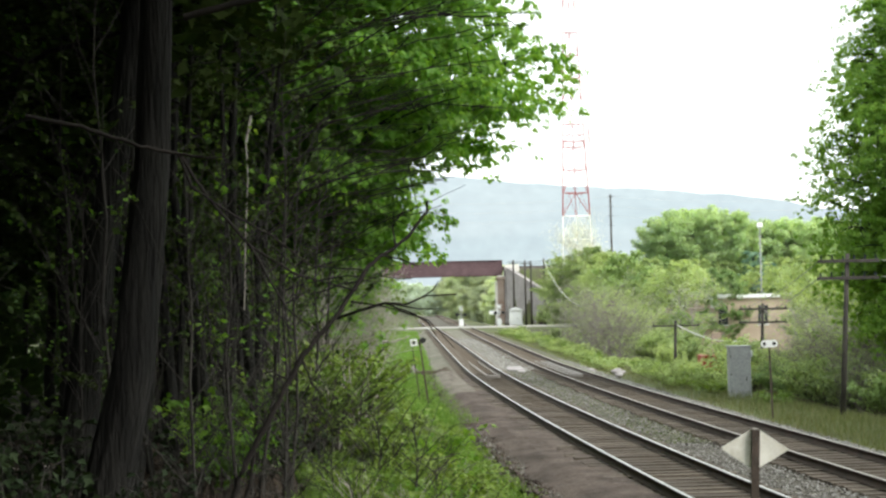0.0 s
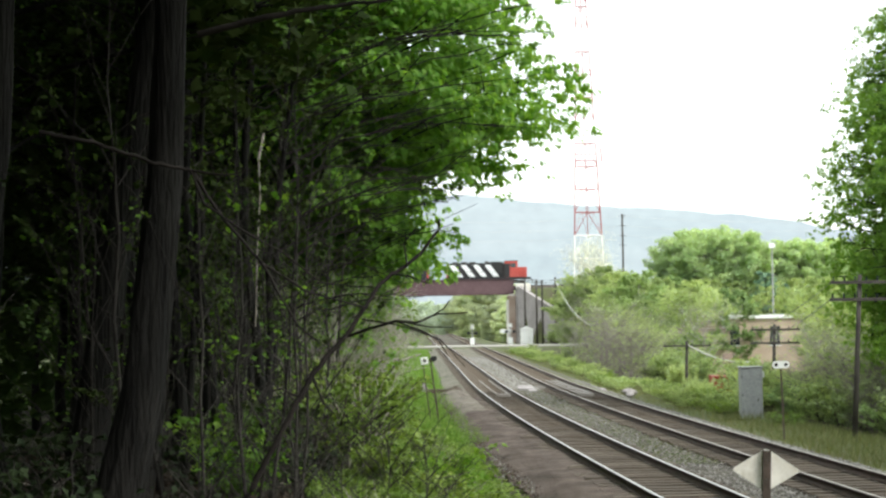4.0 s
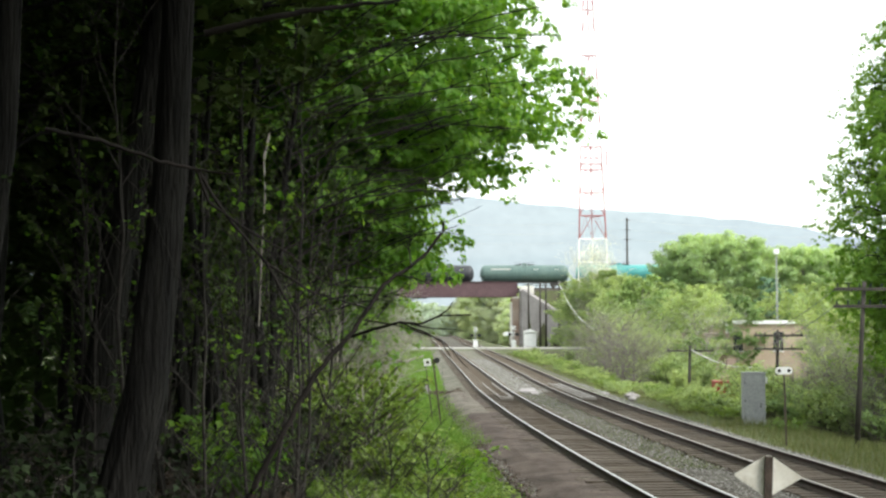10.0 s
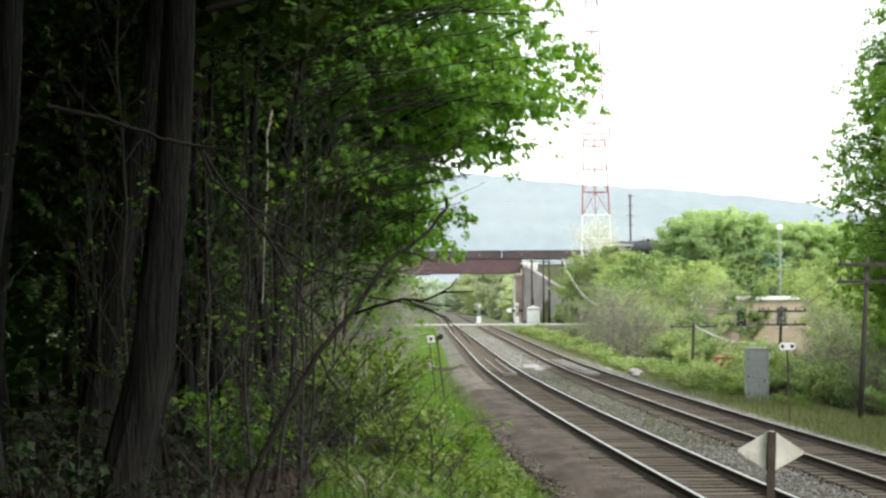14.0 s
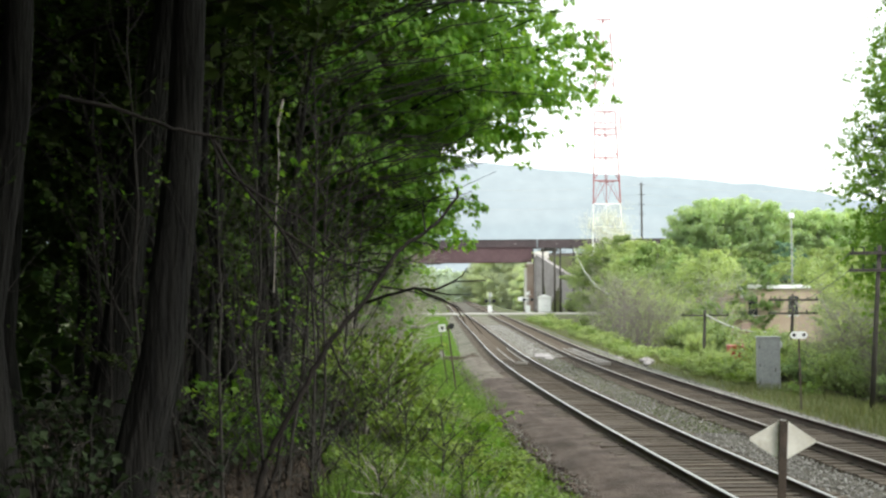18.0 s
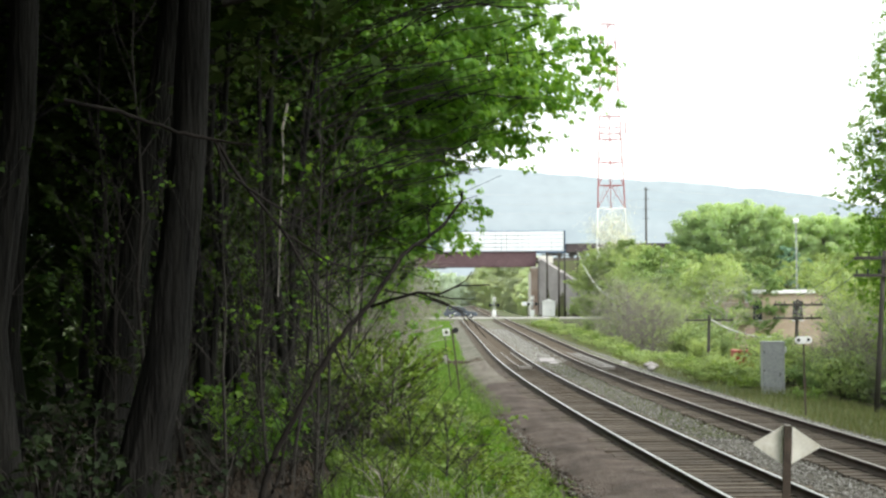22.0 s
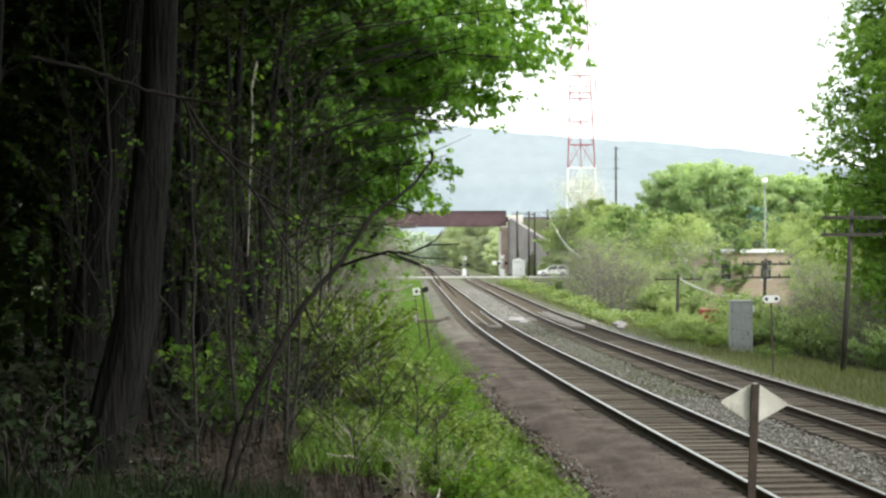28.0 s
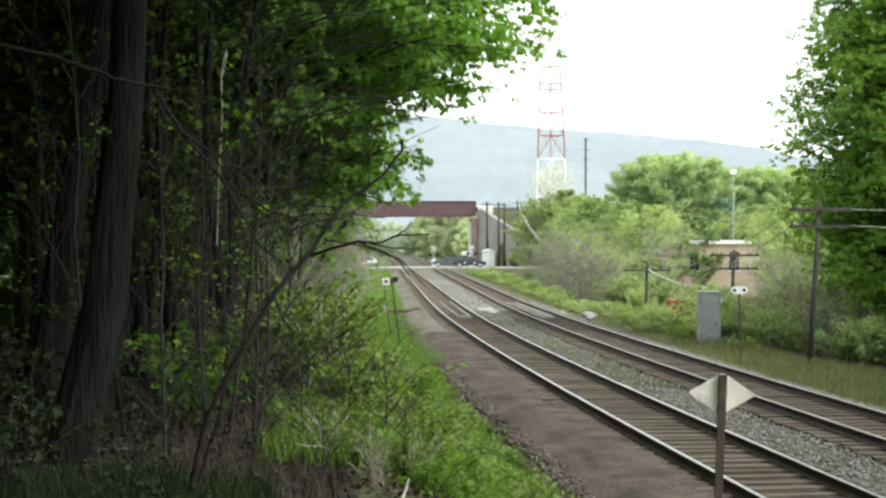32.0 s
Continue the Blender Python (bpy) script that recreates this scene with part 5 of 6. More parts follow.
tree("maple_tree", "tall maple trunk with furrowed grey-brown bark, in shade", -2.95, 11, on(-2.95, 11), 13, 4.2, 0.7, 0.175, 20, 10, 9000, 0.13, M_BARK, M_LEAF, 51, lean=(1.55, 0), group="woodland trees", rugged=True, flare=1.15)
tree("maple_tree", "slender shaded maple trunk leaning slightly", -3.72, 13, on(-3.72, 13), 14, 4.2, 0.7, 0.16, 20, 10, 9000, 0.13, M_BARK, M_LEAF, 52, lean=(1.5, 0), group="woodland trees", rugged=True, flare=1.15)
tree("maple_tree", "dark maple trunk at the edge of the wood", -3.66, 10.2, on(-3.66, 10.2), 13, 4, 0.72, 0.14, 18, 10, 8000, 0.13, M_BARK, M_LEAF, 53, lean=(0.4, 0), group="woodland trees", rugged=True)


def maple_reach(h, az):
    """Half widths shaped to fit the crown's outline from the camera; widest over the tracks."""
    w = float(np.interp(h, (2.4, 3.2, 3.8, 4.6, 4.9, 5.2, 5.6, 6.4, 7.1, 7.9, 9.0, 10.0, 11.2), (1.8, 2.4, 2.9, 3.1, 3.4, 4.5, 4.9, 5.3, 5.3, 4.9, 4.3, 3.0, 1.2)))
    return w * (0.6 + 0.4 * math.cos(az))


def rear_reach(h, az):
    w = float(np.interp(h, (2.0, 3.2, 4.2, 5.0, 7.0, 9.0, 12.5), (1.3, 2.3, 3.1, 3.5, 3.5, 2.9, 1.0)))
    return w * (0.75 + 0.25 * math.cos(az))


sprayed("maple_tree", "leafy maple overhanging the bank, fresh green leaves", -4.0, 23.5, on(-4.0, 23.5), 11.4, 0.15, maple_reach, 2.5, 190, 6, 200000, 0.105, 0.6, M_BARK, M_LEAF, 61, group="woodland trees", droop=0.2, face=-0.1)
sprayed("maple_tree", "leafy maple standing behind others on the bank", -4.6, 33, on(-4.6, 33), 12.0, 0.14, rear_reach, 2.0, 90, 6, 80000, 0.13, 0.72, M_BARK, M_LEAF, 63, group="woodland trees", droop=0.4, lobes=False)
for k, (x, y, h, r, c0, n, lb, nl) in enumerate(((-4.8, 18, 11.5, 3.2, 0.3, 2600, 0.6, 60), (-5.6, 27, 13, 4.4, 0.3, 30000, 0.8, 50), (-6.3, 39, 12, 4.6, 0.36, 30000, 0.8, 44))):
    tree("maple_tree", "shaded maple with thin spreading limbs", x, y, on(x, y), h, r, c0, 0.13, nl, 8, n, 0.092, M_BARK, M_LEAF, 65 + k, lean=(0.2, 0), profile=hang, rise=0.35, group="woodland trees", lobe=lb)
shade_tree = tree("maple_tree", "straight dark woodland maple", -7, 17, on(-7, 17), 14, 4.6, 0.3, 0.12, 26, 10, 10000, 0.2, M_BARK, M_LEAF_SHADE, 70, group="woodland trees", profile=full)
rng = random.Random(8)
# Copies beside and behind the camera are out of view, added to cast shade.
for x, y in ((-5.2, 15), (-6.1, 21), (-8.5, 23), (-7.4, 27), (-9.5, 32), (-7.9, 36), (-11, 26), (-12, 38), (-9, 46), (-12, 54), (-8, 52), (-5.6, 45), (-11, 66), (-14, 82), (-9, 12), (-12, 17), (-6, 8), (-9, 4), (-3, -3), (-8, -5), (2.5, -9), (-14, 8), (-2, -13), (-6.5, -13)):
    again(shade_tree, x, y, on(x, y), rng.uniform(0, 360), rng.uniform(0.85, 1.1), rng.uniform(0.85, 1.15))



def wood_mass(name, label, n, seed, x0, x1, y0, y1, z0, z1, size):
    """Deep leafage of the wood where no single tree can be told apart; also unseen light blockers."""
    rg = np.random.default_rng(seed)
    p = np.stack([rg.uniform(x0, x1, n), rg.uniform(y0, y1, n), rg.uniform(z0, z1, n)], 1)
    p[:, 2] += np.array([max(0.0, land(x, y)) for x, y in p[:, :2]]) * 0.8
    v, f = leaves(rg, p, size, 0.4)
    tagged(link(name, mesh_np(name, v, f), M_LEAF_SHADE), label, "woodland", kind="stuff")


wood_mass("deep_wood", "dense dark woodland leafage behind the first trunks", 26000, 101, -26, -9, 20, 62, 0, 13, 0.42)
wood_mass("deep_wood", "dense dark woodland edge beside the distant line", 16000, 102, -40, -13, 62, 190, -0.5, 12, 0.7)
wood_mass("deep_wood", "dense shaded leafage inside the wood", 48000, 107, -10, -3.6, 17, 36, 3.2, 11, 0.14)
# Overhead leaf masses, mostly above the view, added to block skylight.
wood_mass("wood_roof", "leaf canopy added high over the wood to darken it", 26000, 103, -24, -3.2, 8, 36, 8.5, 13.5, 0.4)
wood_mass("wood_roof", "unseen leaf canopy added over the bank to shade the trunks", 38000, 106, -24, 2.5, -14, 14.5, 7.2, 12.5, 0.42)
# These three masses lie almost wholly out of view and serve as light blockers.
wood_mass("deep_wood", "unseen leaf mass behind the camera, added to block light", 26000, 104, -26, 5, -24, -5, 0, 13, 0.5)
wood_mass("deep_wood", "unseen leaf mass across the cutting, added to block low sky", 22000, 108, 16, 40, -40, 38, -1, 14, 0.6)
wood_mass("deep_wood", "leaf mass beside the bank, added to block light", 14000, 105, -24, -7.5, -6, 22, 0, 10, 0.42)

# a young maple whose thin bare boughs fan out towards the light
def fanned_maple(x, y, n, seed):
    rg = np.random.default_rng(seed)
    ob = empty("young_maple", x, y, on(x, y))
    trunk = bent(rg, (0, 0, -0.1), (0.5, 0, 8.0), 10, 0.05)
    v, f = tubes([(trunk, np.linspace(0.05, 0.02, 10))], 8)
    link("trunk", mesh_np("trunk", v, f, True), M_BARK, ob)
    twigs = []
    for k in range(n):
        h = 1.9 + 3.6 * k / n
        q = np.array([np.interp(h, trunk[:, 2], trunk[:, j]) for j in range(3)])
        ln = rg.uniform(1.5, 3.2) * (0.75 + 0.5 * k / n)
        e = q + np.array([ln, rg.uniform(-0.35, 0.5) * ln, ln * rg.uniform(0.12, 0.55)])
        p = bent(rg, q, e, 9, 0.035, 0.18)
        v, f = tubes([(p, np.linspace(0.014, 0.004, 9))], 5)
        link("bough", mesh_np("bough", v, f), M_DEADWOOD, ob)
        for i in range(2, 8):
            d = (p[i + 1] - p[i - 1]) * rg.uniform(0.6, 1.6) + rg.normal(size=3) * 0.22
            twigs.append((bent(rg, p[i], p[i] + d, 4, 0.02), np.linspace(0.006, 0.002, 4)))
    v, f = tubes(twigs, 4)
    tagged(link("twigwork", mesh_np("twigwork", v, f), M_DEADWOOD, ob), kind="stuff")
    tagged(ob, "young maple with thin bare boughs fanning out to the light", "tree", "slim maples")


fanned_maple(-2.75, 17.5, 17, 86)
fanned_maple(-3.1, 19.5, 13, 87)

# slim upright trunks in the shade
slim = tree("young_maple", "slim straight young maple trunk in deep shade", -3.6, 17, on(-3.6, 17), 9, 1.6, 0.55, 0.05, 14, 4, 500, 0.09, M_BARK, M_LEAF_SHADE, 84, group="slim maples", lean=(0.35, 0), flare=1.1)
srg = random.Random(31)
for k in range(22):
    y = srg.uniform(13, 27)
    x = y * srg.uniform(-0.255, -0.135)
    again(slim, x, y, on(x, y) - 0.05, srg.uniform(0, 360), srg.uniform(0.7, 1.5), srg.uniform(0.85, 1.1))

# thin stems and brush at the wood's edge
sap = tree("sapling", "thin bare-stemmed sapling with sparse leaves in shade", -1.9, 12.5, on(-1.9, 12.5), 4.6, 0.95, 0.15, 0.02, 20, 4, 330, 0.06, M_STEM, M_LEAF_SHADE, 81, rise=1.1, group="saplings", category="sapling", lean=(0.3, 0.1), tight=0.07)
sap2 = tree("sapling", "thin leaning sapling with a few yellow-green leaves", -2.3, 14, on(-2.3, 14), 3.6, 0.9, 0.08, 0.016, 20, 4, 80, 0.055, M_STEM, M_LEAF, 82, rise=1.0, group="saplings", category="sapling", lean=(-0.2, 0.1), tight=0.07)
for k in range(64):
    y = rng.uniform(10, 30)
    x = rng.uniform(-0.105 * y - 3.2, -0.075 * y - 0.6)
    again(sap if k % 3 else sap2, x, y, on(x, y) - 0.05, rng.uniform(0, 360), rng.uniform(0.75, 1.35))
brush = tree("brush", "tangled grey-brown brush at the wood's edge", -3.2, 30, on(-3.2, 30), 3.6, 1.5, 0.02, 0.025, 40, 16, 260, 0.08, M_BRUSH, M_LEAF_SHRUB, 83, profile=full, rise=1.0, group="edge brush", category="bush", spread=0.5)
for x, y, s in ((-2.6, 26, 0.85), (-3.4, 34, 1.1), (-2.9, 38, 0.95), (-3.9, 43, 1.1), (-3.2, 47, 0.8), (-4.6, 50, 1.1), (-4.6, 57, 1.1), (-2.2, 21, 0.8), (-5.6, 64, 1.0), (-3.3, 22, 1.0), (-4, 28, 1.1), (-3.0, 29, 1.0), (-3.6, 31, 1.1), (-3.4, 36, 1.1), (-4.2, 38, 1.2), (-4.4, 46, 1.2), (-5.0, 54, 1.3), (-3.6, 40, 1.1), (-5.4, 60, 1.2), (-2.5, 24, 0.9), (-6, 70, 1.3), (-6.8, 80, 1.3)):
    again(brush, x, y, on(x, y) - 0.05, rng.uniform(0, 360), s)

brg = random.Random(77)
for k in range(44):
    y = brg.uniform(24, 95)
    x = -0.05 * y - 1.35 - brg.uniform(0, 0.045) * y
    again(brush, x, y, on(x, y) - 0.05, brg.uniform(0, 360), brg.uniform(0.8, 1.15), brg.uniform(0.65, 0.95))

for k in range(26):
    y = 40 + 1.7 * k
    x = y * brg.uniform(-0.112, -0.076)
    again(brush, x, y, on(x, y) - 0.05, brg.uniform(0, 360), brg.uniform(1.0, 1.4), brg.uniform(0.8, 1.2))

# leafy shrubs down the bank
shrub = weed("bank_shrub", "yellow-green leafy shrub on the bank", 0.8, 1.0, 22, 430, 0.1, M_TWIG, M_LEAF_SHRUB, 91, "bank shrubs")
shrub2 = weed("bank_shrub", "green bramble-like shrub on the bank", 0.9, 0.8, 22, 400, 0.105, M_TWIG, M_LEAF_OAK, 92, "bank shrubs")
shrub3 = weed("bank_shrub", "thin twiggy shrub with small pale leaves on the bank", 0.7, 1.15, 26, 210, 0.07, M_BRUSH, M_LEAF_SHRUB, 93, "bank shrubs")
shrub.matrix_basis, shrub2.matrix_basis, shrub3.matrix_basis = pose(-3.9, 27, on(-3.9, 27)), pose(-4.4, 31, on(-4.4, 31)), pose(-3.0, 22, on(-3.0, 22))
for k in range(330):
    y = 10.5 + 33 * (k / 330) ** 1.1
    u = rng.uniform(0.0, 1.0)
    x = c1(y) - 2.95 - u * (3.6 if y < 30 else 3.0)
    lumpy = 0.75 + 0.7 * noise.noise(Vector((x * 0.8, y * 0.45, 2)))
    q = (0.3 + 0.5 * smooth(0.15, 0.7, u)) * rng.uniform(0.65, 1.3) * lumpy * (0.7 + 0.3 * smooth(13, 22, y))
    w = noise.noise(Vector((x * 0.5, y * 0.3, 9))) + rng.uniform(-0.2, 0.2)
    again(shrub if w > -0.02 else shrub2 if w > -0.28 else shrub3, x, y, on(x, y) - 0.06, rng.uniform(0, 360), q, q * rng.uniform(0.75, 1.05))
tall_shrub = weed("bank_shrub", "tall airy shrub with small fresh leaves on the bank top", 0.85, 1.15, 34, 1100, 0.062, M_TWIG, M_LEAF_SHRUB, 96, "bank shrubs")
tall_shrub.matrix_basis = pose(-2.9, 25, on(-2.9, 25))
for k in range(46):
    y = 17 + 20 * (k / 46)
    x = y * rng.uniform(-0.135, -0.075) - 0.2
    q = rng.uniform(0.9, 1.5)
    again(shrub3 if k % 3 == 1 else tall_shrub, x, y, on(x, y) - 0.06, rng.uniform(0, 360), q, q * rng.uniform(0.8, 1.2))
for x, y, q in ((-2.5, 14, 1.0), (-2.25, 13.2, 0.9), (-2.85, 15.6, 1.2), (-2.6, 17, 1.2)):
    again(shrub2, x, y, on(x, y) - 0.05, 97 * x * y, q * 0.75, q)
fern = weed("understorey_plant", "low leafy plant in deep shade under the trees", 0.5, 0.7, 12, 130, 0.07, M_STEM, M_LEAF_DEEPSHADE, 94, "understorey plants", "plant")
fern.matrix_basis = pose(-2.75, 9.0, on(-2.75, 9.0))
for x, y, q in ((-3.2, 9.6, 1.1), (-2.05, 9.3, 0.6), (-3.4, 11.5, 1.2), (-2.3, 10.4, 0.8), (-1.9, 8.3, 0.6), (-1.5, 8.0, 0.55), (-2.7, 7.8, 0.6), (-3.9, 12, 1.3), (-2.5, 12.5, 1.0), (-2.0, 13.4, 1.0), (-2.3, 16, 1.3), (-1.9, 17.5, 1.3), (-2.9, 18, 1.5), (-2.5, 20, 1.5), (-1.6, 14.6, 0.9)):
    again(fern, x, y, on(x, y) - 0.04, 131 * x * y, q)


def scatter(name, label, n, seed, region, size, material, category, blade=False):
    """Loose small growth over a patch of ground, as one mass."""
    rg = np.random.default_rng(seed)
    pts = []
    while len(pts) < n:
        x, y = region(rg)
        pts.append((x, y, land(x, y)))
    p = np.array(pts)
    if not blade:
        p[:, 2] += rg.uniform(0.0, min(0.22, 3.2 * size) if category == "weeds" else 0.06, n)
        v, f = leaves(rg, p, size, 0.25)
    else:
        h = size * rg.uniform(0.5, 1.4, (n, 1))
        a = rg.uniform(0, 2 * np.pi, n)
        d = np.stack([np.cos(a), np.sin(a), np.zeros(n)], 1)
        tip = p + np.concatenate([rg.normal(size=(n, 2)) * 0.3 * h, h], 1)
        w = 0.02 * h + 0.004
        v = np.stack([p - d * w, p + d * w, tip], 1).reshape(-1, 3)
        f = np.arange(3 * n).reshape(-1, 3)
    tagged(link(name, mesh_np(name, v, f), material), label, category, kind="stuff")


def bank_region(rg):
    y = 11 + 48 * rg.uniform() ** 1.5
    return c1(y) - 2.62 - 0.25 * noise.noise(Vector((0, y * 0.35, 5))) - 4.4 * rg.uniform() ** 0.8, y


def litter_region(rg):
    y = 7.5 + 16 * rg.uniform()
    return c1(y) - rg.uniform(5.2, 13), y


def verge_region(rg):
    y = 30 + 160 * rg.uniform() ** 1.5
    return c2(y) + 2.9 + rg.uniform(0, 3.6), y


def left_verge(rg):
    y = 42 + 150 * rg.uniform() ** 1.3
    return c1(y) - 2.3 - rg.uniform(0, 4.5), y


scatter("grass", "mixed grass and weeds covering the bank", 26000, 1, bank_region, 0.22, M_GRASS, "grass", True)
def patchy_bank(rg):
    while True:
        x, y = bank_region(rg)
        if noise.noise(Vector((x * 0.9, y * 0.5, 4))) + 0.4 * rg.uniform() > 0.1:
            return x, y


scatter("weeds", "small broad weed leaves over the bank", 46000, 2, patchy_bank, 0.07, M_LEAF_SHRUB, "weeds")
def six_foot_weeds(rg):
    y = 34 + 90 * rg.uniform() ** 1.4
    return c1(y) + 1.2 + 1.4 * rg.uniform() + 0.25 * noise.noise(Vector((0, y * 0.2, 0))), y


def path_weeds(rg):
    y = 16 + 50 * rg.uniform() ** 1.3
    return c1(y) - 2.5 + 0.35 * rg.normal() * rg.uniform(), y


scatter("weeds", "straggling weeds along the path edge", 5000, 10, path_weeds, 0.05, M_LEAF_SHRUB, "weeds")
scatter("weeds", "thin green weeds between the tracks", 22000, 6, six_foot_weeds, 0.04, M_DRYGRASS, "weeds")
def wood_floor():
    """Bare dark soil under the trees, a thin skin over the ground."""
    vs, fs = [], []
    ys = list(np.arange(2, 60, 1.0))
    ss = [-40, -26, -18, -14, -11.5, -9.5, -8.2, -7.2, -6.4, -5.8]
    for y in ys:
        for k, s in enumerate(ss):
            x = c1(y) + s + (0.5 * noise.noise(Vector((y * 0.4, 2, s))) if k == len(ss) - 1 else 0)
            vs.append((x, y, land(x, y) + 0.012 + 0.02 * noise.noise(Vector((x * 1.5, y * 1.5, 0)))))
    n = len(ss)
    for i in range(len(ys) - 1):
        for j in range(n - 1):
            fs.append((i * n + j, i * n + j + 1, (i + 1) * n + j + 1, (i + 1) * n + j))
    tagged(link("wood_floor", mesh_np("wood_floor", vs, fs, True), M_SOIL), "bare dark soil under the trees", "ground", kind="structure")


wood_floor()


def floor_region(rg):
    y = 7.2 + 2.6 * rg.uniform()
    return y * rg.uniform(-0.34, -0.12), y


def stalk_region(rg):
    y = 9 + 6 * rg.uniform()
    return y * rg.uniform(-0.2, -0.07), y


scatter("grass", "dark shaded grass at the foot of the trees", 4200, 8, floor_region, 0.24, M_LEAF_DEEPSHADE, "grass", True)
scatter("dry_stalks", "dry brown stalks and dead weeds under the trees", 600, 9, stalk_region, 0.22, M_LITTER, "dry stalks", True)
dead = tree("dead_shrub", "small leafless dead shrub with brown twigs", -1.2, 12, on(-1.2, 12), 0.9, 0.6, 0.02, 0.01, 16, 10, 0, 0.05, M_STEM, M_LITTER, 95, profile=full, rise=1.0, group="dead shrubs", category="shrub", spread=0.5)
for x, y, q in ((-0.9, 10.6, 0.7), (-1.6, 10.2, 0.8), (-0.5, 12.2, 0.9), (-1.9, 12.6, 1.1), (-1.5, 11.4, 1.0), (-0.3, 11.0, 0.7), (-0.9, 13.6, 1.0), (-2.4, 12.0, 0.9), (-2.2, 15, 1.2), (-1.3, 16.5, 1.2)):
    again(dead, x, y, on(x, y) - 0.03, 131 * x * y, q)
wrg = np.random.default_rng(55)
for k in range(70):
    y = wrg.uniform(8.5, 18)
    x = c1(y) - wrg.uniform(5.3, 10)
    a, ln = wrg.uniform(0, 2 * math.pi), wrg.uniform(0.3, 1.1)
    q = bent(wrg, (0, 0, 0.02), (math.cos(a) * ln, math.sin(a) * ln, wrg.uniform(0.0, 0.3) * ln), 6, 0.02)
    v, f = tubes([(q, np.linspace(0.012, 0.004, 6) * wrg.uniform(0.6, 1.4))], 5)
    ob = link("fallen_stick", mesh_np("fallen_stick", v, f, True), M_TWIG if k % 5 else M_BRUSH)
    ob.location = (x, y, land(x, y) + 0.01)
    tagged(ob, "dry fallen stick on the leaf litter", "stick", "fallen sticks")
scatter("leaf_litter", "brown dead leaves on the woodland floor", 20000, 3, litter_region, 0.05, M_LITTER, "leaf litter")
scatter("grass", "rough mixed grass on the verge beyond the tracks", 16000, 4, verge_region, 0.3, M_DRYGRASS, "grass", True)
def slope_region(rg):
    y = 30 + 26 * rg.uniform()
    return c2(y) + 3.4 + 6.5 * rg.uniform() ** 0.8, y


scatter("grass", "rough green grass on the slope below the oaks", 12000, 11, slope_region, 0.3, M_DRYGRASS, "grass", True)
scatter("weeds", "bright low weeds on the verge near the crossing", 30000, 12, left_verge, 0.08, M_GRASS, "weeds")
scatter("grass", "bright green grass beside the tracks near the crossing", 42000, 5, left_verge, 0.36, M_GRASS, "grass", True)


# dead limbs in front of the wood
def dead_limb(name, label, paths, material):
    ob = tagged(empty(name), label, "dead branch")
    for nm, pts, r0, r1 in paths:
        rg = np.random.default_rng(len(pts) * 31 + int(r0 * 1e4))
        p = np.array(pts, float)
        t = np.linspace(0, len(p) - 1, 6 * (len(p) - 1) + 1)
        q = np.stack([np.interp(t, np.arange(len(p)), p[:, k]) for k in range(3)], 1)
        q[1:-1] += rg.normal(size=(len(q) - 2, 3)) * r0 * 0.16
        v, f = tubes([(q, np.linspace(r0, r1, len(q)))], 7)
        link(nm, mesh_np(nm, v, f, True), material, ob)
    return ob


def eye(b, e, d):
    """A place at bearing b and elevation e (both as slopes) and distance d from where the camera stands."""
    return (b * d, d, EYE + e * d)


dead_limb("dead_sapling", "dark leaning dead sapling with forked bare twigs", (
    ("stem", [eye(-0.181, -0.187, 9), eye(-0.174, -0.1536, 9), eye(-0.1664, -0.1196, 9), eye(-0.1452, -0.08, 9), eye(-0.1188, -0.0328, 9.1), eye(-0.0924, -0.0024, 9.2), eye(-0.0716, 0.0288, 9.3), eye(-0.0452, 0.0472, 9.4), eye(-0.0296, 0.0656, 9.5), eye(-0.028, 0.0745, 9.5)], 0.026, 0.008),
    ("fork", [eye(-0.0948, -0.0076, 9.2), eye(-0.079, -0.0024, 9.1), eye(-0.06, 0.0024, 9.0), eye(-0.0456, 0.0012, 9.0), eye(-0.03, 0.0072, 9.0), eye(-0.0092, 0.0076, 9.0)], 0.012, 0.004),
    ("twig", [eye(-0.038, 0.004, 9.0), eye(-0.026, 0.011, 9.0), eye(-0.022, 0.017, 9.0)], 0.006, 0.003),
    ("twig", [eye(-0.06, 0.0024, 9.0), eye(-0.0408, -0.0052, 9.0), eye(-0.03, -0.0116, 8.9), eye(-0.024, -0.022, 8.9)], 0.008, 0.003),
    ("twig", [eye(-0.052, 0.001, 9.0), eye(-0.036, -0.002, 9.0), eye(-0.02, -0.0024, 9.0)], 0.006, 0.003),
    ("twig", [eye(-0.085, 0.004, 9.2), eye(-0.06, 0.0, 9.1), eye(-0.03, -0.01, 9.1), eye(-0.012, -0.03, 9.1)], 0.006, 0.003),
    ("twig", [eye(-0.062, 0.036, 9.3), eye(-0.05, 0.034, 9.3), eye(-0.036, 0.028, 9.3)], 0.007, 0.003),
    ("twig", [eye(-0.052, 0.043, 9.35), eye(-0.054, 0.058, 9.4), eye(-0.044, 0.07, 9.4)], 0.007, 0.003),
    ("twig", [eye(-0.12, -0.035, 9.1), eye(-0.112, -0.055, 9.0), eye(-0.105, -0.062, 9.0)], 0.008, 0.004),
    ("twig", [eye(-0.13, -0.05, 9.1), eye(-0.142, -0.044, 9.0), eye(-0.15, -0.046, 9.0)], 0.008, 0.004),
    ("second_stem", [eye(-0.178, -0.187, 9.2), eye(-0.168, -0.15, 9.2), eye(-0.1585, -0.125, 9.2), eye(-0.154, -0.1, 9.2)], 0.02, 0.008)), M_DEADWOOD)
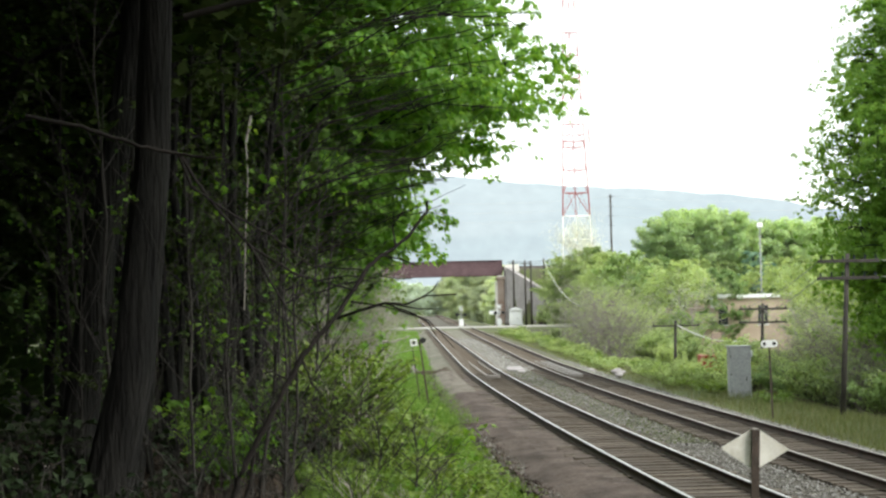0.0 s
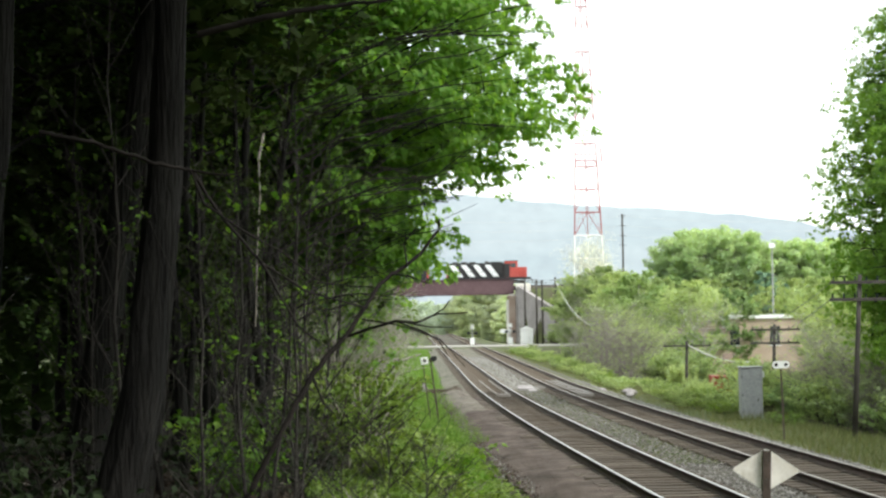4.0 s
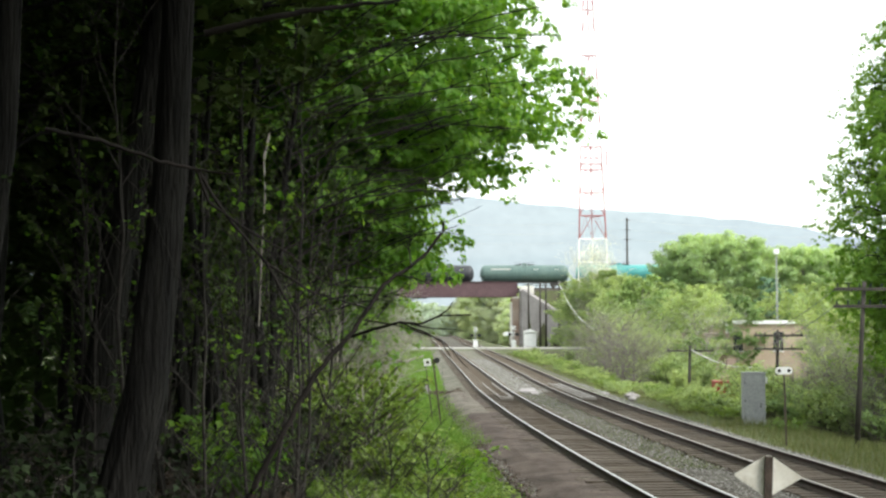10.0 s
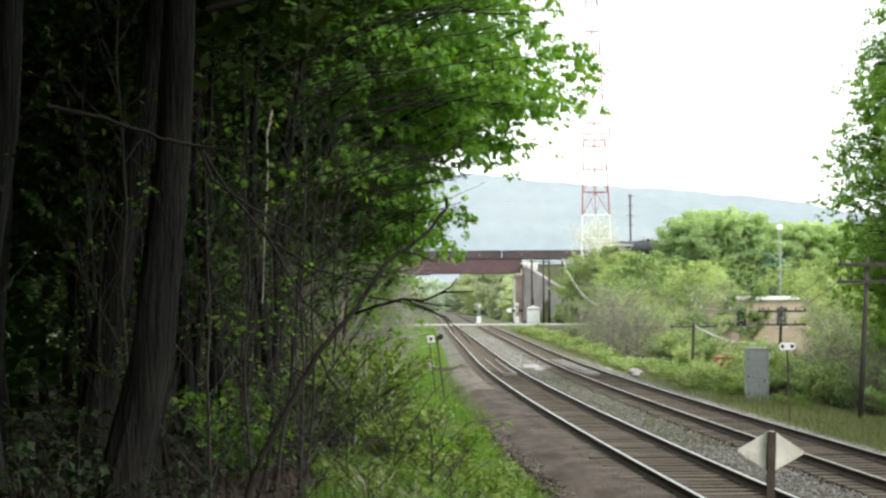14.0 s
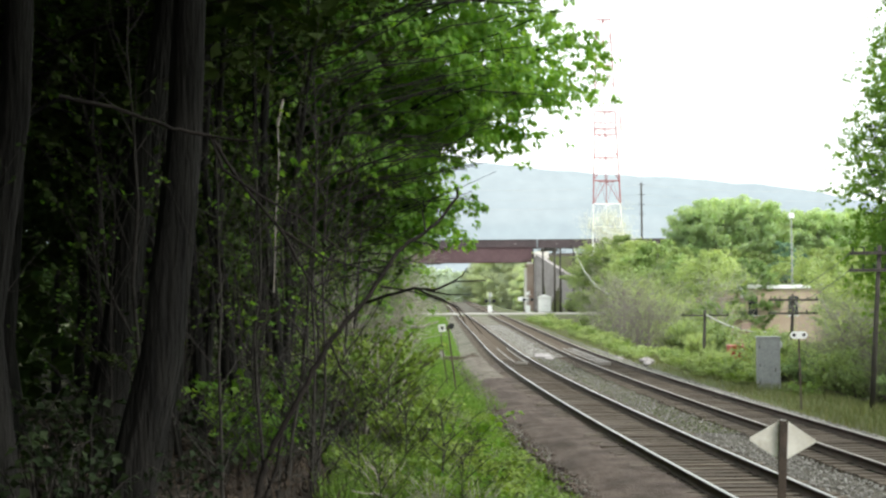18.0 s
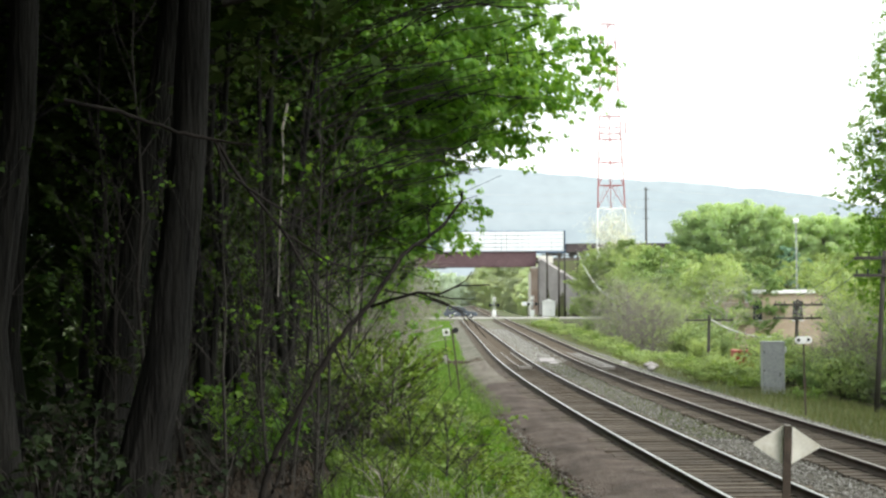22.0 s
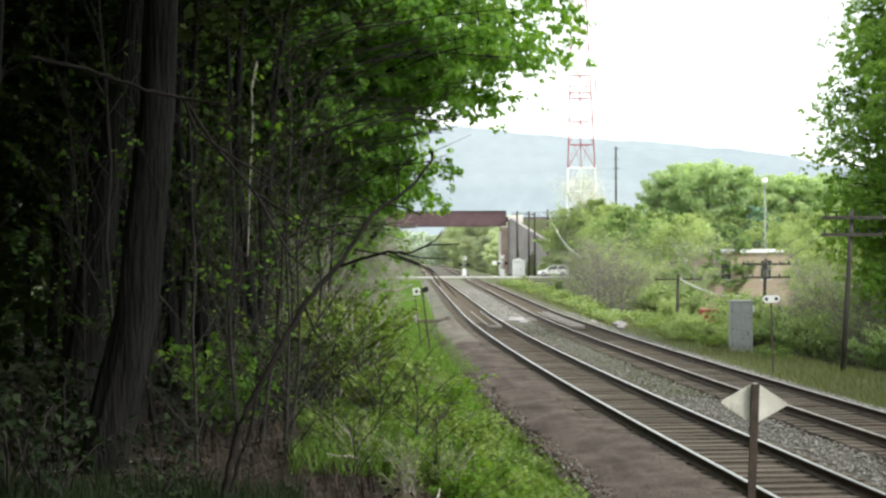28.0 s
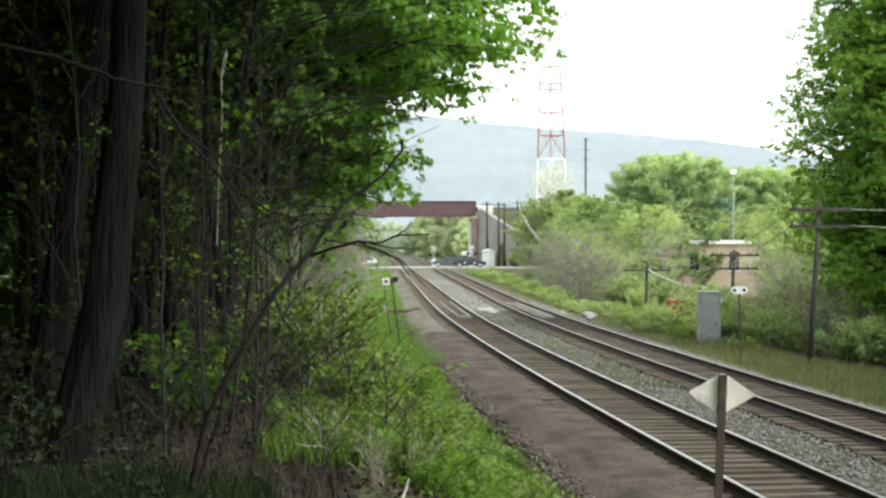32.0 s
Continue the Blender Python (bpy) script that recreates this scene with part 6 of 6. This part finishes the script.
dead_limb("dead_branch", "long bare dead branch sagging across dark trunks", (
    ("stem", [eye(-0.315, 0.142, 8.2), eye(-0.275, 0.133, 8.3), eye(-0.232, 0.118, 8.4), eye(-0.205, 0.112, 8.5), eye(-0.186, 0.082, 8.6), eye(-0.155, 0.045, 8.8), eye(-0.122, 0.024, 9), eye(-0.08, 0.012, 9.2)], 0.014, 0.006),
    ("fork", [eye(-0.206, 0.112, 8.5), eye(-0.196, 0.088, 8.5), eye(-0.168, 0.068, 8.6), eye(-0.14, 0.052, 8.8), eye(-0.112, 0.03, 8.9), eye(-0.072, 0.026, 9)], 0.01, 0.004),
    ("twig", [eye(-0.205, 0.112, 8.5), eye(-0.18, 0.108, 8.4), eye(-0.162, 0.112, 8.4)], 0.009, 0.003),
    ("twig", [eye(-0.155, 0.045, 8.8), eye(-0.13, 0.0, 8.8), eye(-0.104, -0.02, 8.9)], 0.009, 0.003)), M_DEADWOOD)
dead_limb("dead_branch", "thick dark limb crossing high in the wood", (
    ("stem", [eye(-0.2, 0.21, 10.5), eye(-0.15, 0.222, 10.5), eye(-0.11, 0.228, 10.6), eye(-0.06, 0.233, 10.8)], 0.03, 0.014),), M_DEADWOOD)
dead_limb("dead_branch", "long pale bare branch reaching out over the verge", (
    ("stem", [eye(-0.125, -0.035, 32), eye(-0.1, -0.029, 32), eye(-0.075, -0.024, 32), eye(-0.055, -0.025, 32), eye(-0.043, -0.021, 32)], 0.05, 0.018),
    ("fork", [eye(-0.09, -0.027, 32), eye(-0.078, -0.033, 32), eye(-0.066, -0.034, 32)], 0.02, 0.01)), M_BRUSH)
dead_limb("broken_stem", "thin bleached broken stem standing in the wood", (
    ("stem", [eye(-0.16, 0.0, 13), eye(-0.158, 0.06, 13), eye(-0.156, 0.095, 13), eye(-0.157, 0.118, 13)], 0.006, 0.008),
    ("top", [eye(-0.157, 0.119, 13), eye(-0.1535, 0.138, 13)], 0.015, 0.012)), M_PALEWOOD)


# ---- the train on the bridge ----
def truck(parent, x, r=0.46, gauge=0.75):
    """A two-axle truck with its side frames and wheels."""
    t = part("truck", bm_box(x - 1.5, x + 1.5, -1.0, -0.86, 0.45, 0.85, 0.05), M_STEEL, parent)
    part("side_frame", bm_box(x - 1.5, x + 1.5, 0.86, 1.0, 0.45, 0.85, 0.05), M_STEEL, t)
    part("bolster", bm_box(x - 0.3, x + 0.3, -0.86, 0.86, 0.6, 1.0), M_STEEL, t)
    for u in (-0.95, 0.95):
        for s in (-gauge, gauge):
            part("wheel", bm_rod((x + u, s - 0.06, r), (x + u, s + 0.06, r), r, r, 18), M_STEEL, t)


def coupler(parent, x, d):
    part("coupler", bm_box(min(x, x + d), max(x, x + d), -0.12, 0.12, 0.78, 1.02, 0.03), M_STEEL, parent)


def slanted(x, w, z0, z1, lean, y, side):
    """A white diagonal band on the flank of a hood."""
    bm = bmesh.new()
    pts = [(x - lean, z1), (x - lean + w, z1), (x + w, z0), (x, z0)]
    f = [bm.verts.new((p, y, q)) for p, q in pts]
    b = [bm.verts.new((p, y + 0.012 * side, q)) for p, q in pts]
    bm.faces.new(f)
    bm.faces.new(b[::-1])
    for i in range(4):
        bm.faces.new((f[i], b[i], b[(i + 1) % 4], f[(i + 1) % 4]))
    bmesh.ops.recalc_face_normals(bm, faces=bm.faces)
    return bm


def locomotive(label):
    ob = tagged(empty("locomotive"), label, "locomotive", "freight train")
    part("frame", bm_box(-7.9, 7.9, -1.5, 1.5, 1.1, 1.45, 0.04), M_BLACK, ob)
    hood = part("long_hood", bm_box(-7.0, 3.2, -0.9, 0.9, 1.45, 4.1, 0.12), M_BLACK, ob, "black long hood")
    part("hood_end", bm_box(-7.35, -6.98, -0.88, 0.88, 1.45, 3.9, 0.08), M_RED, ob, "red hood end")
    for s in (-1, 1):
        for k in range(4):
            x = -5.3 + k * 2.15
            part("stripe", slanted(x, 1.05, 1.6, 3.75, 1.6 * (1 if s < 0 else -1) + 0.0, s * 0.915, -s), M_WRAP, hood, "white diagonal stripe")
        part("handrail", bm_box(-7.0, 3.0, s * 1.42 - 0.02, s * 1.42 + 0.02, 2.45, 2.5), M_STEEL, ob)
        for k in range(6):
            part("stanchion", bm_rod((-7 + k * 2, s * 1.42, 1.45), (-7 + k * 2, s * 1.42, 2.45), 0.02, sides=5), M_STEEL, ob)
    c = part("cab", bm_box(3.2, 5.5, -1.5, 1.5, 1.45, 4.3, 0.1), M_RED, ob, "red cab")
    part("cab_roof", bm_box(3.1, 5.6, -1.45, 1.45, 4.3, 4.45, 0.06), M_BLACK, c)
    part("cab_back_panel", bm_box(3.15, 4.1, -1.515, -1.502, 1.5, 3.9), M_BLACK, c)
    part("cab_back_panel", bm_box(3.15, 4.1, 1.502, 1.515, 1.5, 3.9), M_BLACK, c)
    for s in (-1, 1):
        part("side_window", bm_box(4.2, 5.2, min(s * 1.49, s * 1.515), max(s * 1.49, s * 1.515), 3.2, 3.95, 0.01), M_GLASS, c)
    part("windscreen", bm_box(5.49, 5.52, -1.2, 1.2, 3.45, 4.0, 0.01), M_GLASS, c)
    part("short_hood", bm_box(5.5, 7.2, -0.95, 0.95, 1.45, 3.3, 0.12), M_RED, ob, "red short hood")
    part("headlight", bm_rod((5.55, 0, 4.15), (5.7, 0, 4.15), 0.14), M_LAMP, c)
    for x in (-5.6, -4.1, -2.6):
        part("fan", bm_rod((x, 0, 4.1), (x, 0, 4.32), 0.6, 0.6, 16), M_STEEL, hood)
    part("exhaust", bm_box(-0.4, 0.4, -0.25, 0.25, 4.1, 4.42, 0.04), M_STEEL, hood)
    part("dynamic_brake", bm_box(0.6, 2.8, -0.95, 0.95, 4.0, 4.3, 0.08), M_BLACK, hood)
    part("fuel_tank", bm_box(-2.4, 2.4, -1.2, 1.2, 0.45, 1.1, 0.15), M_BLACK, ob)
    for x in (-5.2, 5.2):
        truck(ob, x, 0.5)
    coupler(ob, 7.9, 0.5)
    coupler(ob, -7.9, -0.5)
    return ob


def tank_car(label, paint, length):
    ob = tagged(empty("tank_car"), label, "tank car", "freight train")
    h, r, zc = length / 2, 1.52, 2.62
    bm = bmesh.new()
    xs = [(-h, 0.02), (-h + 0.06, 0.55), (-h + 0.25, 1.1), (-h + 0.6, 1.42), (-h + 0.95, r), (h - 0.95, r), (h - 0.6, 1.42), (h - 0.25, 1.1), (h - 0.06, 0.55), (h, 0.02)]
    rings = [[bm.verts.new((x, q * math.cos(a), zc + q * math.sin(a))) for a in np.linspace(0, 2 * math.pi, 28, endpoint=False)] for x, q in xs]
    for a, b in zip(rings, rings[1:]):
        for i in range(28):
            bm.faces.new((a[i], a[(i + 1) % 28], b[(i + 1) % 28], b[i]))
    bmesh.ops.recalc_face_normals(bm, faces=bm.faces)
    tank = part("tank", bm, paint, ob, smooth=True)
    for x in (-h + 1.6, 0.0, h - 1.6):
        part("band", bm_rod((x - 0.05, 0, zc), (x + 0.05, 0, zc), r + 0.012, r + 0.012, 28), paint, tank)
    dome = part("dome", bm_rod((0, 0, zc + r - 0.1), (0, 0, zc + r + 0.26), 0.5, 0.46, 16), paint, ob)
    part("lid", bm_rod((0, 0, zc + r + 0.26), (0, 0, zc + r + 0.34), 0.38, 0.3, 14), M_STEEL, dome)
    for u in (-1.25, 1.25):
        part("platform", bm_box(u - 0.5, u + 0.5, -0.6, 0.6, zc + r + 0.06, zc + r + 0.1), M_STEEL, ob)
        part("platform_rail", bm_box(u - 0.5, u + 0.5, -0.62, -0.58, zc + r + 0.5, zc + r + 0.54), M_STEEL, ob)
        for w in (u - 0.48, u + 0.48):
            part("rail_post", bm_rod((w, -0.6, zc + r + 0.1), (w, -0.6, zc + r + 0.52), 0.02, sides=5), M_STEEL, ob)
        part("valve", bm_rod((u * 0.62, 0.1, zc + r - 0.05), (u * 0.62, 0.1, zc + r + 0.38), 0.12, 0.1, 8), M_STEEL, ob)
    for s in (-1, 1):
        a = math.radians(24)
        y, z = s * (r * math.cos(a) + 0.012), zc + r * math.sin(a)
        for x0, x1, dz in ((-h + 2.0, -h + 5.6, 0.0), (1.6, 2.4, 0.05), (1.6, 2.2, -0.45), (h - 2.6, h - 1.9, 0.0)):
            part("lettering_bar", bm_box(x0, x1, -0.012, 0.012, -0.28 if x1 - x0 > 2 else -0.1, 0.28 if x1 - x0 > 2 else 0.1), M_WHITE, tank, "white lettering bar", at=pose(0, y, z + dz, -s * 24 if s < 0 else 24))
        for x in (-0.2, 0.2):
            part("ladder_rail", bm_rod((x, s * 1.55, 1.1), (x, s * 1.1, zc + r), 0.025, sides=5), M_STEEL, ob)
    part("sill", bm_box(-h - 0.2, h + 0.2, -0.35, 0.35, 0.85, 1.2, 0.03), M_STEEL, ob)
    for x in (-h + 0.4, h - 0.4):
        part("end_platform", bm_box(x - 0.6, x + 0.6, -1.45, 1.45, 1.05, 1.2, 0.02), M_STEEL, ob)
        part("end_rail", bm_box(x - 0.55, x + 0.55, -1.45, -1.4, 2.0, 2.06), M_STEEL, ob)
    for x in (-h + 1.9, h - 1.9):
        truck(ob, x)
    coupler(ob, h + 0.2, 0.45)
    coupler(ob, -h - 0.2, -0.45)
    return ob


def gondola(label, length):
    ob = tagged(empty("gondola_car"), label, "gondola car", "freight train")
    h = length / 2
    for s in (-1, 1):
        side = part("side", bm_box(-h, h, min(s * 1.42, s * 1.48), max(s * 1.42, s * 1.48), 1.0, 2.35), M_GONDOLA, ob)
        part("top_chord", bm_box(-h, h, s * 1.45 - 0.09, s * 1.45 + 0.09, 2.35, 2.5, 0.02), M_STEEL, side)
        n = 13
        for k in range(n):
            x = -h + 0.25 + (length - 0.5) * k / (n - 1)
            part("rib", bm_box(x - 0.07, x + 0.07, min(s * 1.48, s * 1.58), max(s * 1.48, s * 1.58), 1.0, 2.35, 0.02), M_GONDOLA, side)
        for x, w in ((-h + 3.2, 0.3), (h - 4.0, 0.35)):
            part("lettering_bar", bm_box(x, x + w, s * 1.59 - 0.006, s * 1.59 + 0.006, 1.6, 1.72), M_CONCRETE, side, "grey lettering bar")
    for x in (-h, h):
        part("end_wall", bm_box(x - 0.06, x + 0.06, -1.42, 1.42, 1.0, 2.5, 0.02), M_GONDOLA, ob)
    part("floor", bm_box(-h, h, -1.42, 1.42, 0.9, 1.05), M_STEEL, ob)
    bm = bmesh.new()
    bmesh.ops.create_grid(bm, x_segments=40, y_segments=8, size=1, matrix=Matrix.Translation((0, 0, 1.95)) @ Matrix.Diagonal((h - 0.1, 1.4, 1, 1)))
    for v in bm.verts:
        v.co.z += 0.4 * noise.noise(Vector((v.co.x * 0.8, v.co.y * 0.9, length)))
    part("scrap_load", bm, M_STEEL, ob, "dark heap of scrap")
    for x in (-h + 2, h - 2):
        truck(ob, x)
    coupler(ob, h, 0.5)
    coupler(ob, -h, -0.5)
    return ob


def lumber_car(label, length):
    ob = tagged(empty("lumber_flat_car"), label, "flat car", "freight train")
    h = length / 2
    part("floor", bm_box(-h, h, -1.4, 1.4, 0.85, 1.15, 0.03), M_BULKHEAD, ob)
    part("centre_beam", bm_box(-h, h, -0.08, 0.08, 1.15, 4.75), M_BULKHEAD, ob)
    part("top_chord", bm_box(-h, h, -0.25, 0.25, 4.75, 4.9, 0.03), M_BULKHEAD, ob)
    for x, w in ((-h, 0.0), (h - 0.16, 0.0)):
        part("bulkhead", bm_box(x, x + 0.16, -1.42, 1.42, 1.15, 4.85, 0.03), M_BULKHEAD, ob, "dark blue end bulkhead")
    for s in (-1, 1):
        part("bulkhead_brace", bm_box(-h, -h + 1.35, min(s * 1.3, s * 1.42), max(s * 1.3, s * 1.42), 1.15, 4.8, 0.03), M_BULKHEAD, ob)
    first = {}
    for s in (-1, 1):
        x = -h + 1.45
        for c in range(6):
            w = (length - 1.75) / 6
            for r in range(5):
                key = "pack"
                if key not in first:
                    first[key] = part("lumber_pack", bm_box(0.02, w - 0.02, -0.6, 0.6, 0.0, 0.68, 0.025), M_WRAP, ob)
                    first["line"] = part("print_line", bm_box(0.02, w - 0.02, -0.607, 0.607, 0.03, 0.12), M_WRAPLINE, first[key])
                    p = first[key]
                else:
                    p = new("lumber_pack", first[key].data)
                    p.parent = ob
                    q = new("print_line", first["line"].data)
                    q.parent = p
                p.matrix_basis = pose(x, s * 0.72, 1.17 + r * 0.715)
            x += w
        for k in range(12):
            u = -h + 1.5 + (length - 2) * k / 11
            part("tie_strap", bm_rod((u, s * 1.34, 1.15), (u, s * 1.34, 4.75), 0.012, sides=4), M_STEEL, ob)
    for x in (-h + 2, h - 2):
        truck(ob, x)
    coupler(ob, h, 0.5)
    coupler(ob, -h, -0.5)
    return ob


# (thing, centre along the train, half turn)
TRAIN = [(locomotive("black and red diesel locomotive with white diagonal stripes"), -41.0, 0),
         (locomotive("black and red striped diesel locomotive running cab rearmost"), -58.9, 180),
         (tank_car("bright teal railway tank car with white lettering", M_TEAL, 15.9), -76.3, 0),
         (tank_car("dark grey-green railway tank car with white lettering", M_TANKGREEN, 16.1), -93.45, 0),
         (tank_car("large black railway tank car with white lettering", M_TANKBLACK, 16.9), -111.05, 0)]
first_gondola = gondola("low brown-black gondola car loaded with scrap", 17.45)
TRAIN += [(first_gondola if k == 0 else copy_thing(first_gondola, pose(0, 0, 0)), -128.65 - 17.75 * k, 0) for k in range(5)]
TRAIN.append((lumber_car("bulkhead flat car stacked with white wrapped lumber", 24.2), -220.6, 0))


# ---- road traffic on the crossing ----
def car(name, label, paint, length, tall, hatch):
    ob = tagged(empty(name), label, "car", "cars on the crossing")
    h, w = length / 2, 0.9
    body = [(-h, 0.42), (-h + 0.1, 0.28), (h - 0.1, 0.28), (h, 0.42), (h, 0.68), (h - 0.2, 0.84), (h * 0.42, 0.98), (-h + 0.15, 1.02), (-h, 0.9)]
    bm = bm_prism(body, -w, w)
    bmesh.ops.bevel(bm, geom=list(bm.edges), offset=0.05, segments=2, affect="EDGES")
    b = part("body", bm, paint, ob, at=pose(0, 0, 0, 0, 0, -90))
    rear = -h + (0.25 if hatch else 0.75)
    roof_r = rear + (0.35 if hatch else 0.6)
    glass = [(rear, 0.99), (h * 0.42, 0.97), (h * 0.12, tall - 0.07), (roof_r, tall - 0.07)]
    bm = bm_prism(glass, -w + 0.06, w - 0.06)
    for v in bm.verts:
        if v.co.z > 1.1:
            v.co.x *= 0.86
    part("greenhouse", bm, M_GLASS, ob, "dark tinted windows", at=pose(0, 0, 0, 0, 0, -90))
    roof = part("roof", bm_box(roof_r - 0.08, h * 0.14, -w + 0.16, w - 0.16, tall - 0.1, tall, 0.04), paint, ob)
    for s in (-1, 1):
        for x0, x1 in ((h * 0.42, h * 0.12), ((rear + h * 0.42) / 2, (roof_r + h * 0.12) / 2), (rear, roof_r)):
            part("pillar", bm_rod((x0, s * (w - 0.05), 0.98), (x1, s * (w - 0.17), tall - 0.06), 0.045, sides=6), paint, roof)
        part("mirror", bm_box(h * 0.36, h * 0.44, min(s * 0.9, s * 1.05), max(s * 0.9, s * 1.05), 0.98, 1.1, 0.02), paint, b)
        part("headlight", bm_box(h - 0.12, h + 0.01, min(s * 0.55, s * 0.85), max(s * 0.55, s * 0.85), 0.62, 0.76, 0.02), M_LAMP, b)
        part("tail_light", bm_box(-h - 0.01, -h + 0.1, min(s * 0.6, s * 0.86), max(s * 0.6, s * 0.86), 0.72, 0.9, 0.02), M_RED, b)
        for x in (-h * 0.6, h * 0.62):
            t = part("wheel", bm_rod((x, s * 0.72, 0.33), (x, s * 0.92, 0.33), 0.33, 0.33, 18), M_TYRE, ob)
            part("rim", bm_rod((x, s * 0.915, 0.33), (x, s * 0.932, 0.33), 0.21, 0.19, 12), M_ALLOY, t)
    return ob


TRAFFIC = [(car("estate_car", "dark slate-blue estate car driving over the crossing", M_SLATE, 4.9, 1.66, True), 23.0, 0.55, 6.75),
           (car("saloon_car", "grey saloon car driving over the crossing", M_SILVER, 4.7, 1.45, False), 25.5, 2.9, -9.5),
           (car("hatchback_car", "white hatchback car driving over the crossing", M_CARWHITE, 4.6, 1.6, True), 30.0, -0.15, -5.95),
           (car("saloon_car", "navy blue saloon car driving over the crossing", M_NAVY, 4.8, 1.5, False), 31.5, -0.8, 9.3),
           (car("hatchback_car", "dark grey-blue hatchback car driving over the crossing", M_SLATE, 4.6, 1.5, True), 31.5, 3.9, -6.4)]


# ---- loose stones and clods ----
def stones(name, label, n, seed, region, smin, smax, material):
    rg = np.random.default_rng(seed)
    oct_v = np.array([(1, 0, 0), (0, 1, 0), (-1, 0, 0), (0, -1, 0), (0.2, 0.1, 0.8), (0, 0, -0.6)], float)
    oct_f = np.array([(0, 1, 4), (1, 2, 4), (2, 3, 4), (3, 0, 4), (1, 0, 5), (2, 1, 5), (3, 2, 5), (0, 3, 5)])
    c = np.array([region(rg) for _ in range(n)])
    s = rg.uniform(smin, smax, (n, 1, 1)) * rg.uniform(0.6, 1.3, (n, 6, 3))
    a = rg.uniform(0, 2 * np.pi, n)
    rot = np.zeros((n, 3, 3))
    rot[:, 0, 0], rot[:, 0, 1], rot[:, 1, 0], rot[:, 1, 1], rot[:, 2, 2] = np.cos(a), -np.sin(a), np.sin(a), np.cos(a), 1
    v = np.einsum("nij,nkj->nki", rot, oct_v[None] * s) + c[:, None, :]
    f = (oct_f[None] + 6 * np.arange(n)[:, None, None]).reshape(-1, 3)
    tagged(link(name, mesh_np(name, v.reshape(-1, 3), f), material), label, "stones", kind="stuff")


def six_foot(rg):
    y = 16 + 60 * rg.uniform() ** 1.7
    return c1(y) + 1.25 + 1.35 * rg.uniform(), y, -0.215


def shoulder(rg):
    y = 22 + 70 * rg.uniform() ** 1.5
    u = rg.uniform() ** 1.3
    return c2(y) + 1.25 + 1.8 * u, y, -0.27 - 0.33 * u


def cribs(rg):
    y = 15 + 40 * rg.uniform() ** 1.6
    return (c1(y) if rg.uniform() < 0.5 else c2(y)) + rg.uniform(-1.5, 1.3), y, -0.205


def path_edge(rg):
    y = 15 + 50 * rg.uniform() ** 1.6
    return c1(y) - 2.25 - abs(rg.normal()) * 0.22 + 0.3 * noise.noise(Vector((0, y * 0.3, 1))), y, -0.36


def path_grit(rg):
    y = 15 + 40 * rg.uniform() ** 1.6
    return c1(y) - rg.uniform(1.3, 2.6), y, -0.33


stones("ballast_stones", "loose grey ballast stones between the tracks", 7000, 201, six_foot, 0.018, 0.045, M_STONE)
def far_six_foot(rg):
    y = 72 + 70 * rg.uniform() ** 1.4
    return c1(y) + 0.9 + 2.1 * rg.uniform(), y, -0.2


stones("ballast_stones", "mixed stones between the tracks towards the crossing", 5000, 210, far_six_foot, 0.03, 0.09, M_STONE)
stones("ballast_stones", "loose pale ballast stones on the outer shoulder", 9000, 202, shoulder, 0.02, 0.05, M_STONE)
stones("crib_stones", "dusty brown stones between the ties", 6000, 203, cribs, 0.015, 0.035, M_CRIB)
stones("clods", "dark clods and broken roots along the path edge", 4200, 204, path_edge, 0.03, 0.11, M_TWIG)
stones("path_edge_stones", "pale and brown stones along the path edge", 1600, 207, path_edge, 0.02, 0.06, M_STONE)
def path_side(rg):
    y = 14 + 52 * rg.uniform() ** 1.5
    return c1(y) - 1.5 - 1.3 * rg.uniform() ** 0.85, y, -0.31


stones("path_gravel", "mixed grey gravel strewn over the path", 3600, 208, path_side, 0.012, 0.036, M_STONE)
stones("path_gravel", "dark earth clods strewn over the path", 5000, 209, path_side, 0.02, 0.06, M_CINDER)
stones("path_grit", "brown grit and cinders on the path", 9000, 205, path_grit, 0.012, 0.035, M_CINDER)
stones("path_stones", "scattered pale pebbles on the path", 6000, 206, path_grit, 0.01, 0.026, M_STONE)


def motions():
    """The train runs over the bridge; cars use the level crossing."""
    run = ((0, 0), (2, 21.2), (3.5, 37.1), (5.5, 57.0), (8.5, 86.2), (11.5, 115.3), (16, 160.1), (20.5, 204.8), (24.5, 244.8), (28, 280), (32, 320))
    for ob, start, turn in TRAIN:
        walk(ob, [(t, pose(start + d, LINE_Y, LINE_Z, 0, 0, turn)) for t, d in run])
    for ob, t0, x0, v in TRAFFIC:
        lane = ROAD_Y - 1.9 if v > 0 else ROAD_Y + 1.9
        turn = 0 if v > 0 else 180
        walk(ob, [(t, pose(x0 + v * (t - t0), lane, -0.012, 0, 0, turn)) for t in (0, 16, 32)])


motions()
